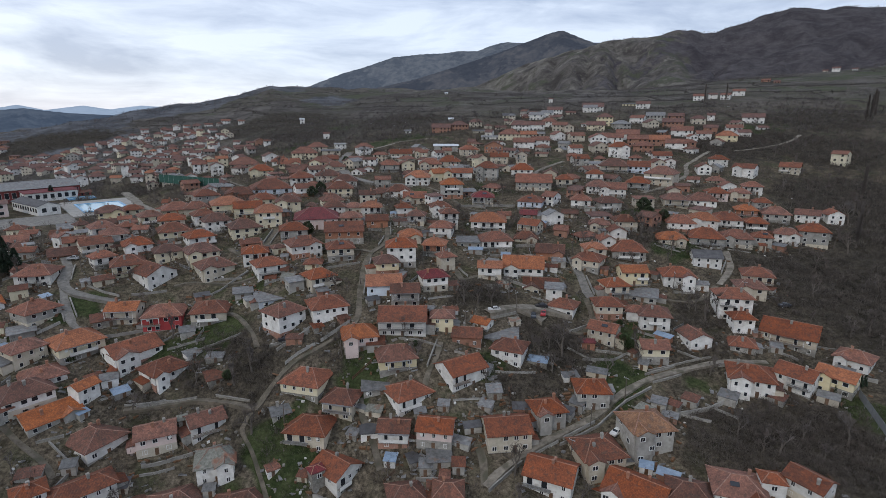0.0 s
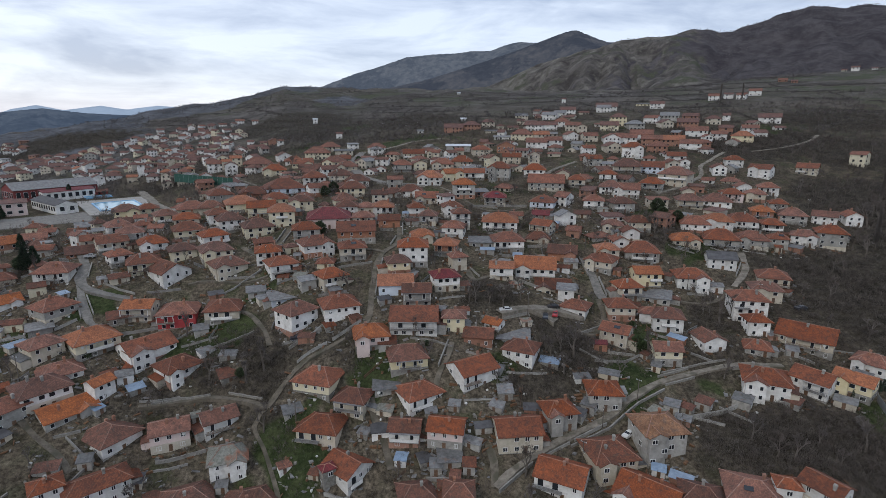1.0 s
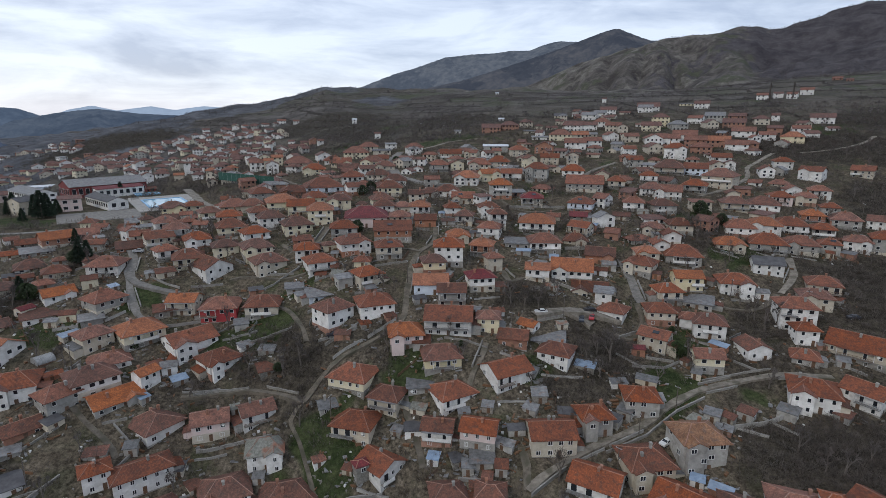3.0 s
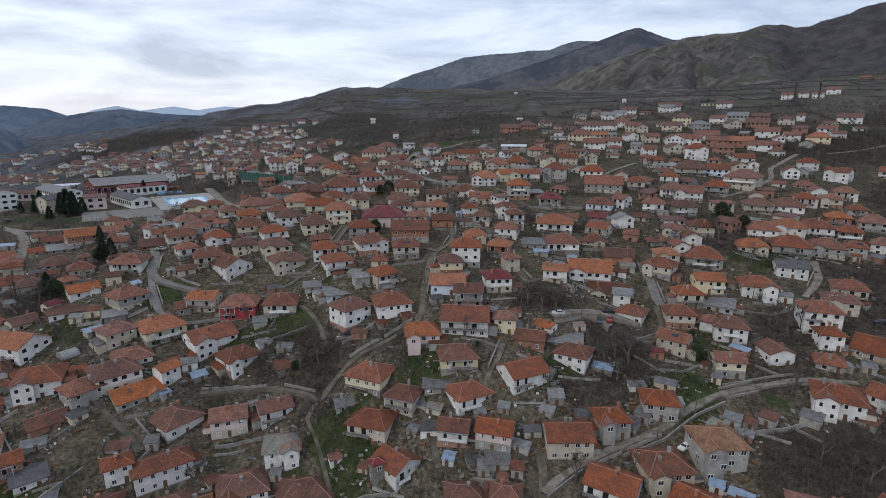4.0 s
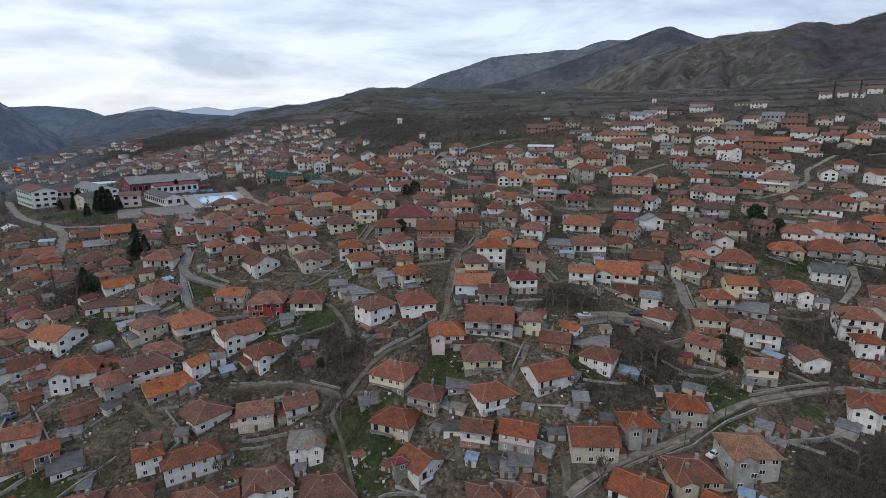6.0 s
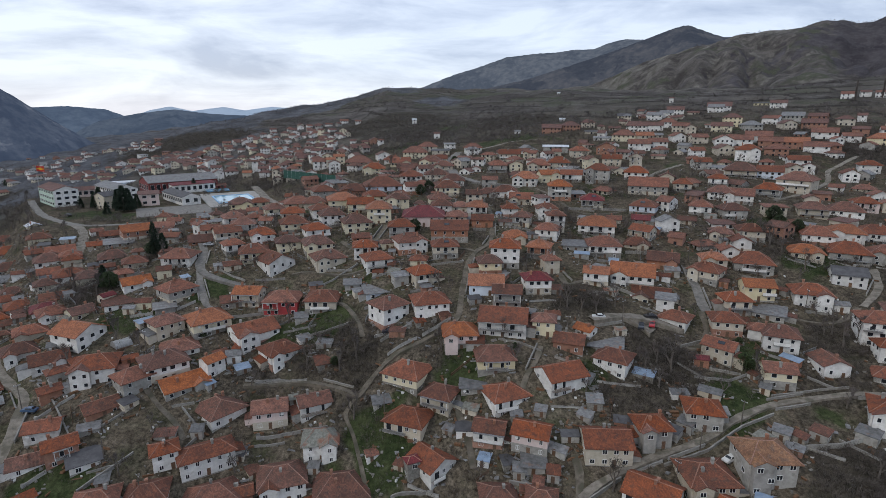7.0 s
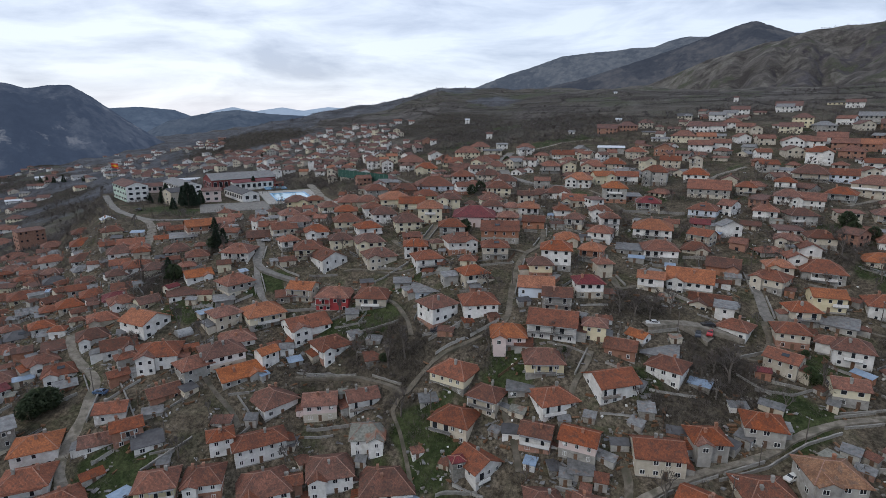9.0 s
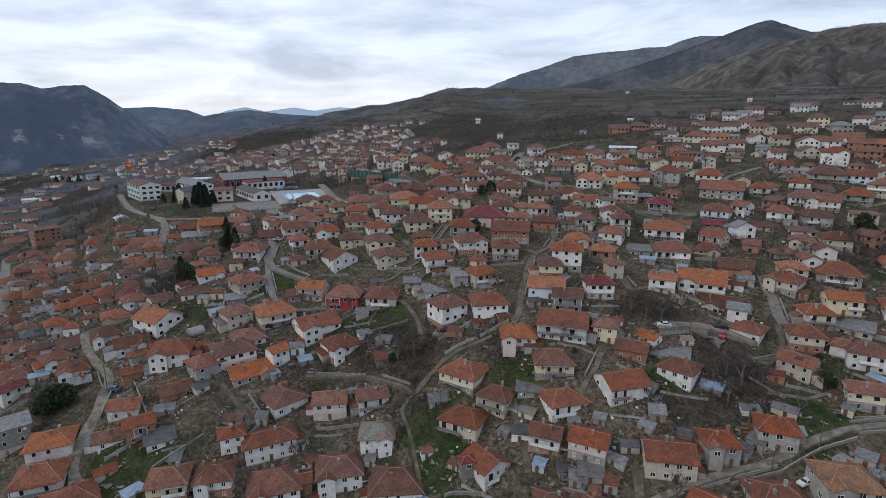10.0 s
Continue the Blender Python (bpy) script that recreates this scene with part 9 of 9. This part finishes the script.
def swimming_pool(x, y, turn, w, d, rim):
    z = float(ground(x, y)) + 0.6
    top = thing("swimming_pool", x, y, z, turn, "outdoor swimming pool with pale blue water and tiled rim", "pool")
    bm = bmesh.new()
    v = {}
    for k, (a, b, h) in enumerate(((w / 2 + rim, d / 2 + rim, -0.9), (w / 2 + rim, d / 2 + rim, 0.12), (w / 2, d / 2, 0.12), (w / 2, d / 2, -1.4))):
        v[k] = [bm.verts.new((sx * a, sy * b, h)) for sx, sy in ((-1, -1), (1, -1), (1, 1), (-1, 1))]
        if k:
            for i in range(4):
                bm.faces.new((v[k - 1][i], v[k - 1][(i + 1) % 4], v[k][(i + 1) % 4], v[k][i]))
    bm.faces.new(v[3])
    part("basin", bm, TILE_BLUE, top, "blue tiled basin rim")
    bm = bmesh.new()
    box(bm, -w / 2, w / 2, -d / 2, d / 2, -1.3, -0.05)
    part("water", bm, WATER, top)


slab("pavement", -184.3, 298.1, 41, 44, 58, 0.05, PAVING, "pale paved deck round the swimming pool", "pavement")
swimming_pool(-187.0, 293.5, 41, 20, 31, 1.0)
swimming_pool(-218.9, 324.8, 41, 13, 7, 0.6)
slab("pavement", -196.4, 251.8, 41, 36, 30, 0.05, ROAD, "grey concrete school yard", "pavement")


def net_fence(x0, y0, x1, y1, height, material, label):
    """Steel posts with a stretched net between them."""
    length = math.hypot(x1 - x0, y1 - y0)
    base = max(float(ground(x0, y0)), float(ground(x1, y1))) - 0.3
    top = thing("sports_fence", x0, y0, base, math.degrees(math.atan2(y1 - y0, x1 - x0)), label, "fence")
    n = max(2, int(length / 4))
    for k in range(n + 1):
        bm = bmesh.new()
        prism(bm, Vector((k * length / n, 0, -1)), Vector((k * length / n, 0, height)), 0.06, 0.06, 6)
        part("post", bm, METAL, top)
    bm = bmesh.new()
    box(bm, 0, length, -0.02, 0.02, 0.1, height - 0.1)
    part("net", bm, material, top)


GREEN_NET = surface("green_windbreak_net", (0.015, 0.06, 0.045), (0.03, 0.09, 0.07), scale=0.5, bump=0)
net_fence(111.7, 131.7, 104.5, 113.3, 2.5, METAL, "grey wire fence beside a small pitch")
net_fence(-170.3, 325.0, -125.4, 302.7, 5, GREEN_NET, "green windbreak net round the sports court")


# ---- clutter and fences ----
def clutter(name, material, label, count, sizes, seed):
    """Loose pieces lying about the yards, turned at random."""
    r = random.Random(seed)
    verts, faces = [], []
    near = HOUSES[np.hypot(HOUSES[:, 0], HOUSES[:, 1]) < 330]
    for _ in range(count):
        x, y, half = near[int(r.random() * len(near))]
        a, d = r.uniform(0, 2 * math.pi), half * 1.05 + abs(r.gauss(0, 1.9))
        px, py = x + d * math.cos(a), y + d * math.sin(a)
        if not free(px, py, -half * 0.05):
            continue
        sx, sy, sz = (r.uniform(*s) for s in sizes)
        m = pose(px, py, float(ground(px, py)) + sz * 0.3, r.uniform(-15, 15), r.uniform(-15, 15), r.uniform(0, 360))
        start = len(verts)
        verts += [tuple(m @ Vector((u * sx * r.uniform(0.35, 0.55), v * sy * r.uniform(0.35, 0.55), w * sz * 0.5))) for w in (-1, 1) for v in (-1, 1) for u in (-1, 1)]
        faces += [[start + k for k in f] for f in ((0, 2, 3, 1), (4, 5, 7, 6), (0, 1, 5, 4), (2, 6, 7, 3), (0, 4, 6, 2), (1, 3, 7, 5))]
    me = mesh_of(name, verts, faces)
    me.materials.append(material)
    tagged(new(name, me), label, "clutter", kind="stuff")


clutter("rubble", WALLS["stone"], "loose stones and rubble in the yards", 4200, ((0.2, 1.0), (0.2, 0.8), (0.15, 0.6)), 1)
clutter("timber_scraps", WOOD, "stacked boards and firewood in the yards", 2300, ((0.6, 2.6), (0.2, 0.8), (0.1, 0.7)), 2)
clutter("sheet_scraps", ROOFS["metal"], "loose sheets of metal and old panels in yards", 1500, ((0.6, 2.2), (0.5, 1.4), (0.05, 0.3)), 3)
clutter("pale_scraps", WALLS["white"], "pale sacks and plastic odds and ends", 480, ((0.3, 1.0), (0.3, 0.8), (0.2, 0.6)), 4)


def fence(x0, y0, x1, y1, height, material, label):
    """A picket fence: posts and one panel that follows the slope."""
    length = math.hypot(x1 - x0, y1 - y0)
    z0, z1 = float(ground(x0, y0)), float(ground(x1, y1))
    top = thing("garden_fence", x0, y0, z0, math.degrees(math.atan2(y1 - y0, x1 - x0)), label, "fence", "garden fences")
    n = max(1, int(length / 2.5))
    for k in range(n + 1):
        bm = bmesh.new()
        z = (z1 - z0) * k / n
        box(bm, k * length / n - 0.05, k * length / n + 0.05, 0.03, 0.13, z - 0.5, z + height + 0.1)
        part("post", bm, material, top)
    bm = bmesh.new()
    m = max(3, int(length / 0.25))
    xs = [0]
    for k in range(m):
        xs += [(k + 0.2) * length / m, (k + 0.8) * length / m]
    xs.append(length)
    plate(bm, xs, (0.08, 0.3, height - 0.25, height), [(1 + 2 * k, 1) for k in range(m)], -0.02, 0.02)
    for v in bm.verts:
        v.co.z += (z1 - z0) * v.co.x / length
    part("panel", bm, material, top)


laid, tries = 0, 0
while laid < 50 and tries < 4000:
    tries += 1
    x, y, half = HOUSES[int(chance.random() * 220)]
    a = chance.uniform(0, 2 * math.pi)
    mx, my, span = x + math.cos(a) * (half + 2.5), y + math.sin(a) * (half + 2.5), chance.uniform(3, 7)
    b = a + math.pi / 2 + chance.uniform(-0.2, 0.2)
    ends = [(mx + math.cos(b) * span * k / 8, my + math.sin(b) * span * k / 8) for k in range(-4, 5)]
    if all(free(px, py, 0.1) for px, py in ends):
        wooden = chance.random() < 0.6
        fence(*ends[0], *ends[-1], chance.uniform(0.9, 1.4), WOOD if wooden else METAL, "weathered brown picket fence round a garden" if wooden else "grey metal fence along a yard")
        laid += 1
